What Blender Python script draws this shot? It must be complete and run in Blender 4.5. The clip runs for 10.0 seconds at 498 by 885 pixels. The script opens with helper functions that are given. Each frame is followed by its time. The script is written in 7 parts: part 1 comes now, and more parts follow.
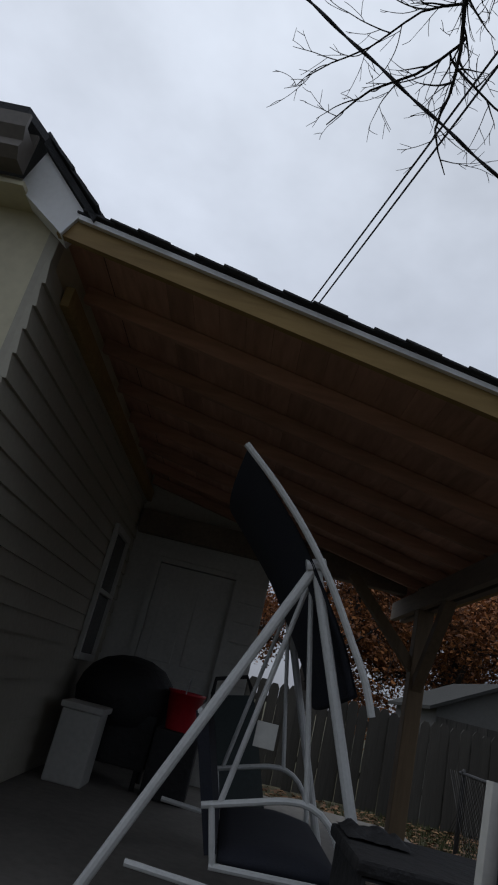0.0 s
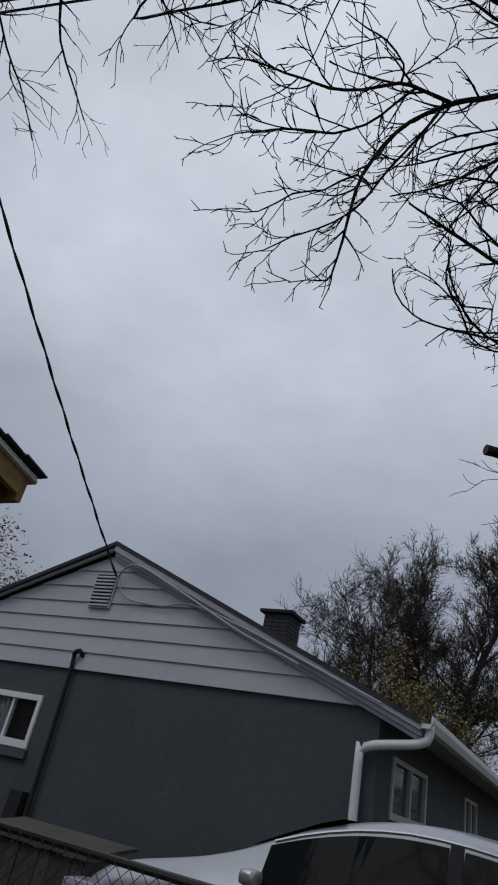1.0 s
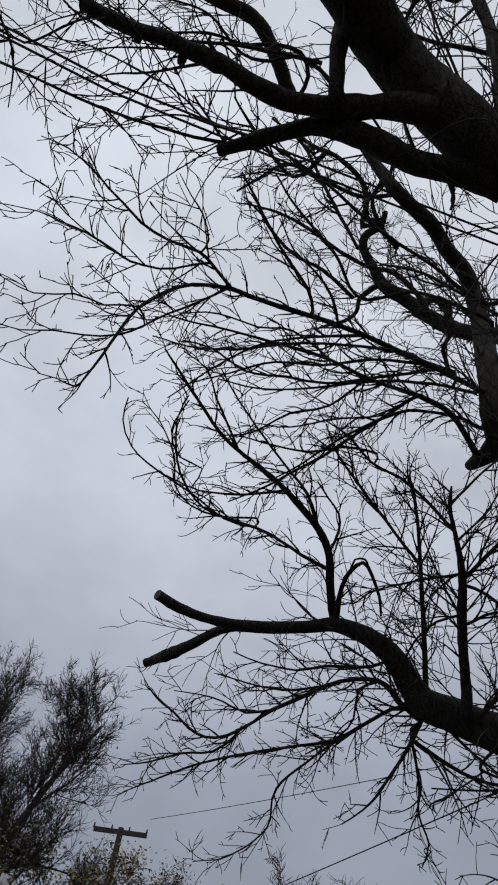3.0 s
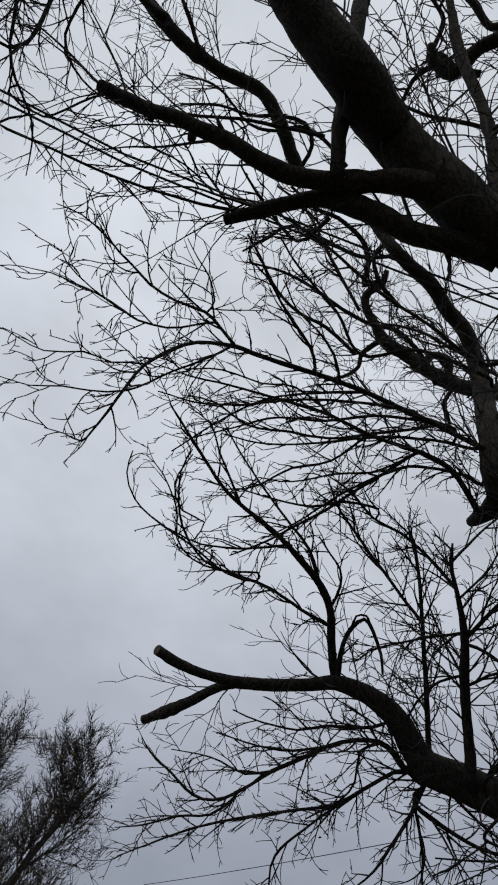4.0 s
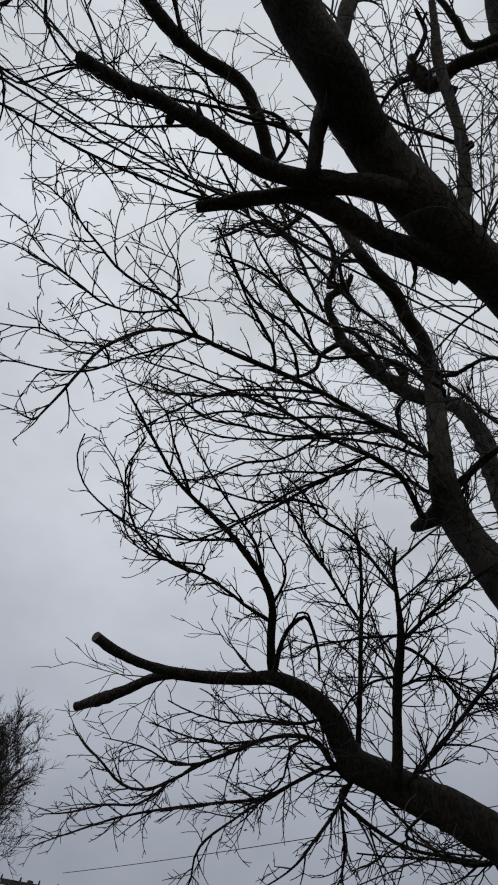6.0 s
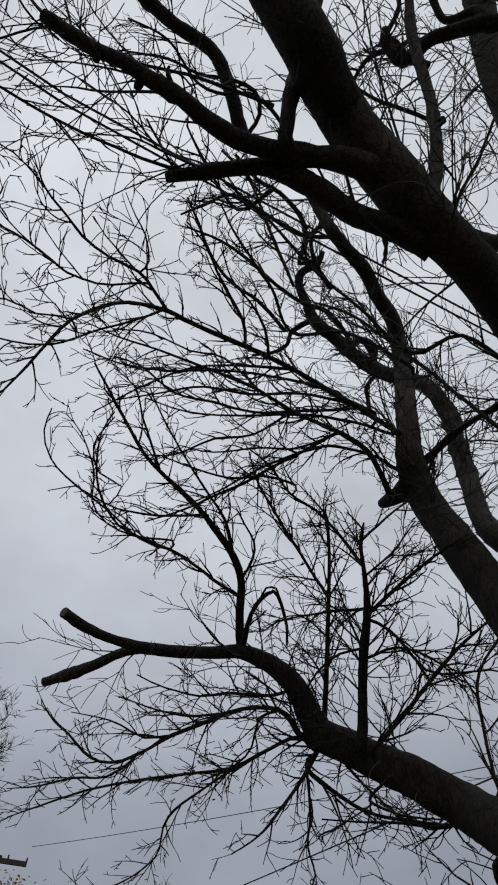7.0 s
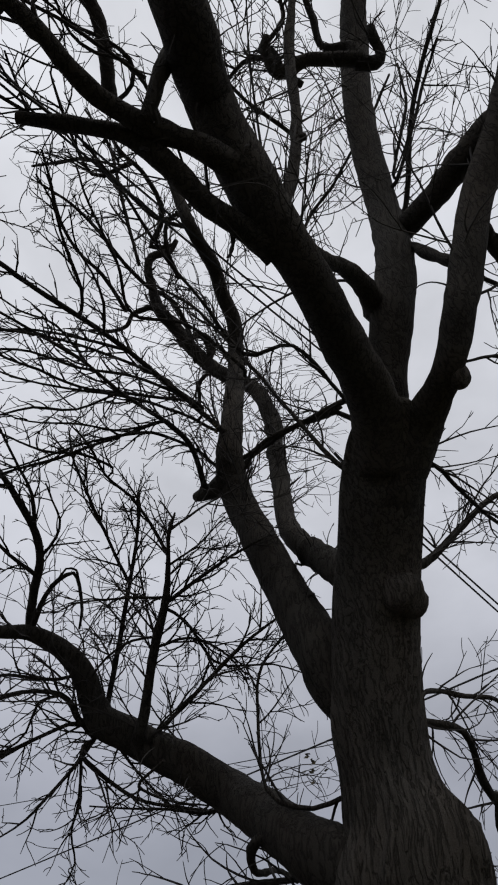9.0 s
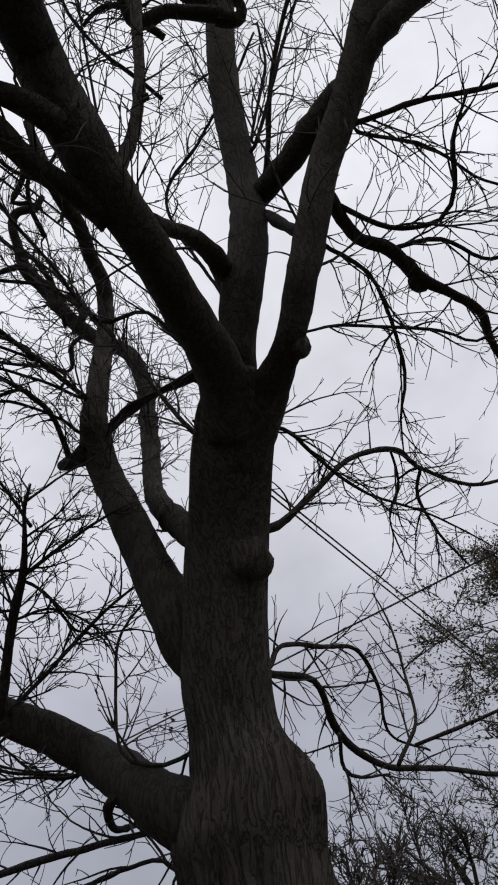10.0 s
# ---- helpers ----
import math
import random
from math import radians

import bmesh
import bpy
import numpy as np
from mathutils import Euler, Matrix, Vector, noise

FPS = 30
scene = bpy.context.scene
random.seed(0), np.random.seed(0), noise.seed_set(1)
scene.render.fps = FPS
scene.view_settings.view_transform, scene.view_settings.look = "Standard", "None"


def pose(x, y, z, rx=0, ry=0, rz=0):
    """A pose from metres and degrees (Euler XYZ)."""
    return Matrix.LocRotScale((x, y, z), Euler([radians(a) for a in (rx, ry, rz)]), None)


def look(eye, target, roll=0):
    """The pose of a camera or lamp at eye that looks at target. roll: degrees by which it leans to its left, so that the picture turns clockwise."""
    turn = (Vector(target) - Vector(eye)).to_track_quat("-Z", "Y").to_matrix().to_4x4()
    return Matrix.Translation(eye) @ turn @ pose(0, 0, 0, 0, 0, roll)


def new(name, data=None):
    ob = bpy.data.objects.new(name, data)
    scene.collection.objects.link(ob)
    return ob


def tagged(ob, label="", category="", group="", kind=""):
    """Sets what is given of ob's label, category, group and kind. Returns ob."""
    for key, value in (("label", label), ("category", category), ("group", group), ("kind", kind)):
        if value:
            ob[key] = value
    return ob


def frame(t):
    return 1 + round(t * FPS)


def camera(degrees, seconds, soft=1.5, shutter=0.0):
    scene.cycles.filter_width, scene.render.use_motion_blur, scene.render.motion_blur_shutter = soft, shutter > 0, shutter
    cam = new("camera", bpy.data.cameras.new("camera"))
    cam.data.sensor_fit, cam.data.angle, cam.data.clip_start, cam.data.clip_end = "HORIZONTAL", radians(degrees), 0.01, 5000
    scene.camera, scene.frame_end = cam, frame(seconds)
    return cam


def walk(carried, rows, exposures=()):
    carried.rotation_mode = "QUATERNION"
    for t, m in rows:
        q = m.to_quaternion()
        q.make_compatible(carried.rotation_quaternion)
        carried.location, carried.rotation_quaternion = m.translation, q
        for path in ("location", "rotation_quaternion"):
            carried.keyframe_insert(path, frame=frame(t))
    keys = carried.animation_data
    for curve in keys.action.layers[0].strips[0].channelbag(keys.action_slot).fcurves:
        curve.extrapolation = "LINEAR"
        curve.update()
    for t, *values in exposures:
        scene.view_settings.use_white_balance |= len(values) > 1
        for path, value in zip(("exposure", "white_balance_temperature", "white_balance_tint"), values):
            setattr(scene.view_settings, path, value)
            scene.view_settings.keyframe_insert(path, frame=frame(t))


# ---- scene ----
cam = camera(42.44, 10.0, soft=2.0)
PATH = [
    (0, (0.235, 0.286, 1.111), (-1.637, 0.177, 1.808), 14.33),
    (0.1, (0.246, 0.299, 1.134), (-1.618, 0.359, 1.856), 16.04),
    (0.2, (0.259, 0.310, 1.155), (-1.585, 0.584, 1.880), 15.82),
    (0.3, (0.270, 0.313, 1.167), (-1.524, 0.772, 1.921), 16.17),
    (0.4, (0.277, 0.305, 1.170), (-1.455, 0.980, 1.910), 16.29),
    (0.5, (0.273, 0.290, 1.169), (-1.368, 1.161, 1.911), 15.11),
    (0.6, (0.257, 0.266, 1.168), (-1.263, 1.351, 1.885), 14.90),
    (0.7, (0.233, 0.230, 1.165), (-1.155, 1.445, 1.938), 14.89),
    (0.8, (0.211, 0.188, 1.158), (-1.041, 1.507, 1.989), 14.01),
    (0.9, (0.204, 0.151, 1.146), (-0.840, 1.648, 1.963), 10.92),
    (1, (0.208, 0.122, 1.127), (-0.729, 1.597, 2.101), 12.74),
    (1.1, (0.211, 0.099, 1.112), (-0.562, 1.620, 2.156), 11.54),
    (1.2, (0.205, 0.084, 1.112), (-0.339, 1.702, 2.153), 9.80),
    (1.3, (0.190, 0.070, 1.122), (-0.259, 1.616, 2.309), 11.64),
    (1.4, (0.170, 0.053, 1.129), (-0.164, 1.600, 2.351), 11.57),
    (1.5, (0.152, 0.032, 1.131), (-0.056, 1.605, 2.349), 11.53),
    (1.6, (0.139, 0.013, 1.133), (-0.012, 1.560, 2.391), 11.71),
    (2, (-0.031, -0.065, 1.160), (-0.226, 1.484, 2.410), 17.48),
    (2.5, (-0.166, 0.021, 1.151), (-0.157, 1.486, 2.512), 12.47),
    (3, (-0.243, 0.036, 1.150), (-0.164, 1.443, 2.568), 10.25),
    (3.2, (-0.251, -0.008, 1.147), (-0.192, 1.359, 2.606), 10.79),
    (4.5, (-0.253, -0.050, 1.142), (-0.207, 1.247, 2.664), 12.77),
    (5, (-0.268, -0.036, 1.135), (-0.204, 1.254, 2.662), 13.67),
    (5.5, (-0.274, -0.032, 1.145), (-0.146, 1.251, 2.674), 12.69),
    (7, (-0.262, -0.014, 1.137), (0.032, 1.287, 2.627), 8.20),
    (7.5, (-0.261, 0.002, 1.138), (0.110, 1.310, 2.605), 6.26),
    (8, (-0.257, 0.026, 1.148), (0.142, 1.337, 2.605), 6.75),
    (8.5, (-0.238, 0.042, 1.144), (0.271, 1.254, 2.651), 5.30),
    (9, (-0.191, 0.003, 1.128), (0.580, 1.080, 2.627), -0.69),
    (9.2, (-0.133, -0.071, 1.120), (0.690, 0.964, 2.620), -3.18),
    (9.5, (-0.048, -0.183, 1.124), (0.823, 0.815, 2.622), -5.12),
    (10, (0.059, -0.269, 1.119), (1.115, 0.701, 2.513), -10.25),
]
EXPOSURES = [(0.0, 0.15, 6350, 10), (0.6, 0.1, 6350, 10), (1.0, -0.05, 6350, 10), (2.0, 0.0, 6500, 11), (3.0, 0.05, 6500, 11), (5.0, 0.04, 6680, 9), (8.0, 0.06, 6680, 10), (9.0, 0.15, 6800, 12.5), (10.0, 0.38, 6850, 14)]
walk(cam, [(t, look(eye, target, roll)) for t, eye, target, roll in PATH], EXPOSURES)

# ---- world and light ----
world = bpy.data.worlds.new("overcast_sky")
scene.world = world
world.use_nodes = True
wn, wl = world.node_tree.nodes, world.node_tree.links
wn.clear()


def wnode(kind, **values):
    n = wn.new(kind)
    for k, v in values.items():
        n.inputs[k].default_value = v
    return n


w_out = wn.new("ShaderNodeOutputWorld")
w_mix = wnode("ShaderNodeMixShader", Fac=0.9)
w_sky = wn.new("ShaderNodeTexSky")
w_sky.sky_type, w_sky.sun_disc = "NISHITA", False
w_sky.sun_elevation, w_sky.sun_rotation = radians(38), radians(200)
w_bg_sky = wnode("ShaderNodeBackground", Strength=0.1)
w_bg_cloud = wnode("ShaderNodeBackground", Strength=1.0)
w_co = wn.new("ShaderNodeTexCoord")
w_sep = wn.new("ShaderNodeSeparateXYZ")
w_ramp = wn.new("ShaderNodeValToRGB")
ramp = w_ramp.color_ramp
ramp.elements[0].position, ramp.elements[0].color = 0.0, (0.20, 0.215, 0.26, 1)
ramp.elements[1].position, ramp.elements[1].color = 1.0, (0.72, 0.765, 0.83, 1)
e = ramp.elements.new(0.35)
e.color = (0.36, 0.385, 0.45, 1)
e = ramp.elements.new(0.62)
e.color = (0.60, 0.64, 0.715, 1)
w_map = wn.new("ShaderNodeMapping")
w_map.inputs["Scale"].default_value = (1.0, 1.0, 1.7)
w_noise = wnode("ShaderNodeTexNoise", Scale=2.6, Detail=5.0, Roughness=0.55)
w_cl = wn.new("ShaderNodeMapRange")
w_cl.inputs["From Min"].default_value, w_cl.inputs["From Max"].default_value = 0.3, 0.72
w_cl.inputs["To Min"].default_value, w_cl.inputs["To Max"].default_value = 0.80, 1.15
w_mul = wn.new("ShaderNodeVectorMath")
w_mul.operation = "MULTIPLY"
wl.new(w_co.outputs["Generated"], w_sep.inputs[0])
wl.new(w_co.outputs["Generated"], w_map.inputs[0])
wl.new(w_sep.outputs["Z"], w_ramp.inputs[0])
wl.new(w_map.outputs[0], w_noise.inputs["Vector"])
wl.new(w_noise.outputs[0], w_cl.inputs[0])
wl.new(w_ramp.outputs[0], w_mul.inputs[0])
wl.new(w_cl.outputs[0], w_mul.inputs[1])
wl.new(w_mul.outputs[0], w_bg_cloud.inputs["Color"])
wl.new(w_sky.outputs[0], w_bg_sky.inputs["Color"])
wl.new(w_bg_sky.outputs[0], w_mix.inputs[1])
wl.new(w_bg_cloud.outputs[0], w_mix.inputs[2])
wl.new(w_mix.outputs[0], w_out.inputs[0])

sun = new("sun", bpy.data.lights.new("sun", "SUN"))
sun.data.energy, sun.data.angle, sun.data.color = 0.5, radians(25), (1.0, 0.97, 0.93)
sun.matrix_world = look((0, 0, 30), (4, 11, 12))


# ---- materials ----
def surface(name, base, rough=0.8, scale=8.0, var=0.25, bump=0.2, metal=0.0, second=None, stretch=(1, 1, 1), rnd=0.0, spec=0.5, distance=0.01):
    """A painted or natural surface: two scales of colour variation, fine relief and uneven gloss."""
    m = bpy.data.materials.new(name)
    m.use_nodes = True
    n, l = m.node_tree.nodes, m.node_tree.links
    b = n["Principled BSDF"]
    b.inputs["Metallic"].default_value = metal
    b.inputs["Specular IOR Level"].default_value = spec
    co = n.new("ShaderNodeTexCoord")
    mp = n.new("ShaderNodeMapping")
    mp.inputs["Scale"].default_value = stretch
    l.new(co.outputs["Object"], mp.inputs[0])
    big, fine = n.new("ShaderNodeTexNoise"), n.new("ShaderNodeTexNoise")
    for tex, s, d in ((big, scale * 0.22, 4), (fine, scale * 3.0, 6)):
        tex.inputs["Scale"].default_value, tex.inputs["Detail"].default_value = s, d
        l.new(mp.outputs[0], tex.inputs["Vector"])
    cr = n.new("ShaderNodeValToRGB")
    dark = tuple(c * (1 - var) for c in base)
    light = second or tuple(min(1.0, c * (1 + var)) for c in base)
    cr.color_ramp.elements[0].position, cr.color_ramp.elements[0].color = 0.32, (*dark, 1)
    cr.color_ramp.elements[1].position, cr.color_ramp.elements[1].color = 0.68, (*light, 1)
    add = n.new("ShaderNodeMath")
    add.operation = "MULTIPLY_ADD"
    add.inputs[1].default_value = 0.45
    half = n.new("ShaderNodeMath")
    half.operation = "MULTIPLY"
    half.inputs[1].default_value = 0.55
    l.new(big.outputs[0], half.inputs[0])
    l.new(fine.outputs[0], add.inputs[0])
    l.new(half.outputs[0], add.inputs[2])
    l.new(add.outputs[0], cr.inputs[0])
    colour = cr.outputs[0]
    if rnd:
        info = n.new("ShaderNodeObjectInfo")
        hsv = n.new("ShaderNodeHueSaturation")
        rg = n.new("ShaderNodeMapRange")
        rg.inputs["To Min"].default_value, rg.inputs["To Max"].default_value = 1 - rnd, 1 + rnd
        l.new(info.outputs["Random"], rg.inputs[0])
        l.new(rg.outputs[0], hsv.inputs["Value"])
        l.new(colour, hsv.inputs["Color"])
        colour = hsv.outputs[0]
    l.new(colour, b.inputs["Base Color"])
    rr = n.new("ShaderNodeMapRange")
    rr.inputs["To Min"].default_value, rr.inputs["To Max"].default_value = max(0.02, rough - 0.12), min(1.0, rough + 0.12)
    l.new(big.outputs[0], rr.inputs[0])
    l.new(rr.outputs[0], b.inputs["Roughness"])
    if bump:
        bp = n.new("ShaderNodeBump")
        bp.inputs["Strength"].default_value, bp.inputs["Distance"].default_value = bump, distance
        l.new(fine.outputs[0], bp.inputs["Height"])
        l.new(bp.outputs[0], b.inputs["Normal"])
    return m


def leaf_material(name, low, mid, high):
    """Foliage whose leaves differ in colour one by one."""
    m = bpy.data.materials.new(name)
    m.use_nodes = True
    n, l = m.node_tree.nodes, m.node_tree.links
    b = n["Principled BSDF"]
    b.inputs["Roughness"].default_value = 0.75
    g = n.new("ShaderNodeNewGeometry")
    cr = n.new("ShaderNodeValToRGB")
    cr.color_ramp.elements[0].color, cr.color_ramp.elements[1].color = (*low, 1), (*high, 1)
    cr.color_ramp.elements.new(0.55).color = (*mid, 1)
    l.new(g.outputs["Random Per Island"], cr.inputs[0])
    l.new(cr.outputs[0], b.inputs["Base Color"])
    return m


def bark_material(name, base, ridge, scale, depth=0.03, stretch=0.09, edge=0.35):
    """Furrowed bark: long broken plates parted by dark cracks, mottled with lichen grey."""
    m = bpy.data.materials.new(name)
    m.use_nodes = True
    nt = m.node_tree
    p = nt.nodes["Principled BSDF"]
    p.inputs["Roughness"].default_value, p.inputs["Specular IOR Level"].default_value = 0.93, 0.15
    co = nt.nodes.new("ShaderNodeTexCoord")
    wob = nt.nodes.new("ShaderNodeTexNoise")
    wob.inputs["Scale"].default_value, wob.inputs["Detail"].default_value = 5.0, 3.0
    mix = nt.nodes.new("ShaderNodeMix")
    mix.data_type, mix.blend_type = "RGBA", "LINEAR_LIGHT"
    mix.inputs[0].default_value = 0.03
    mp = nt.nodes.new("ShaderNodeMapping")
    mp.inputs["Scale"].default_value = (1, 1, stretch)
    vo = nt.nodes.new("ShaderNodeTexNoise")
    vo.inputs["Scale"].default_value, vo.inputs["Detail"].default_value, vo.inputs["Roughness"].default_value = scale, 3.0, 0.55
    fold = nt.nodes.new("ShaderNodeMath")
    fold.operation = "SUBTRACT"
    fold.inputs[1].default_value = 0.5
    ridged = nt.nodes.new("ShaderNodeMath")
    ridged.operation = "ABSOLUTE"
    crack = nt.nodes.new("ShaderNodeMapRange")
    crack.inputs[1].default_value, crack.inputs[2].default_value, crack.inputs[3].default_value = 0.0, 0.07, edge
    fine = nt.nodes.new("ShaderNodeTexNoise")
    fine.inputs["Scale"].default_value, fine.inputs["Detail"].default_value, fine.inputs["Roughness"].default_value = scale * 4.5, 6.0, 0.7
    big = nt.nodes.new("ShaderNodeTexNoise")
    big.inputs["Scale"].default_value, big.inputs["Detail"].default_value = 1.7, 3.0
    hgt = nt.nodes.new("ShaderNodeMath")
    hgt.operation = "MULTIPLY_ADD"
    hgt.inputs[1].default_value = 0.45
    tone = nt.nodes.new("ShaderNodeMath")
    tone.operation = "MULTIPLY"
    ramp = nt.nodes.new("ShaderNodeValToRGB")
    ramp.color_ramp.elements[0].position, ramp.color_ramp.elements[1].position = 0.12, 0.85
    ramp.color_ramp.elements[0].color = (*[c * 0.55 for c in base], 1)
    ramp.color_ramp.elements[1].color = (*ridge, 1)
    mid = ramp.color_ramp.elements.new(0.42)
    mid.color = (*[0.6 * a + 0.4 * b for a, b in zip(base, ridge)], 1)
    lich = nt.nodes.new("ShaderNodeMix")
    lich.data_type, lich.blend_type = "RGBA", "MULTIPLY"
    lich.inputs[0].default_value = 0.8
    bump = nt.nodes.new("ShaderNodeBump")
    bump.inputs["Strength"].default_value, bump.inputs["Distance"].default_value = 1.0, depth
    ln = nt.links.new
    ln(co.outputs["Object"], wob.inputs["Vector"])
    ln(co.outputs["Object"], mix.inputs[6])
    ln(wob.outputs["Color"], mix.inputs[7])
    ln(mix.outputs[2], mp.inputs["Vector"])
    ln(mp.outputs["Vector"], vo.inputs["Vector"])
    ln(co.outputs["Object"], fine.inputs["Vector"])
    ln(co.outputs["Object"], big.inputs["Vector"])
    ln(vo.outputs[0], fold.inputs[0])
    ln(fold.outputs[0], ridged.inputs[0])
    ln(ridged.outputs[0], crack.inputs[0])
    ln(fine.outputs[0], hgt.inputs[0])
    ln(crack.outputs[0], hgt.inputs[2])
    ln(hgt.outputs[0], bump.inputs["Height"])
    ln(bump.outputs["Normal"], p.inputs["Normal"])
    ln(crack.outputs[0], tone.inputs[0])
    ln(fine.outputs[0], tone.inputs[1])
    ln(tone.outputs[0], ramp.inputs[0])
    ln(ramp.outputs[0], lich.inputs[6])
    grey = nt.nodes.new("ShaderNodeMapRange")
    grey.inputs[1].default_value, grey.inputs[2].default_value, grey.inputs[3].default_value, grey.inputs[4].default_value = 0.3, 0.7, 0.65, 1.25
    ln(big.outputs[0], grey.inputs[0])
    # patches of russet under-bark and of lichen grey
    hue = nt.nodes.new("ShaderNodeValToRGB")
    hue.color_ramp.elements[0].position, hue.color_ramp.elements[1].position = 0.35, 0.65
    hue.color_ramp.elements[0].color, hue.color_ramp.elements[1].color = (1.0, 0.93, 0.86, 1), (0.96, 0.97, 0.95, 1)
    patch = nt.nodes.new("ShaderNodeTexNoise")
    patch.inputs["Scale"].default_value, patch.inputs["Detail"].default_value = 2.6, 4.0
    tint = nt.nodes.new("ShaderNodeVectorMath")
    tint.operation = "MULTIPLY"
    ln(mp.outputs["Vector"], patch.inputs["Vector"])
    ln(patch.outputs[0], hue.inputs[0])
    ln(hue.outputs[0], tint.inputs[0])
    ln(grey.outputs[0], tint.inputs[1])
    ln(tint.outputs[0], lich.inputs[7])
    ln(lich.outputs[2], p.inputs["Base Color"])
    return m


def glass_material(name, tint=(0.03, 0.035, 0.04), gloss=0.6):
    m = bpy.data.materials.new(name)
    m.use_nodes = True
    b = m.node_tree.nodes["Principled BSDF"]
    b.inputs["Base Color"].default_value = (*tint, 1)
    b.inputs["Roughness"].default_value = 0.06
    b.inputs["Specular IOR Level"].default_value = gloss
    return m


M_BARK = bark_material("maple_bark", (0.050, 0.046, 0.041), (0.150, 0.139, 0.123), 30.0, 0.04, 0.05, 0.45)
M_LIMB = bark_material("maple_limb_bark", (0.036, 0.033, 0.029), (0.070, 0.064, 0.056), 26.0, 0.018, 0.16, 0.4)
M_TWIG = surface("twig_bark", (0.042, 0.038, 0.035), 0.85, 20, 0.3, 0, spec=0.2)
M_CUT = surface("cut_wood", (0.07, 0.058, 0.048), 0.85, 30, 0.3, 0.2)
M_FARTWIG = surface("far_twigs", (0.043, 0.037, 0.033), 0.9, 4, 0.25, 0, spec=0.2)
M_PINE = surface("treated_pine", (0.27, 0.17, 0.055), 0.75, 10, 0.28, 0.25, stretch=(1, 1, 0.12), second=(0.37, 0.25, 0.09))
M_PINE_Y = surface("treated_pine_rafter", (0.29, 0.185, 0.065), 0.75, 10, 0.28, 0.25, stretch=(1, 0.12, 1), second=(0.38, 0.26, 0.10))
M_DECK = surface("red_brown_decking", (0.50, 0.29, 0.21), 0.8, 9, 0.3, 0.25, stretch=(0.15, 1, 1), rnd=0.2)
# far post: porch shade is put into this darker wood colour
M_POSTDARK = surface("post_wood_painted_shade", (0.12, 0.085, 0.05), 0.85, 10, 0.3, 0.3, stretch=(1, 1, 0.12))
M_RAFTER = surface("red_brown_rafter", (0.46, 0.27, 0.195), 0.8, 9, 0.3, 0.25, stretch=(1, 0.15, 1))
M_BEAM = surface("grey_weathered_beam", (0.16, 0.13, 0.10), 0.85, 10, 0.3, 0.3, stretch=(0.12, 1, 1))
M_SHINGLE = surface("black_asphalt_shingle", (0.035, 0.036, 0.040), 0.95, 40, 0.4, 0.7, rnd=0.3)
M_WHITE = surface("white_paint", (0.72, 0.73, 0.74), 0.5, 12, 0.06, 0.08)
M_WHITE_DULL = surface("dull_white_paint", (0.46, 0.46, 0.43), 0.65, 9, 0.14, 0.15)
M_DRIP = surface("white_metal_edge", (0.70, 0.71, 0.73), 0.4, 14, 0.08, 0.03)
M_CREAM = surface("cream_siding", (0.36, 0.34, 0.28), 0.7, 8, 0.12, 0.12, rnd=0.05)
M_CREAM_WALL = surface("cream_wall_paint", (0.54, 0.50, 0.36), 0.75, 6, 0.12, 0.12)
M_GUTTER_TAN = surface("brown_gutter", (0.10, 0.085, 0.07), 0.5, 10, 0.2, 0.05)
M_STUCCO = surface("dark_grey_masonry_paint", (0.058, 0.066, 0.075), 0.85, 5, 0.22, 0.35)
M_GREYSIDE = surface("pale_grey_gable_siding", (0.44, 0.46, 0.50), 0.6, 7, 0.08, 0.1, rnd=0.05)
M_GREYTRIM = surface("grey_trim_paint", (0.34, 0.35, 0.38), 0.6, 9, 0.12, 0.1)
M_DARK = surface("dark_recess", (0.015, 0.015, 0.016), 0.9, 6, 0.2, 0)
M_GLASS = glass_material("window_glass")
M_PANE = bpy.data.materials.new("clear_pane")
M_PANE.use_nodes = True
_p = M_PANE.node_tree.nodes["Principled BSDF"]
_p.inputs["Transmission Weight"].default_value, _p.inputs["Roughness"].default_value, _p.inputs["IOR"].default_value = 1.0, 0.02, 1.1
M_CARGLASS = glass_material("tinted_car_glass", (0.006, 0.008, 0.009), 0.03)
M_CURTAIN = surface("pale_curtain", (0.36, 0.37, 0.40), 0.9, 14, 0.2, 0.3, stretch=(3, 3, 0.2))
M_BRICK = surface("dark_chimney_brick", (0.034, 0.035, 0.038), 0.9, 20, 0.2, 0.3)
M_GALV = surface("galvanised_plate", (0.55, 0.57, 0.60), 0.35, 25, 0.2, 0.05, metal=0.9)
M_TUBE = surface("white_enamel_tube", (0.50, 0.51, 0.50), 0.4, 20, 0.12, 0.05)
M_CANOPY = surface("navy_canopy_cloth", (0.012, 0.014, 0.022), 0.9, 30, 0.25, 0.25)
M_RED = surface("red_moulded_plastic", (0.40, 0.010, 0.020), 0.35, 8, 0.1, 0.04)
M_BLACKSHEET = surface("black_plastic_sheet", (0.009, 0.009, 0.010), 0.7, 6, 0.3, 0.5, distance=0.03)
M_GREENPL = surface("dark_green_board", (0.018, 0.028, 0.028), 0.7, 10, 0.25, 0.1)
M_CONCRETE = surface("patio_concrete", (0.15, 0.14, 0.125), 0.9, 6, 0.25, 0.35)
M_ASPHALT = surface("driveway_asphalt", (0.055, 0.055, 0.057), 0.9, 30, 0.3, 0.5)
M_GRASS = surface("autumn_lawn", (0.045, 0.055, 0.018), 0.95, 14, 0.4, 0.8, second=(0.09, 0.075, 0.035), distance=0.04)
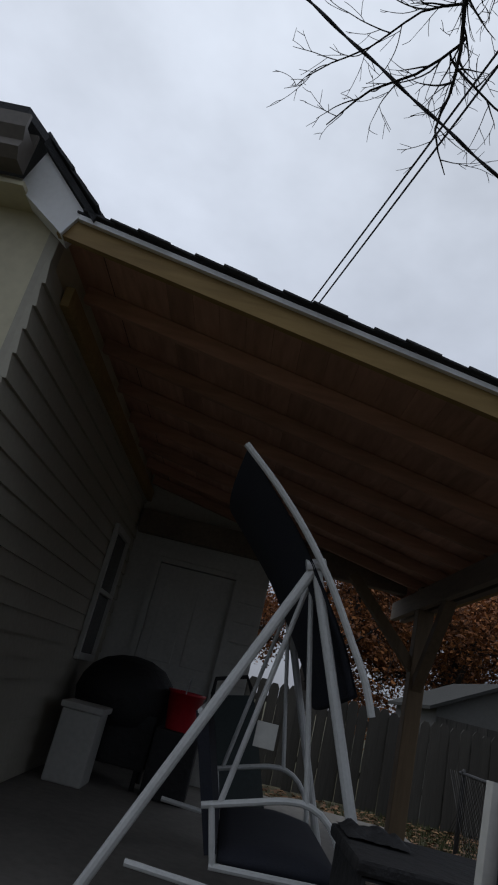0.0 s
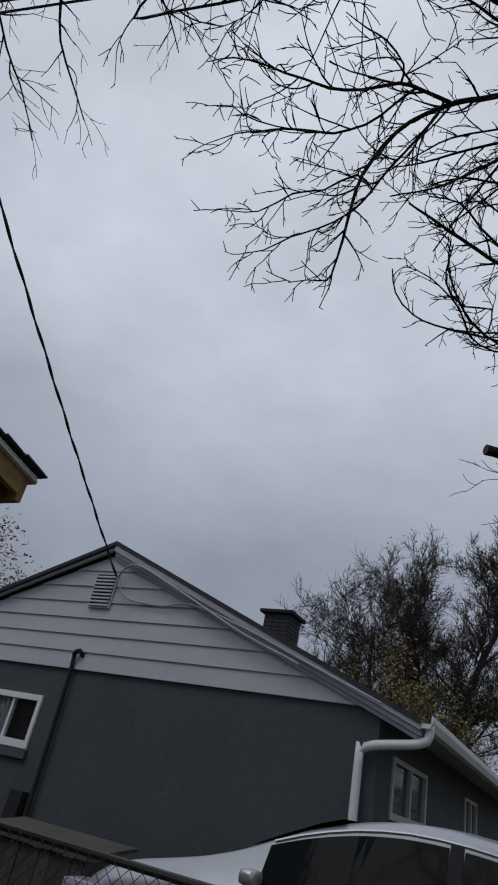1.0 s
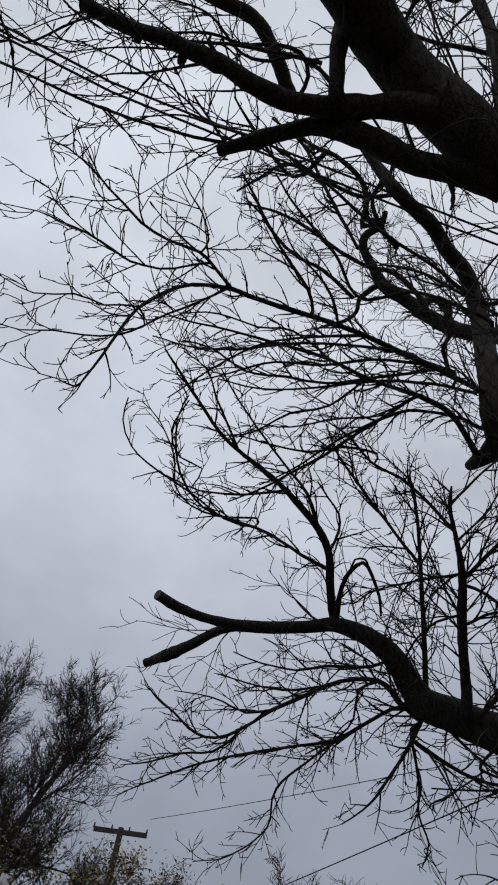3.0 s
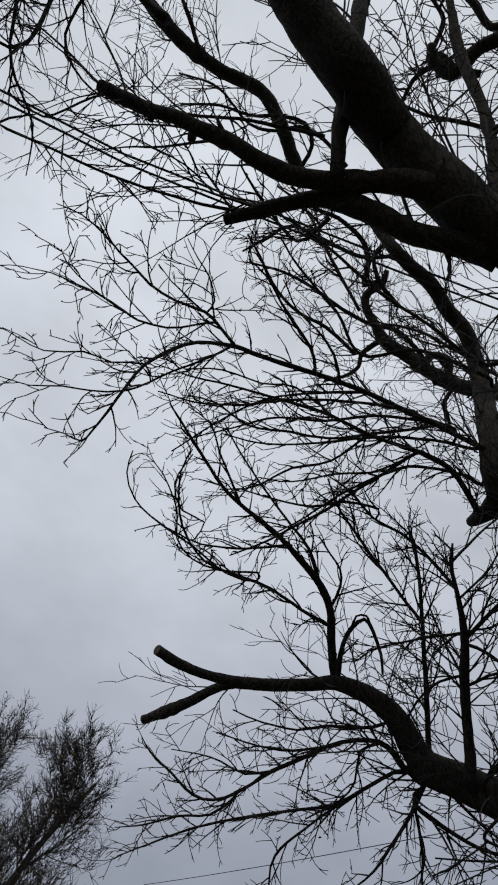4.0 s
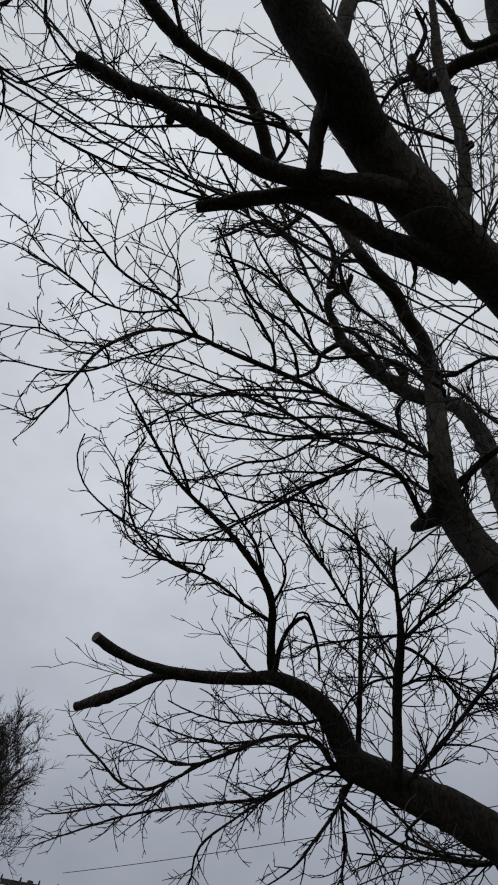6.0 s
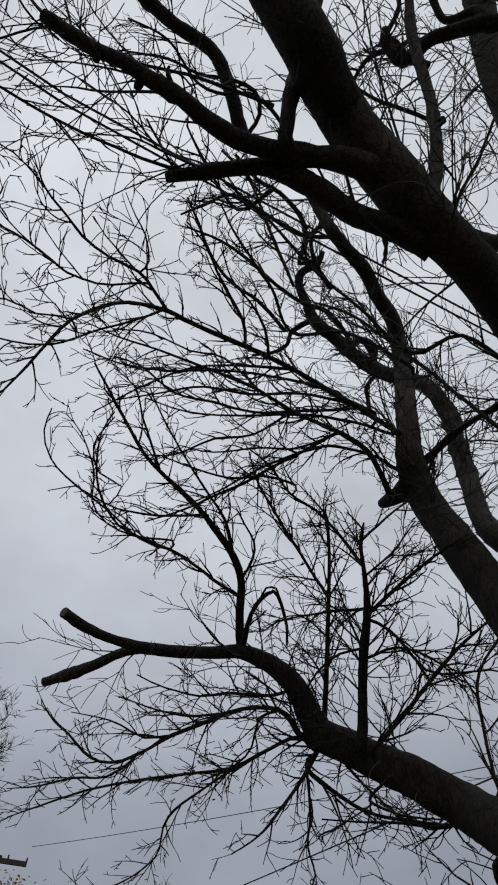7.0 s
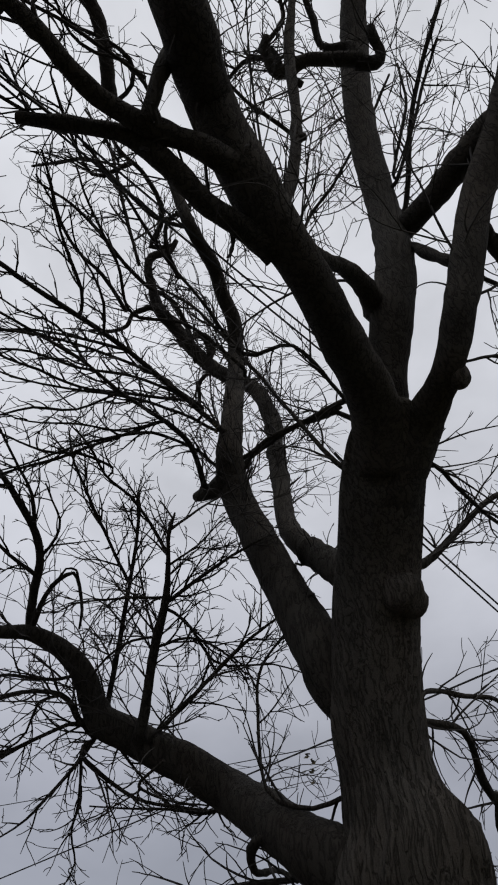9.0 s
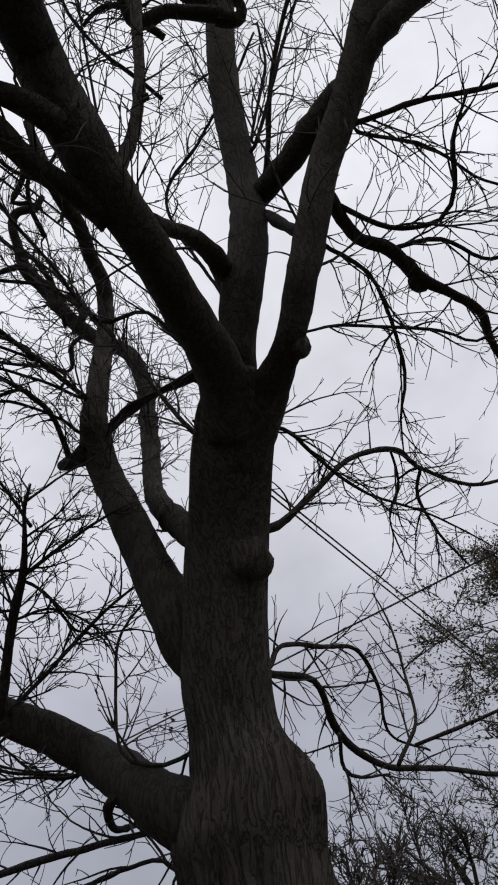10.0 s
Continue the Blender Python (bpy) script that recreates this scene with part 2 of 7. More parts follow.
M_BLADE = leaf_material("grass_blade", (0.035, 0.05, 0.015), (0.06, 0.075, 0.02), (0.12, 0.11, 0.045))
M_FALLEN = leaf_material("fallen_leaf", (0.07, 0.035, 0.018), (0.16, 0.08, 0.035), (0.26, 0.15, 0.07))
M_OAK = leaf_material("oak_autumn_leaf", (0.10, 0.040, 0.016), (0.26, 0.095, 0.030), (0.46, 0.18, 0.05))
M_OLIVE = leaf_material("late_olive_leaf", (0.065, 0.056, 0.022), (0.15, 0.12, 0.036), (0.29, 0.20, 0.055))
M_DRAB = leaf_material("drab_withered_leaf", (0.06, 0.054, 0.036), (0.115, 0.10, 0.062), (0.20, 0.17, 0.10))
M_FENCEW = surface("weathered_grey_picket", (0.062, 0.058, 0.05), 0.9, 12, 0.3, 0.4, stretch=(1, 1, 0.1), rnd=0.25)
M_SHED = surface("shed_gable_panel", (0.105, 0.105, 0.098), 0.8, 8, 0.15, 0.15)
M_SHEDROOF = surface("shed_roof_felt", (0.026, 0.027, 0.025), 0.95, 18, 0.3, 0.4)
M_LINK = surface("black_coated_wire", (0.02, 0.021, 0.022), 0.5, 12, 0.2, 0.05)
M_CAR = surface("silver_car_paint", (0.42, 0.43, 0.45), 0.28, 3, 0.05, 0.0, metal=0.55)
M_TYRE = surface("tyre_rubber", (0.016, 0.016, 0.016), 0.85, 25, 0.2, 0.2)
M_RIM = surface("alloy_rim", (0.40, 0.41, 0.42), 0.35, 10, 0.1, 0, metal=0.8)
M_CHROME = surface("bright_window_trim", (0.62, 0.63, 0.65), 0.18, 10, 0.05, 0, metal=0.9)
M_AMBER = surface("amber_lens", (0.55, 0.16, 0.03), 0.2, 10, 0.1, 0)
M_LAMP = surface("clear_headlamp", (0.35, 0.37, 0.40), 0.12, 10, 0.2, 0)
M_POLE = surface("creosoted_pole", (0.035, 0.03, 0.026), 0.9, 10, 0.3, 0.3, stretch=(1, 1, 0.1))
M_WIRE = surface("black_cable", (0.015, 0.015, 0.016), 0.6, 20, 0.2, 0)


# ---- geometry helpers ----
class Geo:
    """Collects boxes, tubes and sheets into one mesh."""

    def __init__(self):
        self.v, self.f = [], []

    def add(self, verts, faces):
        k = len(self.v)
        self.v.extend(verts)
        self.f.extend([tuple(i + k for i in face) for face in faces])
        return self

    def box(self, x0, y0, z0, x1, y1, z1, b=0.0):
        if b <= 0:
            v = [(x, y, z) for z in (z0, z1) for y in (y0, y1) for x in (x0, x1)]
            return self.add(v, [(0, 2, 3, 1), (4, 5, 7, 6), (0, 1, 5, 4), (2, 6, 7, 3), (0, 4, 6, 2), (1, 3, 7, 5)])
        bm = bmesh.new()
        bmesh.ops.create_cube(bm, size=1)
        bmesh.ops.transform(bm, matrix=Matrix.LocRotScale(((x0 + x1) / 2, (y0 + y1) / 2, (z0 + z1) / 2), None, (x1 - x0, y1 - y0, z1 - z0)), verts=bm.verts)
        bmesh.ops.bevel(bm, geom=list(bm.edges), offset=b, segments=2, affect="EDGES", profile=0.6)
        return self.bm(bm)

    def bm(self, bm):
        bm.verts.index_update()
        self.add([tuple(v.co) for v in bm.verts], [tuple(v.index for v in f.verts) for f in bm.faces])
        bm.free()
        return self

    def bar(self, a, b, w, h, up=(0, 0, 1)):
        """A straight bar of rectangular section from a to b."""
        a, b = Vector(a), Vector(b)
        d = (b - a).normalized()
        s = d.cross(Vector(up)).normalized()
        u = s.cross(d)
        v = [tuple(p + s * (i * w / 2) + u * (j * h / 2)) for p in (a, b) for i, j in ((-1, -1), (1, -1), (1, 1), (-1, 1))]
        return self.add(v, [(3, 2, 1, 0), (4, 5, 6, 7), (0, 1, 5, 4), (1, 2, 6, 5), (2, 3, 7, 6), (3, 0, 4, 7)])

    def prism(self, outline, axis, a, b):
        """An outline in the plane across an axis, drawn out from a to b along it."""
        n = len(outline)

        def at(p, k):
            return {"x": (k, p[0], p[1]), "y": (p[0], k, p[1]), "z": (p[0], p[1], k)}[axis]

        v = [at(p, a) for p in outline] + [at(p, b) for p in outline]
        return self.add(v, [tuple(range(n))[::-1], tuple(range(n, 2 * n))] + [(i, (i + 1) % n, n + (i + 1) % n, n + i) for i in range(n)])

    def tube(self, pts, radii, sides=6, cap=True, rough=0.0, seed=0):
        """A round tube along points with a radius at each."""
        pts = [Vector(p) for p in pts]
        n = len(pts)
        if not hasattr(radii, "__len__"):
            radii = [radii] * n
        t0 = (pts[1] - pts[0]).normalized()
        s = t0.orthogonal().normalized()
        v = []
        for i, p in enumerate(pts):
            t = (pts[min(i + 1, n - 1)] - pts[max(i - 1, 0)])
            t = t.normalized() if t.length > 1e-9 else t0
            s = (s - t * s.dot(t))
            s = s.normalized() if s.length > 1e-6 else t.orthogonal().normalized()
            u = t.cross(s)
            for k in range(sides):
                a = 2 * math.pi * k / sides
                r = radii[i]
                if rough:
                    w = p + (s * math.cos(a) + u * math.sin(a)) * r
                    r *= 1 + rough * noise.noise(w * (0.55 / max(r, 0.02)) + Vector((seed, 0, 0))) + 0.6 * rough * noise.noise(w * (1.7 / max(r, 0.02)))
                v.append(tuple(p + (s * math.cos(a) + u * math.sin(a)) * r))
        f = [(i * sides + k, i * sides + (k + 1) % sides, (i + 1) * sides + (k + 1) % sides, (i + 1) * sides + k) for i in range(n - 1) for k in range(sides)]
        if cap:
            f += [tuple(range(sides))[::-1], tuple(range((n - 1) * sides, n * sides))]
        return self.add(v, f)


def part(name, geo, material, parent=None, label="", smooth=False):
    """Links a Geo as one mesh object, under a thing or a part."""
    me = bpy.data.meshes.new(name)
    me.from_pydata(geo.v, [], geo.f)
    me.materials.append(material)
    if smooth:
        me.polygons.foreach_set("use_smooth", [True] * len(me.polygons))
    ob = new(name, me)
    if parent is not None:
        ob.parent = parent
    if label:
        ob["label"] = label
    return ob


def thing(name, label, category, group="", kind="", at=(0, 0, 0)):
    ob = new(name)
    ob.empty_display_size = 0.1
    return tagged(ob, label, category, group, kind)


def share(name, ob, m, parent):
    """Another piece on the mesh of ob, at the pose m."""
    o = new(name, ob.data)
    o.parent = parent
    o.matrix_local = m
    return o


def smooth_line(pts, step):
    """Points along a Catmull-Rom curve through (x, y, z, r) rows, about step apart."""
    p = np.array(pts, float)
    q = np.vstack([2 * p[0] - p[1], p, 2 * p[-1] - p[-2]])
    out = []
    for i in range(1, len(q) - 2):
        n = max(2, int(np.linalg.norm(q[i + 1][:3] - q[i][:3]) / step))
        for k in range(n):
            t = k / n
            out.append(0.5 * (2 * q[i] + (q[i + 1] - q[i - 1]) * t + (2 * q[i - 1] - 5 * q[i] + 4 * q[i + 1] - q[i + 2]) * t * t
                              + (3 * q[i] - q[i - 1] - 3 * q[i + 1] + q[i + 2]) * t ** 3))
    out.append(p[-1])
    return np.array(out)


# ---- ground ----
def ground_z(x, y):
    """Height of the yard: level, with the drive lying lower between fence and house."""
    k = max(0.0, min(1.0, (y - 3.1) / 0.7)) * max(0.0, min(1.0, (6.5 - y) / 0.5)) * max(0.0, min(1.0, (x + 4.6) / 1.2))
    return -0.30 * k * k * (3 - 2 * k)


g = Geo()
xs = [-400, -120, -50, -25, -16, -12] + [-10 + 0.5 * i for i in range(37)] + [10, 14, 25, 50, 120, 400]
ys = [-400, -120, -50, -25, -14, -8] + [-6 + 0.4 * i for i in range(38)] + [10, 14, 25, 50, 120, 400]
for y in ys:
    for x in xs:
        g.v.append((x, y, ground_z(x, y) + (0.03 * noise.noise((x * 0.6, y * 0.6, 0)) if abs(x) < 9 and abs(y) < 9 and not (3 < y < 6.7) else 0) - 0.02))
nx = len(xs)
for j in range(len(ys) - 1):
    for i in range(nx - 1):
        g.f.append((j * nx + i, j * nx + i + 1, (j + 1) * nx + i + 1, (j + 1) * nx + i))
tagged(part("ground", g, M_GRASS, smooth=True), "worn autumn lawn with bare patches and fallen leaves", "ground", kind="structure")

g = Geo()
g.box(-3.4, 3.75, -0.5, 9.0, 6.35, -0.175)
tagged(part("driveway", g, M_ASPHALT), "dark asphalt driveway beside the grey house", "driveway", kind="structure")
g = Geo()
g.box(-7.2, -1.06, -0.1, -2.0, 2.3, 0.15, 0.015)
tagged(part("patio", g, M_CONCRETE), "stained concrete patio slab under the porch roof", "patio", kind="structure")

rng = random.Random(5)


def scatter(geo, n, box, size, lift, tall=0.0):
    for _ in range(n):
        x, y = rng.uniform(box[0], box[1]), rng.uniform(box[2], box[3])
        if -7.2 < x < -2.0 and -1.06 < y < 2.3:
            continue
        z = ground_z(x, y) + lift * rng.random()
        a, s = rng.uniform(0, 6.28), size * rng.uniform(0.6, 1.3)
        if tall:
            h = tall * rng.uniform(0.5, 1.2)
            dx, dy = rng.uniform(-0.4, 0.4) * h, rng.uniform(-0.4, 0.4) * h
            geo.add([(x - s * math.cos(a), y - s * math.sin(a), z - 0.03), (x + s * math.cos(a), y + s * math.sin(a), z - 0.03), (x + dx, y + dy, z + h)], [(0, 1, 2)])
        else:
            c, sn, t = math.cos(a), math.sin(a), rng.uniform(-0.5, 0.5)
            geo.add([(x + c * s, y + sn * s, z + t * s), (x - sn * s * 0.6, y + c * s * 0.6, z + 0.3 * s), (x - c * s, y - sn * s, z - t * s * 0.5), (x + sn * s * 0.6, y - c * s * 0.6, z + 0.1 * s)], [(0, 1, 2, 3)])


g = Geo()
scatter(g, 5200, (-7.5, 1.5, 2.2, 3.7), 0.035, 0.05)
scatter(g, 2500, (-9.5, -4.6, 3.4, 6.5), 0.04, 0.04)
scatter(g, 1400, (-9.0, -7.2, -0.5, 4.0), 0.04, 0.04)
tagged(part("fallen_leaves", g, M_FALLEN), "brown curled leaves lying along the wire fence", "leaf litter", kind="stuff")
g = Geo()
scatter(g, 7000, (-9.2, 1.5, 1.8, 3.7), 0.006, 0.0, 0.06)
scatter(g, 5000, (-9.5, -5.0, 2.4, 6.5), 0.008, 0.0, 0.07)
tagged(part("grass", g, M_BLADE), "short dull green lawn grass near the fence", "grass", kind="stuff")


# ---- own house with its porch ----
PX, WY = -2.36, -1.06          # plane of the porch's open rake, plane of the house wall


def porch_z(y):
    """Middle height of the sloping rafters at y."""
    return 2.745 - 0.205 * y


house = thing("wall_south", "cream lap-sided house wall beside the porch", "wall", kind="structure")
g = Geo()
g.box(-7.6, WY - 0.16, 0.0, -2.62, WY - 0.02, 3.1)
part("wall_core", g, M_CREAM_WALL, house)
g = Geo()
g.box(-2.62, -6.5, 0.0, -2.48, WY - 0.02, 3.28)
east = tagged(part("wall_east", g, M_CREAM_WALL), "plain cream painted end wall under the eave", "wall", kind="structure")
g = Geo()
g.box(-7.6, -6.5, 0.0, -7.46, WY - 0.16, 3.28)
g.box(-7.46, -6.5, 0.0, -2.62, -6.36, 3.28)
tagged(part("wall_rear", g, M_CREAM_WALL), "cream outer walls closing the house", "wall", kind="structure")
board = Geo()
board.add([(x, y, z) for x in (-7.46, -2.468) for y, z in ((WY - 0.02, 0.0), (WY + 0.024, 0.0), (WY + 0.004, 0.138), (WY - 0.02, 0.138))],
          [(0, 1, 5, 4), (1, 2, 6, 5), (2, 3, 7, 6), (3, 0, 4, 7), (3, 2, 1, 0), (4, 5, 6, 7)])
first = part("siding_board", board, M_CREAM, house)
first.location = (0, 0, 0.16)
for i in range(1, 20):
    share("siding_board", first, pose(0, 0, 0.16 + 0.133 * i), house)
g = Geo()
g.box(-2.56, WY - 0.06, 0.1, -2.475, WY + 0.004, 3.0, 0.006)
part("corner_trim", g, M_CREAM, house, "cream corner board")

eave = thing("house_eave", "dark shingled eave with brown gutter and white boxed end", "eave", kind="structure")
g = Geo()
g.box(-2.62, -6.5, 3.08, -2.28, -1.24, 3.105)
part("soffit", g, M_CREAM_WALL, eave)
g = Geo()
prof = [(-2.28, 3.14), (-2.18, 3.14), (-2.145, 3.19), (-2.16, 3.24), (-2.13, 3.30), (-2.13, 3.38), (-2.15, 3.38), (-2.15, 3.31), (-2.26, 3.30), (-2.26, 3.38), (-2.28, 3.38)]
g.prism(prof, "y", -6.5, -1.26)
part("gutter", g, M_GUTTER_TAN, eave)
g = Geo()
g.prism([(-1.30, 3.12), (-1.00, 2.90), (-0.93, 3.05), (-1.23, 3.36)], "x", -2.46, PX + 0.02)
part("boxed_end", g, M_WHITE, eave, "white painted boxed eave end")
g = Geo()
g.prism([(-1.25, 3.385), (-0.86, 2.99), (-0.85, 3.02), (-1.24, 3.425)], "x", -7.6, PX + 0.05)
g.prism([(-2.16, 3.40), (-7.6, 5.2), (-7.6, 5.26), (-2.16, 3.45)], "y", -6.5, -1.30)
part("roof_deck", g, M_SHINGLE, eave)
sh = Geo()
sh.box(-0.16, -0.075, 0.0, 0.16, 0.075, 0.014)
s0 = part("shingle", sh, M_SHINGLE, eave)
s0.matrix_local = Matrix.Translation((PX - 0.09, -1.19, 3.385)) @ pose(0, 0, 0, -46, 0, 0)
for i in range(1, 4):
    share("shingle", s0, Matrix.Translation((PX - 0.09 + 0.012 * (i % 2), -1.19 + 0.092 * i, 3.385 - 0.093 * i)) @ pose(0, 0, 0, -43, 0, 0), eave)

porch = thing("porch_roof", "lean-to porch roof of yellow treated lumber and black shingles", "porch roof", kind="structure")
slope = math.degrees(math.atan(-0.205))


def sloped(geo, x0, x1, y0, y1, lo, hi):
    """A board that follows the roof's slope between two heights above the rafters' middle."""
    v = [(x, y, porch_z(y) + d) for x in (x0, x1) for y, d in ((y0, lo), (y1, lo), (y1, hi), (y0, hi))]
    return geo.add(v, [(0, 1, 2, 3), (7, 6, 5, 4), (0, 4, 5, 1), (1, 5, 6, 2), (2, 6, 7, 3), (3, 7, 4, 0)])


for i in range(8):
    x = PX - 0.60 * i
    g = sloped(Geo(), x - 0.04, x, WY + 0.03, 2.14, -0.045 if i == 0 else -0.035, 0.066)
    part("rafter", g, M_RAFTER if i else M_PINE_Y, porch)
for j in range(-1, 21):
    y = WY + 0.1 + 0.152 * j
    g = sloped(Geo(), PX - 4.4, PX - 0.001, y, y + 0.1505, 0.072, 0.092)
    part("plank", g, M_DECK, porch)
g = sloped(Geo(), PX + 0.002, PX + 0.03, WY + 0.12, 2.20, 0.060, 0.086)
part("drip_edge", g, M_DRIP, porch)
g = sloped(Geo(), PX - 4.4, PX + 0.03, WY + 0.1, 2.215, 0.094, 0.104)
part("roof_deck", g, M_SHINGLE, porch)
g = Geo()
g.box(-0.16, -0.09, 0.0, 0.16, 0.085, 0.010)
s1 = part("shingle", g, M_SHINGLE, porch)
n_rows = 21
for i in range(n_rows):
    y = WY + 0.22 + 0.149 * i
    m = Matrix.Translation((PX - 0.11 + 0.01 * ((i * 7) % 3), y, porch_z(y) + 0.101)) @ pose(0, 0, 0, slope - 2.2, 0, 0)
    if i == 0:
        s1.matrix_local = m
    else:
        share("shingle", s1, m, porch)
g = Geo()
for i in range(1, n_rows):
    y = WY + 0.22 + 0.149 * i
    g.box(PX - 4.4, y - 0.07, porch_z(y) + 0.10, PX - 0.28, y + 0.07, porch_z(y) + 0.116)
part("shingle_courses", g, M_SHINGLE, porch)["kind"] = "stuff"
g = Geo()
g.box(PX - 4.4, 2.14, porch_z(2.14) - 0.08, PX - 0.002, 2.18, porch_z(2.14) + 0.07, 0.004)
part("eave_board", g, M_PINE, porch)
g = Geo()
g.box(PX - 4.4, 1.80, 2.12, PX - 0.10, 1.86, 2.30, 0.005)
g.box(PX - 4.4, 1.90, 2.12, PX - 0.02, 1.96, 2.30, 0.005)
part("beam", g, M_BEAM, porch, "grey doubled carrying beam")
g = Geo()
g.box(PX - 4.4, WY + 0.02, 2.72, PX - 0.35, WY + 0.07, 2.84, 0.004)
part("ledger", g, M_PINE_Y, porch)

for k, (px, py) in enumerate(((-2.37, 1.86), (-5.75, 1.88))):
    post = thing("porch_post", "yellow treated-lumber porch post with a diagonal brace" if k == 0 else "darker porch post with a brace at the far corner", "post", group="porch posts", kind="")
    g = Geo()
    g.box(px - 0.07, py - 0.07, 0.15, px + 0.07, py + 0.07, 2.33, 0.008)
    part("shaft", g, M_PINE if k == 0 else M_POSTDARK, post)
    g = Geo()
    if k == 0:
        g.bar((px + 0.0, 1.34, 2.40), (px + 0.0, py - 0.03, 1.80), 0.085, 0.10, up=(1, 0, 0))
    else:
        g.bar((px + 0.75, py, 2.16), (px + 0.04, py, 1.45), 0.09, 0.09, up=(0, 1, 0))
        g.bar((px, py - 0.7, 2.3), (px, py - 0.04, 1.6), 0.09, 0.09, up=(1, 0, 0))
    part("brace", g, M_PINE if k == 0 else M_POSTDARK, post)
    if k == 0:
        g = Geo()
        g.box(px + 0.071, py - 0.055, 2.20, px + 0.075, py + 0.055, 2.33, 0.001)
        part("tie_plate", g, M_GALV, post, "galvanised tie plate")
        for z in (2.225, 2.29):
            g = Geo()
            g.tube([(px + 0.074, py + 0.02, z), (px + 0.079, py + 0.02, z)], 0.008, 8)
            part("bolt_head", g, M_DARK, post)
        for i, (z, w, h) in enumerate(((1.79, 0.05, 0.10), (1.60, 0.055, 0.10), (1.41, 0.05, 0.10))):
            g = Geo()
            g.box(px + 0.0705, py - w / 2, z - h / 2, px + 0.078, py - w / 2 + 0.014, z + h / 2, 0.002)
            part("raised_bar", g, M_PINE, post, "raised wooden bar on the post")
            g = Geo()
            g.box(px + 0.0705, py + w / 2 - 0.014, z - h / 2, px + 0.078, py + w / 2, z + h / 2, 0.002)
            part("raised_bar", g, M_PINE, post, "raised wooden bar on the post")

# far end of the porch: white wall with a door
g = Geo()
g.box(-6.72, WY, 0.0, -6.6, -0.72, 2.86)
g.box(-6.72, 0.14, 0.0, -6.6, 0.46, 2.64)
g.box(-6.72, -0.72, 2.12, -6.6, 0.14, 2.7)
g.box(-6.86, WY, 0.0, -6.73, 0.46, 2.9)
g.prism([(WY, 2.70), (0.46, 2.60), (0.46, 2.80), (WY, 3.10)], "x", -6.715, -6.605)
back = tagged(part("wall_west", g, M_WHITE_DULL), "dull white end wall of the porch with lap boards", "wall", kind="structure")
for i in range(9):
    g = Geo()
    g.box(-6.598, 0.16, 0.3 + 0.2 * i, -6.575, 0.45, 0.485 + 0.2 * i, 0.004)
    part("siding_board", g, M_WHITE_DULL, back)
door = thing("door_1", "closed white panelled door at the porch end", "door", kind="structure")
g = Geo()
g.box(-6.68, -0.70, 0.16, -6.635, 0.12, 2.11, 0.004)
part("leaf", g, M_WHITE_DULL, door)
for y0, y1, z0, z1 in ((-0.6, -0.34, 0.35, 1.0), (-0.24, 0.02, 0.35, 1.0), (-0.6, -0.34, 1.15, 1.95), (-0.24, 0.02, 1.15, 1.95)):
    g = Geo()
    g.box(-6.636, y0, z0, -6.625, y1, z1, 0.006)
    part("panel", g, M_WHITE_DULL, door)
g = Geo()
g.tube([(-6.63, -0.62, 1.07), (-6.59, -0.62, 1.07)], [0.016, 0.03], 12)
part("knob", g, M_GALV, door)
g = Geo()
for y in (-0.76, 0.12):
    g.box(-6.6, y, 0.16, -6.57, y + 0.06, 2.17)
g.box(-6.6, -0.76, 2.172, -6.57, 0.18, 2.25)
part("casing", g, M_WHITE_DULL, door)
g = Geo()
g.box(-6.56, WY + 0.04, 2.36, -6.44, 1.86, 2.6, 0.006)
tagged(part("tie_beam", g, M_BEAM), "dark timber beam across the porch's far end", "beam", kind="structure")
# window beside the door on the lap-sided wall
win = thing("window_1", "narrow white-framed window in the lap-sided wall", "window", kind="structure")
for x0, x1, z0, z1 in ((-6.2, -6.14, 1.0, 2.2), (-5.56, -5.5, 1.0, 2.2), (-6.14, -5.56, 2.14, 2.2), (-6.14, -5.56, 1.0, 1.06), (-6.14, -5.56, 1.58, 1.62)):
    g = Geo()
    g.box(x0, WY + 0.02, z0, x1, WY + 0.06, z1, 0.004)
    part("window_frame", g, M_WHITE_DULL, win)
g = Geo()
g.box(-6.14, WY + 0.024, 1.06, -5.56, WY + 0.03, 2.14)
part("pane", g, M_GLASS, win)

# ---- things under the porch ----
def rounded(geo, x0, y0, z0, x1, y1, z1, b):
    return geo.box(x0, y0, z0, x1, y1, z1, b)


box = thing("storage_box", "white enamelled storage box standing on the patio", "box")
part("body", rounded(Geo(), -5.42, -0.90, 0.15, -5.08, -0.60, 0.66, 0.015), M_WHITE_DULL, box)
part("lid", rounded(Geo(), -5.44, -0.92, 0.662, -5.06, -0.58, 0.71, 0.012), M_WHITE_DULL, box)
grill = thing("barbecue_grill", "black covered barbecue grill at the porch end", "grill")
g = Geo()
bm = bmesh.new()
bmesh.ops.create_uvsphere(bm, u_segments=18, v_segments=10, radius=1)
bmesh.ops.transform(bm, matrix=Matrix.LocRotScale((-5.75, -0.55, 0.80), None, (0.34, 0.44, 0.34)), verts=bm.verts)
for v in bm.verts:
    v.co += 0.03 * noise.noise_vector(v.co * 5)
g.bm(bm)
part("hood", g, M_BLACKSHEET, grill, smooth=True)
part("cart", rounded(Geo(), -6.0, -0.88, 0.30, -5.5, -0.22, 0.72, 0.02), M_BLACKSHEET, grill)
for x in (-5.96, -5.56):
    for y in (-0.84, -0.28):
        g = Geo()
        g.tube([(x, y, 0.15), (x, y, 0.32)], 0.02, 8)
        part("leg", g, M_DARK, grill)
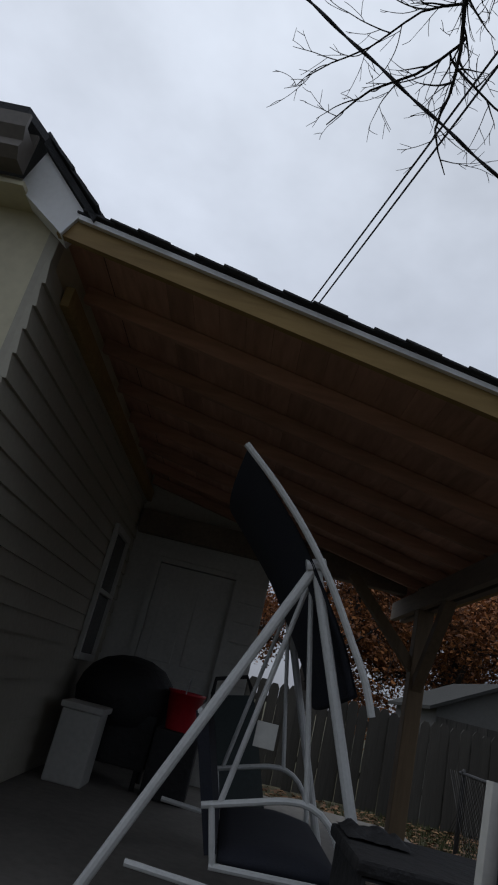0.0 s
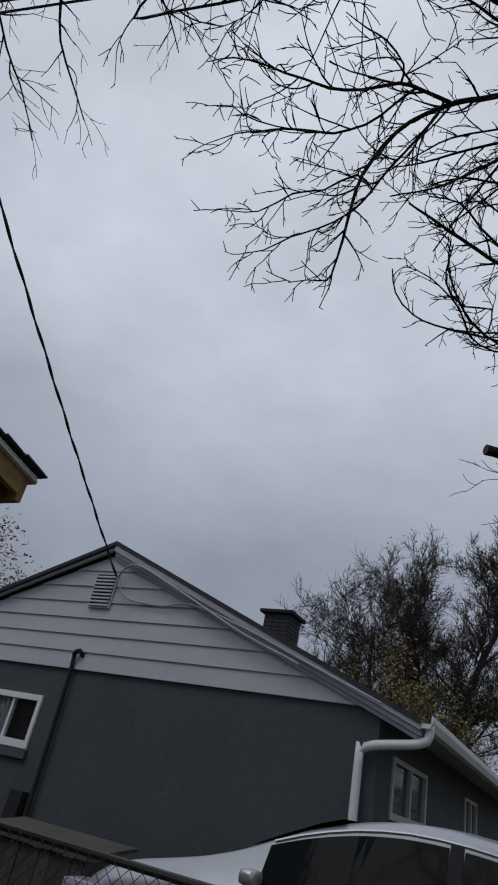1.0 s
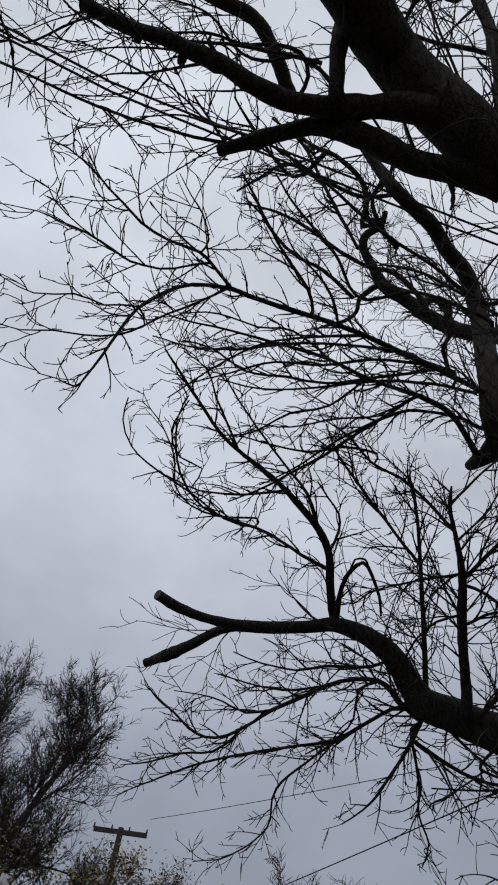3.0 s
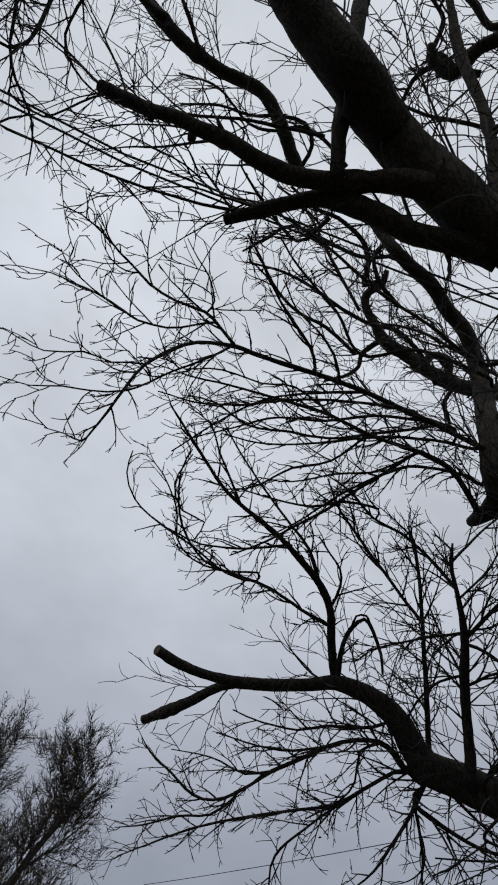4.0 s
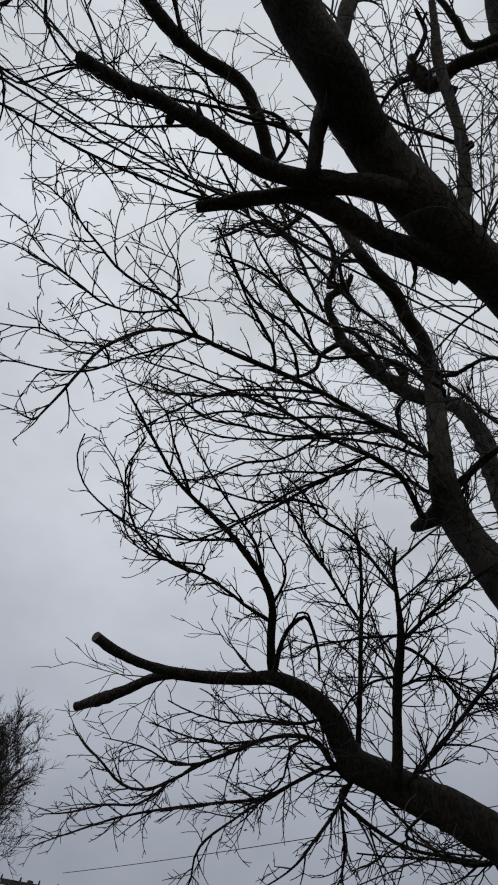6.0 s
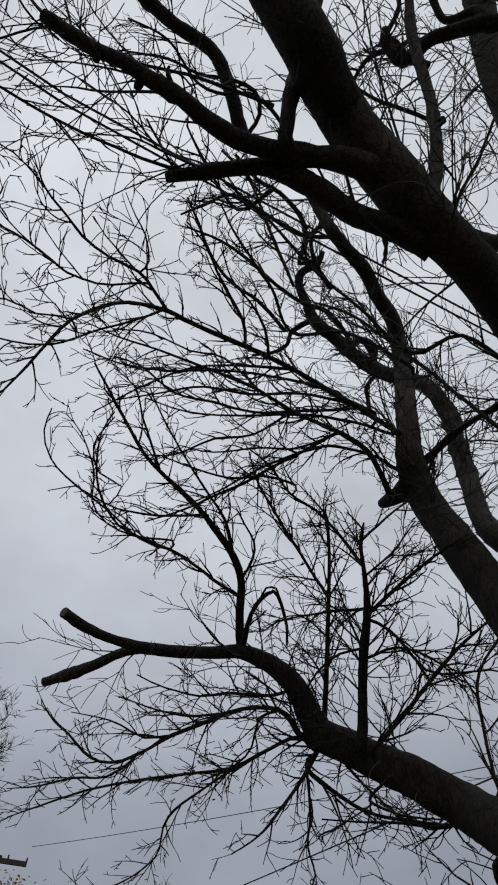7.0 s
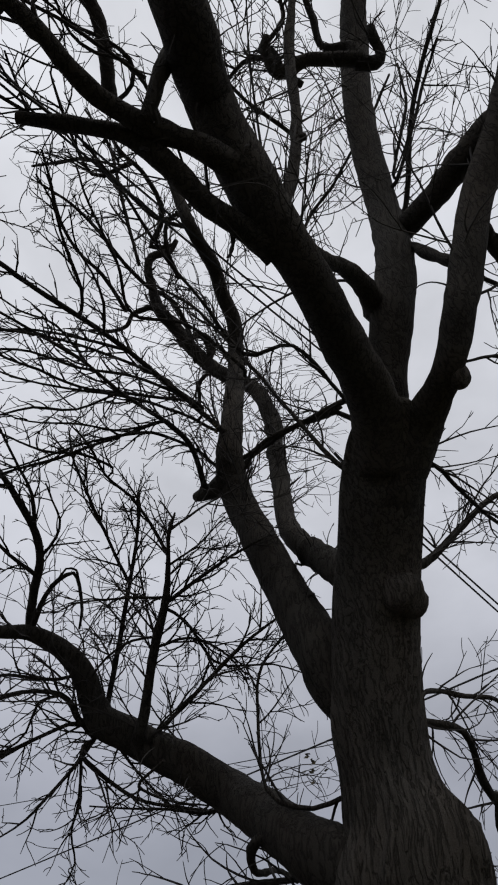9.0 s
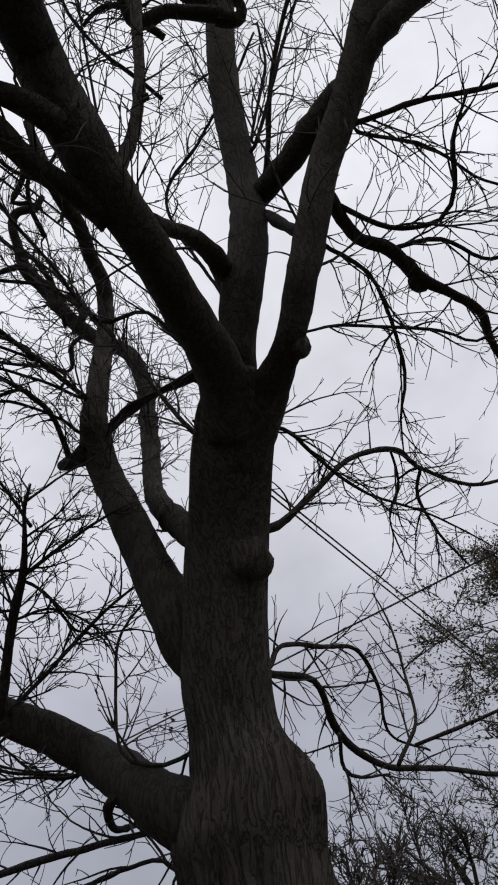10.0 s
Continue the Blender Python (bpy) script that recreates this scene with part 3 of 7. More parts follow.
crate = thing("plastic_crate", "dark plastic crate standing beside the grill", "crate")
part("body", rounded(Geo(), -5.75, -0.2, 0.15, -5.38, 0.16, 0.66, 0.02), M_BLACKSHEET, crate)
bucket = thing("bucket", "red plastic bucket standing on a dark crate", "bucket")
g = Geo()
ring = [(0.115, 0.662), (0.15, 0.94), (0.162, 0.94), (0.162, 0.965), (0.14, 0.965), (0.105, 0.68)]
for r, z in ring:
    for k in range(20):
        g.v.append((-5.56 + r * math.cos(k * math.pi / 10), -0.03 + r * math.sin(k * math.pi / 10), z))
for i in range(len(ring) - 1):
    for k in range(20):
        g.f.append((i * 20 + k, i * 20 + (k + 1) % 20, (i + 1) * 20 + (k + 1) % 20, (i + 1) * 20 + k))
g.f.append(tuple(range(100, 120)))
part("body", g, M_RED, bucket, smooth=True)
g = Geo()
g.tube([(-5.56 + 0.165 * math.cos(a), -0.03 + 0.0 * a, 0.95 + 0.12 * math.sin(a)) for a in [math.pi * k / 10 for k in range(11)]], 0.005, 6)
part("handle", g, M_GALV, bucket)
lounge = thing("folded_lounger", "dark green folded lounger leaning beside the swing", "lounger")
g = Geo()
g.bar((-4.15, 0.62, 0.16), (-4.35, 0.33, 1.04), 0.30, 0.05, up=(1, 0.5, 0))
part("seat", g, M_GREENPL, lounge)
g = Geo()
g.tube([(-4.1, 0.46, 0.16), (-4.3, 0.20, 1.03), (-4.34, 0.20, 1.12), (-4.40, 0.40, 1.18), (-4.34, 0.46, 1.08)], 0.014, 8)
part("frame", g, M_DARK, lounge)

# ---- garden swing ----
swing = thing("garden_swing", "white tubular garden swing with a navy canopy", "swing")
SX = (-2.55, -3.95)
for x in SX:
    apex = Vector((x, 0.54, 1.66))
    for y in (-0.14, 1.06):
        g = Geo()
        g.tube([apex, apex.lerp(Vector((x, y, 0.17)), 0.93), Vector((x, y, 0.16))], 0.0225, 10)
        part("leg", g, M_TUBE, swing)
    g = Geo()
    g.tube([(x, 0.50, 1.648), (x, 0.58, 1.672)], 0.032, 10)
    part("joint", g, M_TUBE, swing)
    g = Geo()
    g.tube([(x, 0.06, 0.42), (x, 0.97, 0.38)], 0.014, 8)
    part("cross_tie", g, M_TUBE, swing)
    arc = [(x + 0.05, 0.12, 2.12), (x + 0.05, 0.30, 1.96), (x + 0.05, 0.47, 1.78), (x + 0.05, 0.62, 1.58), (x + 0.05, 0.74, 1.38), (x + 0.05, 0.82, 1.24), (x + 0.05, 0.865, 1.12)]
    g = Geo()
    g.tube([tuple(p[:3]) for p in smooth_line([(*p, 0.0) for p in arc], 0.06)], 0.016, 8)
    part("canopy_rail", g, M_TUBE, swing)
g = Geo()
g.tube([(SX[0], 0.54, 1.66), (SX[1], 0.54, 1.66)], 0.024, 10)
part("top_bar", g, M_TUBE, swing)
g = Geo()
line = smooth_line([(0, 0.14, 2.10, 0), (0, 0.30, 1.93, 0), (0, 0.46, 1.75, 0), (0, 0.60, 1.55, 0), (0, 0.72, 1.36, 0), (0, 0.80, 1.18, 0)], 0.08)
nl, nw = len(line), 9
for side in (0.0, 0.012):
    for i, p in enumerate(line):
        for k in range(nw):
            w = k / (nw - 1)
            sag = 0.09 * math.sin(math.pi * w)
            g.v.append((SX[0] + 0.04 + (SX[1] - SX[0] - 0.04) * w, p[1] - sag * 0.7 - side, p[2] - sag + side * 0.5))
for s in range(2):
    o = s * nl * nw
    for i in range(nl - 1):
        for k in range(nw - 1):
            q = (o + i * nw + k, o + i * nw + k + 1, o + (i + 1) * nw + k + 1, o + (i + 1) * nw + k)
            g.f.append(q if s else q[::-1])
part("canopy", g, M_CANOPY, swing, "navy cloth canopy", smooth=True)
for x in (SX[0] - 0.12, SX[1] + 0.12):
    for y, z in ((0.36, 0.66), (0.70, 0.74)):
        g = Geo()
        g.tube([(x, 0.54, 1.63), (x, y, z)], 0.012, 8)
        part("hanger", g, M_TUBE, swing)
    g = Geo()
    loop = [(x, 0.29, 0.645, 0), (x, 0.45, 0.69, 0), (x, 0.62, 0.735, 0), (x, 0.72, 0.735, 0), (x, 0.80, 0.69, 0), (x, 0.86, 0.60, 0), (x, 0.885, 0.47, 0)]
    g.tube([tuple(p[:3]) for p in smooth_line(loop, 0.04)], 0.014, 8)
    part("arm_loop", g, M_TUBE, swing)
    g = Geo()
    g.tube([(x, 0.33, 0.655), (x, 0.385, 0.45)], 0.013, 8)
    part("arm_post", g, M_TUBE, swing)
    g = Geo()
    g.tube([(x, 0.37, 0.45), (x, 0.89, 0.475)], 0.014, 8)
    part("side_rail", g, M_TUBE, swing)
for y, z in ((0.385, 0.45), (0.885, 0.475), (0.20, 0.98)):
    g = Geo()
    g.tube([(SX[0] - 0.12, y, z), (SX[1] + 0.12, y, z)], 0.014, 8)
    part("seat_rail", g, M_TUBE, swing)
g = Geo()
n = 10
for j in range(n + 1):
    for i in range(n + 1):
        u, v = i / n, j / n
        g.v.append((SX[1] + 0.14 + (SX[0] - SX[1] - 0.28) * u, 0.40 + 0.47 * v, 0.475 + 0.03 * v + 0.06 * (math.sin(math.pi * v) * 0.6 + 0.4) * min(1, 6 * min(u, 1 - u) + 0.3)))
o = len(g.v)
g.v.extend([(x, y, 0.462 + 0.03 * (y - 0.4)) for x, y, z in g.v])
for j in range(n):
    for i in range(n):
        k = j * (n + 1) + i
        g.f.append((k, k + 1, k + n + 2, k + n + 1))
        g.f.append((o + k, o + k + n + 1, o + k + n + 2, o + k + 1))
rim = [i for i in range(n + 1)] + [j * (n + 1) + n for j in range(1, n + 1)] + [n * (n + 1) + i for i in range(n - 1, -1, -1)] + [j * (n + 1) for j in range(n - 1, 0, -1)]
for a, c in zip(rim, rim[1:] + rim[:1]):
    g.f.append((a, o + a, o + c, c))
part("seat", g, M_CANOPY, swing, "navy seat cushion", smooth=True)
g = Geo()
g.bar((SX[0] - 0.75, 0.37, 0.47), (SX[0] - 0.75, 0.20, 0.98), 1.1, 0.05, up=(0, 1, 0))
part("backrest", g, M_CANOPY, swing)
part("tag", rounded(Geo(), SX[0] - 0.14, 0.44, 0.90, SX[0] - 0.13, 0.53, 1.0, 0.002), M_WHITE_DULL, swing, "white paper label")

# ---- things on the yard side ----
chest = thing("deck_chest", "large black plastic storage chest with a crumpled sheet on it", "chest")
part("body", Geo().box(-2.38, 0.78, 0.15, -1.90, 1.31, 0.70, 0.015), M_BLACKSHEET, chest)
part("lid", Geo().box(-2.40, 0.76, 0.702, -1.885, 1.33, 0.745, 0.012), M_BLACKSHEET, chest)
g = Geo()
g.bar((-1.883, 0.79, 0.69), (-1.883, 1.30, 0.69), 0.012, 0.006)
part("lid_seam", g, M_GUTTER_TAN, chest, "pale seam under the lid")
cover = thing("plastic_sheet", "crumpled black plastic sheet lying on the chest", "sheet")
g = Geo()
n = 16
for j in range(n + 1):
    for i in range(n + 1):
        u, v = i / n, j / n
        rim = min(u, 1 - u, v, 1 - v)
        z = 0.752 + 0.03 * min(1, rim / 0.2) * (0.5 + noise.noise((u * 4, v * 4, 2))) + 0.012 * abs(noise.noise((u * 14, v * 14, 5)))
        g.v.append((-2.38 + 0.24 * u, 0.77 + 0.22 * v, z))
for j in range(n):
    for i in range(n):
        k = j * (n + 1) + i
        g.f.append((k, k + 1, k + n + 2, k + n + 1))
part("sheet", g, M_BLACKSHEET, cover, smooth=True)

screen_panel = thing("framed_panel", "white-framed dark panel leaning upright", "panel")
for a, b in (((-1.76, 1.05, 0.0), (-1.80, 1.10, 1.03)), ((-1.70, 1.155, 0.0), (-1.762, 1.205, 1.005)), ((-1.80, 1.12, 1.015), (-1.766, 1.20, 1.0)), ((-1.78, 1.10, 0.62), (-1.735, 1.17, 0.62))):
    g = Geo()
    wide = 0.055 if a[1] == 1.05 else 0.016
    g.bar(a, b, wide, 0.03, up=(1, 0.3, 0))
    part("frame_bar", g, M_WHITE_DULL, screen_panel)
g = Geo()
g.bar((-1.755, 1.135, 0.60), (-1.785, 1.155, 1.0), 0.085, 0.008, up=(1, 0.3, 0))
part("dark_panel", g, M_DARK, screen_panel)

tub = thing("plastic_bin", "tall red moulded plastic bin with a sloping rounded lid", "bin")
def red_bin():
    """Profile of a bin with a rounded sloping lid, drawn out along x."""
    prof = [(0.89, 0.0), (0.865, 0.60), (0.86, 0.83), (0.875, 0.875), (0.94, 0.975), (0.96, 0.996), (0.985, 1.0), (1.03, 0.975), (1.065, 0.92), (1.075, 0.85), (1.07, 0.55), (1.05, 0.0)]
    bm = bmesh.new()
    ends = []
    for x, k in ((-1.19, 0.94), (-1.165, 1.0), (-0.75, 1.0), (-0.72, 0.985)):
        ends.append([bm.verts.new((x, 1.0 + (y - 1.0) * k, 0.5 + (z - 0.5) * (k if z > 0.1 else 1))) for y, z in prof])
    for p, q in zip(ends, ends[1:]):
        for i in range(len(prof)):
            j = (i + 1) % len(prof)
            bm.faces.new((p[i], p[j], q[j], q[i]))
    bm.faces.new(ends[0][::-1])
    bm.faces.new(ends[-1])
    bmesh.ops.recalc_face_normals(bm, faces=bm.faces)
    return bm


part("body", Geo().bm(red_bin()), M_RED, tub, smooth=True)
g = Geo()
roll = [(-0.72, 0.87, 0.66, 0), (-0.72, 0.865, 0.82, 0), (-0.72, 0.88, 0.87, 0), (-0.72, 0.945, 0.965, 0), (-0.72, 0.985, 0.99, 0), (-0.72, 1.03, 0.965, 0), (-0.72, 1.06, 0.91, 0), (-0.72, 1.065, 0.83, 0), (-0.72, 1.06, 0.66, 0)]
g.tube([tuple(p[:3]) for p in smooth_line(roll, 0.03)], 0.017, 10)
part("lip", g, M_RED, tub, "rolled red rim", smooth=True)


# ---- neighbour's house ----
HY, HX0, HX1, HB, RX, RZ = 6.6, -9.15, -1.75, 2.20, -5.52, 3.80
nh = thing("grey_house", "single-storey dark grey house with pale grey gable siding", "house")


def wall_with_holes(geo, axis, at, thick, a0, a1, z0, z1, holes):
    """A wall along x (axis 'y') or along y (axis 'x') with rectangular openings (a, b, lo, hi)."""
    us = sorted({a0, a1, *(h[0] for h in holes), *(h[1] for h in holes)})
    zs = sorted({z0, z1, *(h[2] for h in holes), *(h[3] for h in holes)})
    nu, nz = len(us), len(zs)
    near, far = (at, at + thick) if axis == "y" else (at, at - thick)
    v = [(u, d, z) if axis == "y" else (d, u, z) for d in (near, far) for z in zs for u in us]
    half = nu * nz

    def solid(i, j):
        if not (0 <= i < nu - 1 and 0 <= j < nz - 1):
            return False
        u, z = (us[i] + us[i + 1]) / 2, (zs[j] + zs[j + 1]) / 2
        return not any(h[0] < u < h[1] and h[2] < z < h[3] for h in holes)

    f = []
    for j in range(nz - 1):
        for i in range(nu - 1):
            if not solid(i, j):
                continue
            p = j * nu + i
            q = (p, p + 1, p + nu + 1, p + nu)
            f.append(q)
            f.append(tuple(half + k for k in q[::-1]))
            for (di, dj), (s, e) in (((0, -1), (p, p + 1)), ((1, 0), (p + 1, p + nu + 1)), ((0, 1), (p + nu + 1, p + nu)), ((-1, 0), (p + nu, p))):
                if not solid(i + di, j + dj):
                    f.append((e, s, half + s, half + e))
    return geo.add(v, f)


W1 = (-8.95, -6.04, 1.22, 1.84)
part("gable_wall", wall_with_holes(Geo(), "y", HY, 0.2, HX0, HX1, -0.4, HB + 0.05, [W1]), M_STUCCO, nh, "dark grey painted masonry wall")
W2 = [(7.12, 8.6, 1.30, 1.86), (11.0, 12.0, 1.25, 1.88)]
part("side_wall", wall_with_holes(Geo(), "x", HX1, 0.2, HY + 0.2, 14.5, -0.4, 2.3, W2), M_STUCCO, nh)
g = Geo()
g.box(HX0, 14.3, -0.4, HX1 - 0.2, 14.5, 2.3)
g.box(HX0, HY + 0.2, -0.4, HX0 + 0.2, 14.3, 2.3)
part("rear_wall", g, M_STUCCO, nh)
# gable: lap boards cut to the roof's slope
gl, gr = HX0 - 0.35, HX1 + 0.05
rise = (RZ - 0.06 - HB) / (RX - gl)
rise_r = (RZ - 0.06 - HB) / (gr - RX)
z, step = HB, 0.215
while z < RZ - 0.12:
    top = min(z + step, RZ - 0.07)
    g = Geo()
    o = [(gl + (z - HB) / rise, z), (gr - (z - HB) / rise_r, z), (gr - (top - HB) / rise_r, top), (gl + (top - HB) / rise, top)]
    v = [(x, HY - 0.04, zz) for x, zz in o[:2]] + [(x, HY - 0.018, zz) for x, zz in o[2:]] + [(x, HY + 0.05, zz) for x, zz in o]
    g.add(v, [(0, 1, 2, 3), (7, 6, 5, 4), (0, 4, 5, 1), (1, 5, 6, 2), (2, 6, 7, 3), (3, 7, 4, 0)])
    part("gable_board", g, M_GREYSIDE, nh)
    z += step
g = Geo()
g.prism([(gl, HB), (gr, HB), (RX, RZ - 0.06)], "y", HY + 0.06, HY + 0.14)
part("gable_core", g, M_GREYSIDE, nh)
# louvred gable vent
vent = part("gable_vent", Geo().box(-5.76, HY - 0.065, 2.98, -5.40, HY - 0.02, 3.44, 0.004), M_GREYSIDE, nh)
for i in range(9):
    g = Geo()
    g.bar((-5.74, HY - 0.075, 3.015 + 0.047 * i), (-5.42, HY - 0.075, 3.015 + 0.047 * i), 0.012, 0.03, up=(0, 0.5, 1))
    part("louvre", g, M_GREYTRIM, vent)
    g = Geo()
    g.box(-5.74, HY - 0.069, 3.03 + 0.047 * i, -5.42, HY - 0.066, 3.052 + 0.047 * i)
    part("slot", g, M_DARK, vent)
# roof with rake boards, gutter and chimney
roof = thing("roof", "", "")
roof.parent = nh
for sgn, ex, rr in ((-1, HX0 - 0.55, 0), (1, HX1 + 0.42, 0)):
    ez = RZ - (abs(ex - RX)) * ((RZ - HB) / (RX - gl if sgn < 0 else gr - RX)) + 0.04
    g = Geo()
    g.prism([(RX, RZ + 0.02), (ex, ez), (ex, ez + 0.05), (RX, RZ + 0.075)], "y", HY - 0.16, 14.75)
    part("roof_slope", g, M_SHINGLE, roof)
    for k, (dy, lo, hi) in enumerate(((-0.13, -0.065, 0.015), (-0.085, -0.115, -0.05), (-0.05, -0.16, -0.10))):
        if sgn < 0:
            if k:
                continue
            lo, dy = -0.03, -0.10
        g = Geo()
        g.prism([(RX, RZ + lo), (ex, ez + lo + 0.02), (ex, ez + hi), (RX, RZ + hi)], "y", HY + dy - 0.02, HY + dy + 0.024)
        part("rake_board", g, M_GREYTRIM if k != 1 else M_GREYSIDE, roof)
g = Geo()
g.prism([(HX1, 2.14), (HX1 + 0.40, 2.08), (HX1 + 0.40, 2.11), (HX1, 2.17)], "y", HY + 0.05, 14.7)
part("soffit", g, M_GREYTRIM, roof)
GX = HX1 + 0.42
g = Geo()
g.prism([(GX, 2.06), (GX + 0.08, 2.06), (GX + 0.11, 2.12), (GX + 0.11, 2.17), (GX + 0.095, 2.17), (GX + 0.09, 2.10), (GX, 2.10)], "y", HY - 0.14, 14.75)
part("gutter", g, M_WHITE, roof, "white rain gutter")
g = Geo()
dsp = [(GX + 0.06, HY - 0.05, 2.10), (GX + 0.06, HY - 0.06, 2.0), (GX - 0.02, HY - 0.07, 1.93), (HX1 - 0.02, HY - 0.08, 1.86), (HX1 - 0.13, HY - 0.08, 1.80), (HX1 - 0.15, HY - 0.08, 1.70), (HX1 - 0.15, HY - 0.08, -0.2)]
g.tube([tuple(p[:3]) for p in smooth_line([(*p, 0) for p in dsp], 0.05)], 0.043, 8)
part("downspout", g, M_WHITE, nh, "white downspout with a curved elbow", smooth=True)
g = Geo()
dsp = [(HX0 - 0.35, HY - 0.05, 2.08), (HX0 - 0.12, HY - 0.08, 1.92), (HX0 - 0.03, HY - 0.07, 1.8), (HX0 - 0.03, HY - 0.07, -0.05), (HX0 - 0.1, HY - 0.2, -0.1)]
g.tube([tuple(p[:3]) for p in smooth_line([(*p, 0) for p in dsp], 0.05)], 0.045, 8)
part("downspout", g, M_WHITE, nh, smooth=True)
chim = thing("chimney", "", "")
chim.parent = nh
bw, bh = 0.14, 0.062
bmesh_brick = Geo().box(-bw / 2 + 0.004, -0.01, 0, bw / 2 - 0.004, 0.01, bh - 0.008, 0.003)
brick0 = part("brick", bmesh_brick, M_BRICK, chim)
g = Geo()
g.box(-4.44, 9.0, 2.6, -4.02, 9.42, 3.79)
part("flue", g, M_BRICK, chim)
count = 0
for r in range(12):
    zz = 3.03 + bh * r
    for i in range(3):
        for side in range(2):
            off = (i - 1) * bw
            m = pose(-4.23 + off, 8.996, zz) if side == 0 else pose(-4.016, 9.21 + off, zz, 0, 0, 90)
            if count == 0:
                brick0.matrix_local = m
            else:
                share("brick", brick0, m, chim)
            count += 1
g = Geo()
g.box(-4.51, 8.93, 3.79, -3.95, 9.49, 3.84, 0.008)
part("cap", g, M_DARK, chim, "dark chimney cap")
# triple window in the gable wall
w = thing("window_strip", "", "")
w.parent = nh
a, b, lo, hi = W1
g = Geo()
g.box(a - 0.02, HY - 0.05, lo - 0.11, b + 0.03, HY + 0.1, lo - 0.01, 0.006)
part("sill", g, M_STUCCO, w, "projecting grey sill")
for x0, x1, z0, z1 in ((a, b, hi - 0.07, hi), (a, b, lo, lo + 0.09), (a, a + 0.16, lo + 0.09, hi - 0.07), (b - 0.06, b, lo + 0.09, hi - 0.07), (a + 0.95, a + 1.08, lo + 0.09, hi - 0.07), (a + 1.86, a + 2.0, lo + 0.09, hi - 0.07)):
    g = Geo()
    g.box(x0, HY - 0.03, z0, x1, HY + 0.06, z1, 0.004)
    part("window_frame", g, M_WHITE, w)
for x0, x1 in ((a + 0.16, a + 0.95), (a + 1.08, a + 1.86), (a + 2.0, b - 0.06)):
    mid = (x0 + x1) / 2
    g = Geo()
    g.box(mid - 0.018, HY - 0.005, lo + 0.09, mid + 0.018, HY + 0.05, hi - 0.07)
    part("meeting_rail", g, M_WHITE, w)
    for q, (c, d) in enumerate(((x0, mid - 0.018), (mid + 0.018, x1))):
        g = Geo()
        g.box(c, HY + 0.02, lo + 0.09, d, HY + 0.026, hi - 0.07)
        part("pane", g, M_PANE, w)
    g = Geo()
    for k in range(31):
        xx, yy = x0 + 0.01 + k * 0.0115, HY + 0.05 + 0.016 * math.sin(k * 1.25)
        g.v += [(xx, yy, lo + 0.09), (xx, yy, hi - 0.07), (xx, yy + 0.003, hi - 0.07), (xx, yy + 0.003, lo + 0.09)]
        if k:
            o = 4 * k
            g.f += [(o - 4, o, o + 1, o - 3), (o - 1, o - 2, o + 2, o + 3)]
    part("curtain", g, M_CURTAIN, w, "half-drawn pale curtain", smooth=True)
# flat black sheet added for the darkness of the unlit room
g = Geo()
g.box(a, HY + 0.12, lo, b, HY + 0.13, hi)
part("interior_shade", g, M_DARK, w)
for (y0, y1, z0, z1), kind in zip(W2, ("two", "one")):
    w = thing("side_window", "", "")
    w.parent = nh
    mid = (y0 + y1) / 2
    for p0, p1, q0, q1 in ((y0, y1, z1 - 0.05, z1), (y0, y1, z0, z0 + 0.06), (y0, y0 + 0.07, z0 + 0.06, z1 - 0.05), (y1 - 0.07, y1, z0 + 0.06, z1 - 0.05), (mid - 0.03, mid + 0.03, z0 + 0.06, z1 - 0.05)):
        g = Geo()
        g.box(HX1 - 0.06, p0, q0, HX1 + 0.02, p1, q1, 0.004)
        part("window_frame", g, M_WHITE_DULL, w)
    for p0, p1 in ((y0 + 0.07, mid - 0.03), (mid + 0.03, y1 - 0.07)):
        g = Geo()
        g.box(HX1 - 0.03, p0, z0 + 0.06, HX1 - 0.024, p1, z1 - 0.05)
        part("pane", g, M_GLASS, w)
    # same added black sheet, painting the dark room behind these panes
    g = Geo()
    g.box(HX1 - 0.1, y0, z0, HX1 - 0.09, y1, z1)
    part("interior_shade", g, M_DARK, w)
# electric mast, meter and the cable stapled along the rake
g = Geo()
mast = [(-5.60, HY - 0.03, 2.36), (-5.64, HY - 0.08, 2.42), (-5.70, HY - 0.09, 2.36), (-5.70, HY - 0.06, 2.2), (-5.68, HY - 0.06, 0.5), (-5.68, HY - 0.06, -0.1)]
g.tube([tuple(p[:3]) for p in smooth_line([(*p, 0) for p in mast], 0.06)], 0.028, 8)
part("service_pipe", g, M_DARK, nh, "black service pipe", smooth=True)
part("meter_box", Geo().box(-5.98, HY - 0.12, 0.42, -5.78, HY - 0.001, 0.80, 0.01), M_DARK, nh)
g = Geo()
cab = [(-5.40, HY - 0.08, 3.42), (-5.30, HY - 0.10, 3.28), (-5.15, HY - 0.08, 3.12), (-4.6, HY - 0.07, 3.05), (-4.15, HY - 0.1, 3.08), (-3.4, HY - 0.17, 2.86), (-2.4, HY - 0.18, 2.48), (-1.7, HY - 0.18, 2.22)]
g.tube([tuple(p[:3]) for p in smooth_line([(*p, 0) for p in cab], 0.08)], 0.011, 6)
part("cable", g, M_GREYTRIM, nh)
g = Geo()
cab = [(-5.38, HY - 0.08, 3.40), (-5.25, HY - 0.14, 3.50), (-5.0, HY - 0.18, 3.52), (-4.3, HY - 0.18, 3.22), (-3.4, HY - 0.18, 2.80), (-2.6, HY - 0.18, 2.50)]
g.tube([tuple(p[:3]) for p in smooth_line([(*p, 0) for p in cab], 0.08)], 0.014, 6)
part("cable", g, M_GREYTRIM, nh)

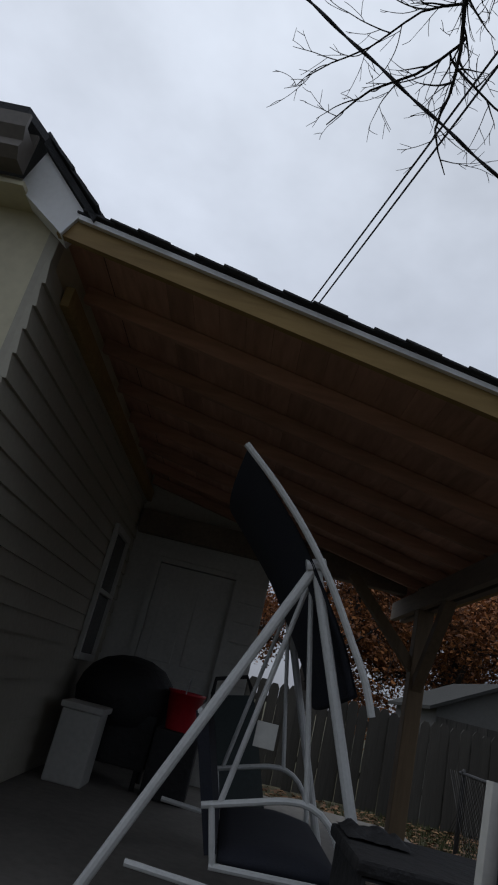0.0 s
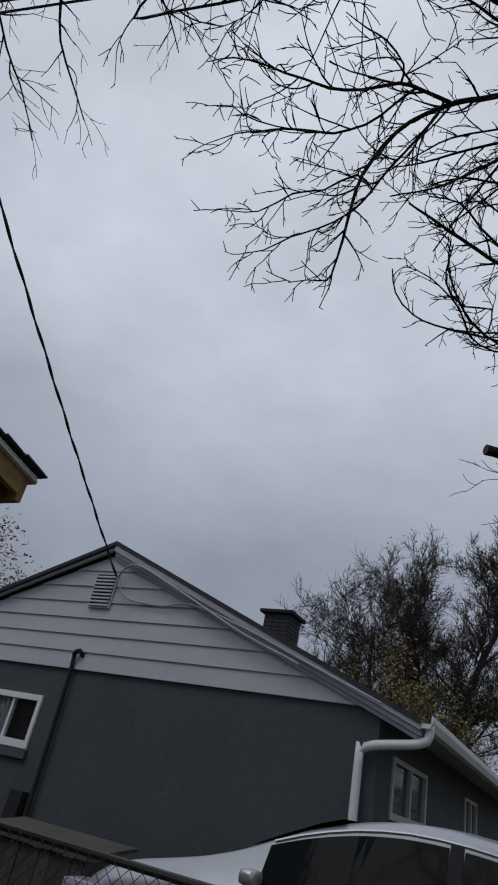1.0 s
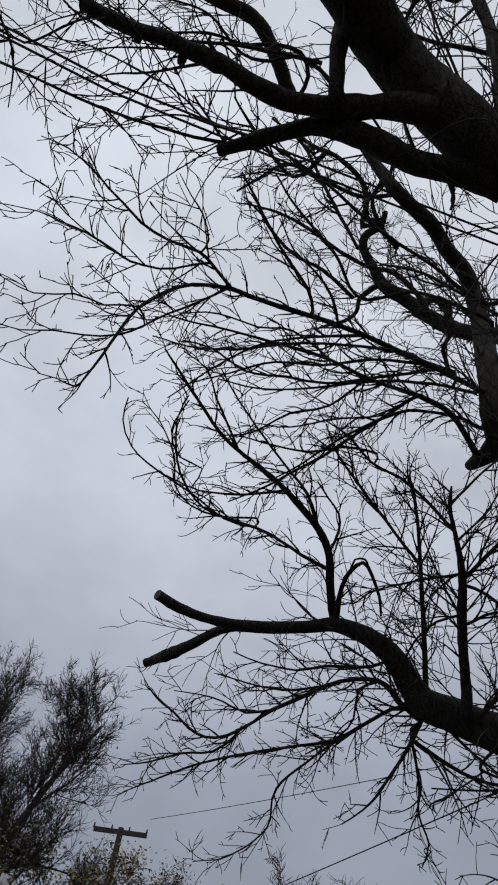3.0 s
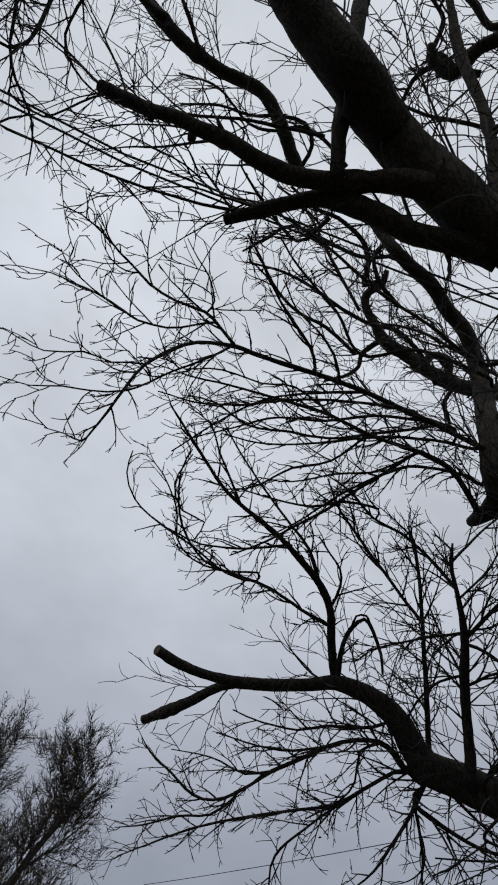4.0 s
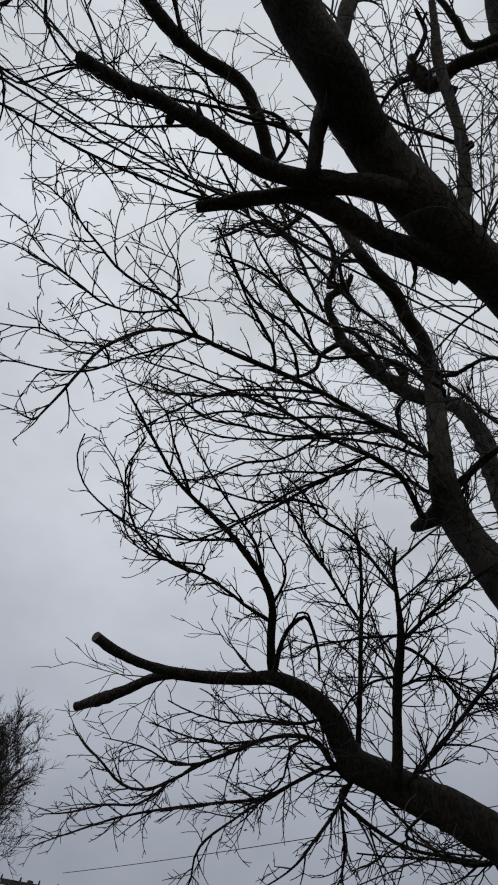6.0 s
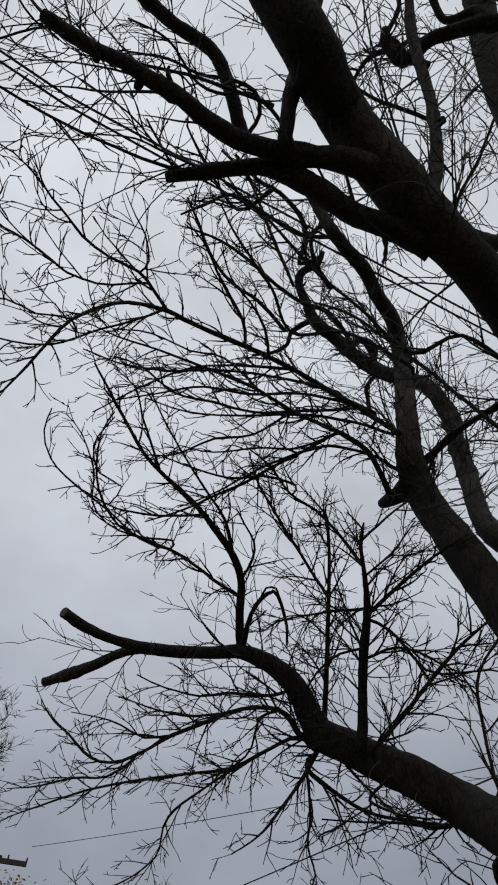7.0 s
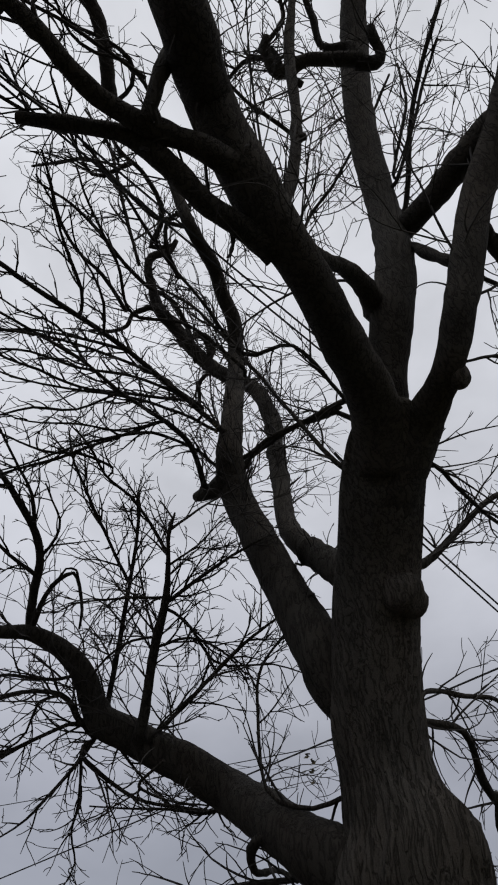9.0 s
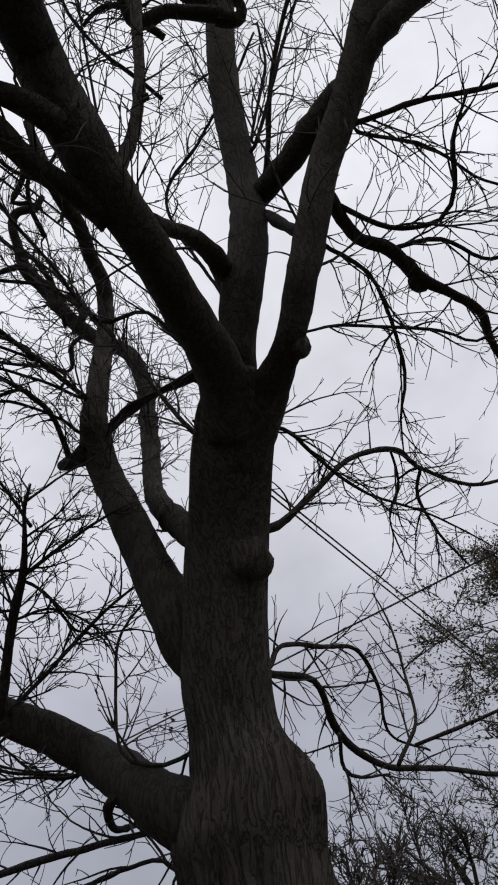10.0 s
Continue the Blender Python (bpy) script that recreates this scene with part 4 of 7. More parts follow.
# ---- wire fence ----
FY, FT = 3.0, 0.81
fence = thing("chain_link_fence", "low black chain-link fence along the yard", "fence")
for i in range(8):
    x = -7.5 + 2.2 * i
    g = Geo()
    g.tube([(x, FY, -0.1), (x, FY, FT + 0.02), (x, FY, FT + 0.045)], [0.026, 0.026, 0.012], 10)
    part("post", g, M_LINK, fence)
g = Geo()
g.tube([(-7.6, FY, FT), (8.0, FY, FT)], 0.019, 8)
part("top_rail", g, M_LINK, fence)
g = Geo()
p, zz0 = 0.075, 0.03
nd = int(15.4 / p)
for i in range(nd):
    for sgn in (1, -1):
        x0 = -7.5 + p * i
        h = FT - zz0
        pts = [(x0 + sgn * h / 2 * (-1), FY - 0.022, zz0), (x0 + sgn * h / 2, FY - 0.022, FT)]
        g.tube(pts, 0.0022, 3, cap=False)
part("mesh", g, M_LINK, fence)["kind"] = "stuff"

# ---- picket fence and shed ----
picket = thing("picket_fence", "weathered grey dog-eared board fence before the shed", "fence")
g = Geo()
g.prism([(-0.068, 0), (0.068, 0), (0.068, 1.22), (0.035, 1.28), (-0.035, 1.28), (-0.068, 1.22)], "x", -0.01, 0.01)
p0 = part("picket", g, M_FENCEW, picket)
for i in range(74):
    m = pose(-9.3 - 0.03 * (i % 2), -3.63 + 0.142 * i, 0.0 + 0.015 * math.sin(i * 2.1), 0.6 * math.sin(i * 1.3), 0, 0)
    if i:
        share("picket", p0, m, picket)
    else:
        p0.matrix_local = m
for zz in (0.35, 1.0):
    g = Geo()
    g.box(-9.40, -3.7, zz, -9.35, 6.85, zz + 0.08)
    part("rail", g, M_FENCEW, picket)
shed = thing("garden_shed", "small garden shed with a low pitched roof and round vent", "shed")
SXF, SY0, SYR, SY1, SE, SR = -9.9, 3.35, 4.35, 5.35, 1.50, 2.0
g = Geo()
g.prism([(SY0, 0), (SY1, 0), (SY1, SE), (SYR, SR), (SY0, SE)], "x", SXF - 2.4, SXF)
part("body", g, M_SHED, shed)
for ya, yb in ((SY0 - 0.14, SYR), (SY1 + 0.14, SYR)):
    g = Geo()
    za = SE - 0.05
    g.prism([(ya, za), (yb, SR + 0.02), (yb, SR + 0.07), (ya, za + 0.05)], "x", SXF - 2.5, SXF + 0.15)
    part("roof_slope", g, M_SHEDROOF, shed)
g = Geo()
g.tube([(SXF, SYR, 1.72), (SXF + 0.03, SYR, 1.72)], 0.10, 18)
part("round_vent", g, M_DARK, shed)
for i in range(13):
    g = Geo()
    g.box(SXF, SY0 + 0.01 + 0.152 * i, 0.02, SXF + 0.015, SY0 + 0.155 + 0.152 * i, 1.38)
    part("board", g, M_FENCEW, shed)

# ---- plank box and edging by the drive ----
bin_box = thing("plank_box", "weathered dark grey plank storage box beside the drive", "box")
g = Geo()
g.box(-0.058, -0.011, 0.0, 0.058, 0.011, 0.60, 0.004)
pl = part("plank", g, M_FENCEW, bin_box)
for i in range(11):
    m = pose(-4.94 + 0.12 * i, 5.2 + 0.006 * math.sin(i * 2.7), -0.10 + 0.008 * math.sin(i * 1.9), 0, 0.4 * math.sin(i * 3.1), 0)
    if i:
        share("plank", pl, m, bin_box)
    else:
        pl.matrix_local = m
for i in range(5):
    for x in (-5.0, -3.68):
        share("plank", pl, pose(x, 5.27 + 0.12 * i, -0.10, 0, 0, 90), bin_box)
g = Geo()
g.prism([(5.15, 0.51), (5.85, 0.60), (5.85, 0.63), (5.15, 0.54)], "x", -5.05, -3.63)
part("lid", g, M_FENCEW, bin_box)
edging = thing("edging_stone", "row of pale concrete edging blocks along the flower bed", "edging", kind="structure")
g = Geo()
g.box(-0.14, -0.07, -0.08, 0.14, 0.07, 0.04, 0.015)
e0 = part("block", g, M_WHITE_DULL, edging)
for i in range(12):
    m = pose(-8.5 + 0.30 * i, 5.95 + 0.01 * math.sin(i * 2.3), 0.0, 0, 0, 2 * math.sin(i * 1.7))
    if i:
        share("block", e0, m, edging)
    else:
        e0.matrix_local = m

# ---- parked car ----
car = thing("parked_car", "silver four-door sedan parked on the driveway", "car")
CY0, CY1, CZ = 4.02, 5.78, -0.175


def car_top(x):
    """Height of the car's roofline over its wheels' ground at x from the nose."""
    key = [(0, 0.52), (0.12, 0.68), (0.5, 0.88), (1.25, 1.01), (1.45, 1.06), (1.75, 1.22), (2.05, 1.34), (2.35, 1.41), (2.65, 1.43), (3.0, 1.40), (3.5, 1.30), (3.9, 1.19), (4.25, 1.09), (4.6, 1.04), (4.78, 0.9), (4.82, 0.6)]
    near = np.clip(np.linspace(x - 0.16, x + 0.16, 9), 0, 4.82) if 0.2 < x < 4.6 else [x]
    return float(np.mean(np.interp(near, [k[0] for k in key], [k[1] for k in key])))


def belt(x):
    return float(np.interp(x, [0, 0.12, 0.5, 1.3, 4.3, 4.78, 4.82], [0.50, 0.66, 0.80, 0.90, 0.99, 0.86, 0.58]))


cx0 = -2.97


def along(x):
    """Place along the car: the bonnet is short."""
    return x * 0.741 if x < 1.35 else x - 0.35


xs_c = [0, 0.03, 0.06, 0.1, 0.15] + [0.22 + 0.09 * i for i in range(49)] + [4.68, 4.74, 4.79, 4.82]
g = Geo()
rows = []
for x in xs_c:
    t, bl = car_top(x), belt(x)
    nose = 0.16 * max(0, 1 - x / 0.5) ** 2 + 0.12 * max(0, (x - 4.4) / 0.42) ** 2
    cab_h = max(0.0, t - bl)
    yb = CY0 + nose
    ins = 0.02 + 0.27 * min(1, cab_h / 0.45)
    sec = [(yb + 0.05, 0.20), (yb + 0.01, 0.34), (yb, 0.60), (yb + 0.02, min(bl, t) - 0.05), (yb + 0.05, min(bl, t)), (yb + 0.05 + ins * 0.75, bl + (t - bl) * 0.86), (yb + 0.12 + ins, t - 0.005), ((CY0 + CY1) / 2, t + 0.015)]
    full = sec + [(CY0 + CY1 - y, zz) for y, zz in sec[-2::-1]]
    rows.append([(cx0 + along(x), y, CZ + zz) for y, zz in full])
m_ = len(rows[0])
for r in rows:
    g.v.extend(r)
for i in range(len(rows) - 1):
    for k in range(m_ - 1):
        g.f.append((i * m_ + k, (i + 1) * m_ + k, (i + 1) * m_ + k + 1, i * m_ + k + 1))
g.f.append(tuple(range(m_)))
g.f.append(tuple(range((len(rows) - 1) * m_, len(rows) * m_))[::-1])
part("body", g, M_CAR, car, smooth=True)


def car_side(x, k, out=0.026):
    """A point on the near side of the cabin: k from the belt (0) to the roof rail (1)."""
    t, bl = car_top(x), belt(x)
    ins = 0.02 + 0.27 * min(1, max(0, t - bl) / 0.45)
    return (cx0 + along(x), CY0 + 0.05 + ins * 0.75 * k - out, CZ + bl + (t - bl) * 0.86 * k + 0.004)


for xa, xb in ((1.72, 2.72), (2.80, 3.95)):
    g = Geo()
    nn = 20
    for i in range(nn + 1):
        x = xa + (xb - xa) * i / nn
        for k in (0.06, 0.5, 0.93):
            g.v.append(car_side(x, k))
    for i in range(nn):
        for k in range(2):
            q = i * 3 + k
            g.f.append((q, q + 3, q + 4, q + 1))
    part("side_window", g, M_CARGLASS, car, "dark tinted glass")
for k, (xa, xb) in ((0.99, (1.74, 4.2)), (0.0, (1.74, 4.2))):
    g = Geo()
    g.tube([car_side(xa + (xb - xa) * i / 16, k, 0.030) for i in range(17)], 0.011, 6)
    part("window_trim", g, M_CHROME, car, "bright metal window trim")
g = Geo()
g.bar(car_side(2.76, 0.02, 0.030), car_side(2.76, 0.97, 0.030), 0.07, 0.012, up=(0, 1, 0))
part("door_pillar", g, M_DARK, car)
# windscreen: a pane over the body's slope
g = Geo()
for x in (1.48, 1.7, 1.95, 2.08):
    for y in (CY0 + 0.34, (CY0 + CY1) / 2, CY1 - 0.34):
        g.v.append((cx0 + along(x), y, CZ + car_top(x) + 0.018 + (0.012 if abs(y - (CY0 + CY1) / 2) < 0.1 else 0)))
for i in range(3):
    for k in range(2):
        q = i * 3 + k
        g.f.append((q, q + 3, q + 4, q + 1))
part("windscreen", g, M_CARGLASS, car)
part("wing_mirror", Geo().box(cx0 + along(1.66), CY0 - 0.10, CZ + 0.94, cx0 + along(1.76), CY0 + 0.04, CZ + 1.02, 0.03), M_CAR, car, smooth=True)
part("headlamp", Geo().box(cx0 + along(0.05), CY0 + 0.02, CZ + 0.60, cx0 + along(0.42), CY0 + 0.25, CZ + 0.72, 0.03), M_LAMP, car)
part("turn_lamp", Geo().box(cx0 + along(0.26), CY0 - 0.004, CZ + 0.64, cx0 + along(0.38), CY0 + 0.1, CZ + 0.70, 0.02), M_AMBER, car, "amber turn lamp")
part("wiper_cowl", Geo().box(cx0 + along(1.26), CY0 + 0.25, CZ + 0.985, cx0 + along(1.42), CY1 - 0.25, CZ + 1.03, 0.01), M_DARK, car)
for x in (0.92, 3.75):
    for y, sgn in ((CY0 - 0.004, 1), (CY1 + 0.004, -1)):
        wheel = thing("wheel", "", "")
        wheel.parent = car
        g = Geo()
        c = Vector((cx0 + along(x), y, CZ + 0.325))
        g.tube([c + Vector((0, 0.0, 0)), c + Vector((0, 0.02 * sgn, 0)), c + Vector((0, 0.2 * sgn, 0))], [0.30, 0.325, 0.325], 28)
        part("tyre", g, M_TYRE, wheel)
        g = Geo()
        g.tube([c + Vector((0, -0.006 * sgn, 0)), c + Vector((0, 0.02 * sgn, 0))], [0.20, 0.225], 24)
        part("rim", g, M_RIM, wheel)
        g = Geo()
        arch = [c + Vector((0.385 * math.cos(q), -0.001 * sgn, 0.385 * math.sin(q))) for q in [math.pi * k / 14 for k in range(15)]]
        arch_in = [c + Vector((0.33 * math.cos(q), -0.001 * sgn, 0.33 * math.sin(q))) for q in [math.pi * k / 14 for k in range(15)]]
        for k in range(14):
            g.add([tuple(arch[k]), tuple(arch[k + 1]), tuple(arch_in[k + 1]), tuple(arch_in[k])], [(0, 1, 2, 3)])
        part("wheel_arch", g, M_DARK, wheel)

# ---- utility pole and cables ----
pole = thing("utility_pole", "tall wooden utility pole with one crossarm", "pole")
g = Geo()
g.tube([(-1.05, 36, -0.2), (-1.0, 36, 9.5)], [0.19, 0.14], 10)
part("shaft", g, M_POLE, pole)
g = Geo()
g.bar((-2.3, 36, 9.25), (0.3, 36, 9.37), 0.16, 0.2)
part("crossarm", g, M_POLE, pole)
for k in range(4):
    g = Geo()
    x = -2.3 + 0.85 * k
    g.tube([(x, 36, 9.3 + 0.04 * k), (x, 36, 9.52 + 0.04 * k)], [0.05, 0.03], 8)
    part("insulator", g, M_DARK, pole)


def cable(label, ends, r, sag, twist=0):
    """A cable from point to point, sagging between them, of one strand or of several twisted together."""
    ob = thing("cable", label, "cable", group="overhead cables")
    for s in range(max(1, twist)):
        pts = []
        for a, b in zip(ends, ends[1:]):
            a, b = Vector(a), Vector(b)
            n = 160 if twist else 60
            for i in range(n + (b == Vector(ends[-1]))):
                t = i / n
                q = a.lerp(b, t)
                q.z -= sag * 4 * t * (1 - t)
                if twist:
                    w = t * (b - a).length * 9 + s * 2.09
                    q += Vector((math.cos(w), 0, math.sin(w))) * r * 0.9
                pts.append(tuple(q))
        g = Geo()
        g.tube(pts, r, 5)
        part("strand", g, M_WIRE, ob)
    return ob


cable("twisted black service cable running to the grey gable", ((-5.40, 6.50, 3.40), (-2.97, -1.29, 6.6)), 0.0095, 0.10, 2)
cable("black cable strung over the yard into the maple", ((-11.0, -1.372, 4.53), (-1.41, 1.46, 5.43), (2.75, 2.18, 5.9)), 0.0085, 0.03)
cable("black cable strung over the yard into the maple", ((-11.0, -1.30, 4.46), (-1.40, 1.50, 5.39), (2.75, 2.24, 5.87)), 0.0085, 0.05)
cable("black cable leaving the maple towards the street", ((2.30, 2.40, 4.80), (3.07, 2.58, 4.75), (9.37, 4.02, 4.71)), 0.0095, 0.02)
cable("black cable leaving the maple towards the street", ((2.32, 2.36, 4.82), (3.09, 2.54, 4.76), (9.37, 3.95, 4.76)), 0.0095, 0.02)
cable("street cable passing behind the tree", ((2.4, 37.5, 6.1), (9.2, -2.0, 6.1)), 0.016, 0.1)
cable("street cable passing behind the tree", ((0.3, 36.0, 10.1), (17.0, 3.0, 8.5)), 0.014, 0.3)


# ---- trees ----
rt = random.Random(11)


def wander(start, way, length, r0, r1, n, bend, lift, curl_by=0.9):
    """A crooked shoot: points that wander from their way and bend up (lift > 0) or down."""
    p, d = Vector(start), Vector(way).normalized()
    pts, step = [tuple(p)], length / n
    curl = Vector((rt.gauss(0, 1), rt.gauss(0, 1), rt.gauss(0, 1))) * bend * curl_by
    for i in range(n):
        d = (d + curl + Vector((rt.gauss(0, bend), rt.gauss(0, bend), rt.gauss(0, bend) + lift)) * 0.6).normalized()
        p = p + d * step
        pts.append(tuple(p))
    return pts, [r0 + (r1 - r0) * i / n for i in range(n + 1)], d


def side_way(d, spread):
    d = Vector(d).normalized()
    s = d.orthogonal().normalized()
    s.rotate(Matrix.Rotation(rt.uniform(0, 6.283), 3, d))
    return (d * math.cos(spread) + s * math.sin(spread)).normalized()


def shoots(geo, pts, radii, level, density, length, tip=0.0038, lift=0.012):
    """Side shoots along a branch, and theirs in turn: they leave in alternate pairs, sweep on with
    their parent, bend lightly upwards and end in short spurs."""
    pts = [Vector(p) for p in pts]
    n = len(pts) - 1
    total = sum((pts[i + 1] - pts[i]).length for i in range(n))
    k = total * density
    k = int(k) + (1 if rt.random() < k - int(k) else 0)
    turn = rt.uniform(0, 6.283)
    for j in range(k):
        t = min(0.999, (j + rt.uniform(0.15, 0.95)) / k) * n
        i = min(n - 1, int(t))
        a, b = pts[i], pts[i + 1]
        p = a.lerp(b, t - i)
        way = (b - a).normalized()
        r0 = radii[i]
        turn += 3.1416 + rt.gauss(0, 0.55) if j % 2 else 1.57 + rt.gauss(0, 0.5)
        s = way.orthogonal().normalized()
        s.rotate(Matrix.Rotation(turn, 3, way))
        if r0 > 0.03 and s.z < -0.15:
            s.z = -s.z
        spread = rt.uniform(0.5, 1.0)
        d = (way * math.cos(spread) + s * math.sin(spread)).normalized()
        L = length * rt.uniform(0.4, 1.15) * (1.2 - 0.65 * t / n)
        r = max(tip, min(r0 * 0.7, tip * 1.2 + 0.0024 * level))
        steps = 5 + 2 * level if L > 0.12 else 3
        curl = Vector((rt.gauss(0, 1), rt.gauss(0, 1), rt.gauss(0, 1))) * (0.075 if level else 0.11)
        q = [p.copy()]
        for m in range(steps):
            kink = 0.075 if level else 0.09
            d = (d + way * 0.05 + curl + Vector((rt.gauss(0, kink), rt.gauss(0, kink), rt.gauss(0, kink) + lift)) * 0.8).normalized()
            q.append(q[-1] + d * (L / steps))
        rr = [r + (tip * 0.7 - r) * m / steps for m in range(steps + 1)]
        geo.tube(q, rr, 4 if level > 1 else 3, cap=False)
        if level > 0:
            shoots(geo, q, rr, level - 1, density * (2.6 if level > 2 else 1.0 if level == 2 else 0.95), length * (0.58 if level > 1 else 0.5), tip, lift)


maple = thing("maple_tree", "large bare maple tree with pruned limbs and furrowed bark", "tree")
TRUNK = [(2.977, 2.949, -0.150, 0.66), (2.977, 2.949, 0.150, 0.56), (2.977, 2.949, 0.800, 0.48), (2.962, 2.939, 1.400, 0.44), (2.947, 2.929, 1.870, 0.425), (2.907, 2.900, 2.049, 0.438),
         (2.902, 2.851, 2.181, 0.425), (2.898, 2.796, 2.316, 0.389), (2.881, 2.780, 2.404, 0.36), (2.837, 2.786, 2.498, 0.319), (2.795, 2.787, 2.593, 0.286), (2.757, 2.771, 2.720, 0.275),
         (2.715, 2.740, 2.881, 0.282), (2.681, 2.684, 3.038, 0.279), (2.631, 2.585, 3.260, 0.277), (2.560, 2.430, 3.587, 0.285), (2.449, 2.207, 3.876, 0.283), (2.333, 1.983, 4.170, 0.286),
         (2.253, 1.821, 4.321, 0.281), (2.197, 1.709, 4.413, 0.24), (2.197, 1.679, 4.473, 0.17), (2.197, 1.679, 4.503, 0.08)]
line = smooth_line(TRUNK, 0.05)
g = Geo()
S_T = 120
for i, (x, y, z, r) in enumerate(line):
    for k in range(S_T):
        a = 2 * math.pi * k / S_T
        c, s = math.cos(a), math.sin(a)
        lump = 0.035 * noise.noise((c * 1.3, s * 1.3, z * 0.9)) + 0.035 * noise.noise((c * 2.5, s * 2.5, z * 1.8 + 7))
        furrow = abs(noise.noise((c * 7.5 + 0.25 * math.sin(z * 3), s * 7.5, z * 1.15 + 3)))
        fine = noise.noise((c * 16, s * 16, z * 4.5))
        plate = abs(noise.noise((c * 13 + 0.3 * math.sin(z * 5), s * 13, z * 2.1 + 11)))
        bark = -0.06 + 0.20 * min(0.42, furrow) + 0.11 * min(0.4, plate) + 0.035 * fine
        rr = r * (1 + lump + bark * (1.0 if z < 2.2 else max(0.4, 1.0 - (z - 2.2) * 0.5)))
        g.v.append((x + c * rr, y + s * rr, z))
for i in range(len(line) - 1):
    for k in range(S_T):
        g.f.append((i * S_T + k, i * S_T + (k + 1) % S_T, (i + 1) * S_T + (k + 1) % S_T, (i + 1) * S_T + k))
g.f.append(tuple(range((len(line) - 1) * S_T, len(line) * S_T)))
trunk = part("trunk", g, M_BARK, maple, "thick furrowed trunk", smooth=True)


def burl(at, size, seed):
    bm = bmesh.new()
    bmesh.ops.create_icosphere(bm, subdivisions=3, radius=1)
    for v in bm.verts:
        v.co *= 1 + 0.22 * noise.noise(v.co * 1.8 + Vector((seed, 0, 0)))
        v.co = Vector(at) + Vector((v.co.x * size[0], v.co.y * size[1], v.co.z * size[2]))
    part("burl", Geo().bm(bm), M_BARK, trunk, smooth=True)


burl((2.57, 2.22, 3.50), (0.155, 0.15, 0.145), 1)
burl((2.235, 1.150, 4.375), (0.065, 0.075, 0.10), 4)
burl((2.98, 2.50, 2.26), (0.12, 0.12, 0.17), 9)
burl((3.22, 0.563, 5.318), (0.10, 0.08, 0.06), 12)
TWIGS = Geo()
ALL_LIMBS = []


def gnarls(geo, pts, radii, density):
    """Short crooked spurs with swollen joints, as they crowd on old pruned boughs."""
    pts = [Vector(p) for p in pts]
    n = len(pts) - 1
    k = int(sum((pts[i + 1] - pts[i]).length for i in range(n)) * density)
    for _ in range(k):
        i = rt.randrange(n)
        d = side_way(pts[i + 1] - pts[i], rt.uniform(0.7, 1.4))
        L, r, steps = rt.uniform(0.10, 0.34), rt.uniform(0.009, 0.018), 6
        q, rr = [pts[i]], [r * 1.3]
        for m in range(steps):
            d = (d + Vector((rt.gauss(0, 0.42), rt.gauss(0, 0.42), rt.gauss(0, 0.42) + 0.05))).normalized()
            q.append(q[-1] + d * (L / steps))
            rr.append(r * (1 - 0.55 * (m + 1) / steps) * rt.uniform(0.8, 1.45))
        geo.tube(q, rr, 6)
        shoots(geo, q, rr, 1, 9, 0.26, 0.0034)


def limb(rows, cut=False, twigs=7.0, length=0.4, level=2, sides=10, tip=0.0041, spurs=0.0):
    """One limb along its bends, with its thickness; its side shoots go into the crown."""
    thick = max(p[3] for p in rows)
    line = smooth_line(rows, 0.05 if thick > 0.04 else 0.09)
    line[:, 3] = np.maximum(line[:, 3], 0.0026)
    size = 0.004 if thick > 0.03 else 0.007
    for p in line:
        v = noise.noise_vector(Vector(p[:3]) * 3.1) * size + noise.noise_vector(Vector(p[:3]) * 9.0) * size * 0.6
        p[:3] += np.array(v)
    if 0.012 < thick < 0.15:
        # swollen knots where side branches have been shed
        for _ in range(int(len(line) * 0.06) + 1):
            c, w, h = rt.uniform(3, len(line)), rt.uniform(0.6, 1.3), rt.uniform(0.06, 0.24)
            for j in range(len(line)):
                line[j, 3] *= 1 + h * math.exp(-((j - c) / w) ** 2)
    g = Geo()
    g.tube([tuple(p[:3]) for p in line], [float(p[3]) for p in line], sides if thick > 0.03 else 6, cap=True, rough=(0.07 if thick > 0.15 else 0.13) if thick > 0.03 else 0.08, seed=len(ALL_LIMBS))
    ob = part("limb" if thick > 0.045 else "branch", g, M_LIMB, maple, smooth=True)
    ALL_LIMBS.append(ob)
    if cut:
        e, d = Vector(line[-1][:3]), Vector(line[-1][:3]) - Vector(line[-2][:3])
        d.normalize()
        r = float(line[-1][3])
        cg = Geo()
        cg.tube([e, e + d * 0.004], [r * 0.93, r * 0.9], 12)
        part("sawn_face", cg, M_CUT, ob, "pale sawn end")
    if spurs:
        gnarls(TWIGS, [tuple(p[:3]) for p in line], [float(p[3]) for p in line], spurs)
    if twigs:
        pts, rad = [tuple(p[:3]) for p in line], [float(p[3]) for p in line]
        k = max(0, int(len(pts) * (0.25 if thick > 0.05 else 0.08)))
        shoots(TWIGS, pts[k:], rad[k:], level, twigs, length, tip)
        if thick > 0.06:
            shoots(TWIGS, pts[k:], rad[k:], 3, 1.9, 1.5)
    return ob


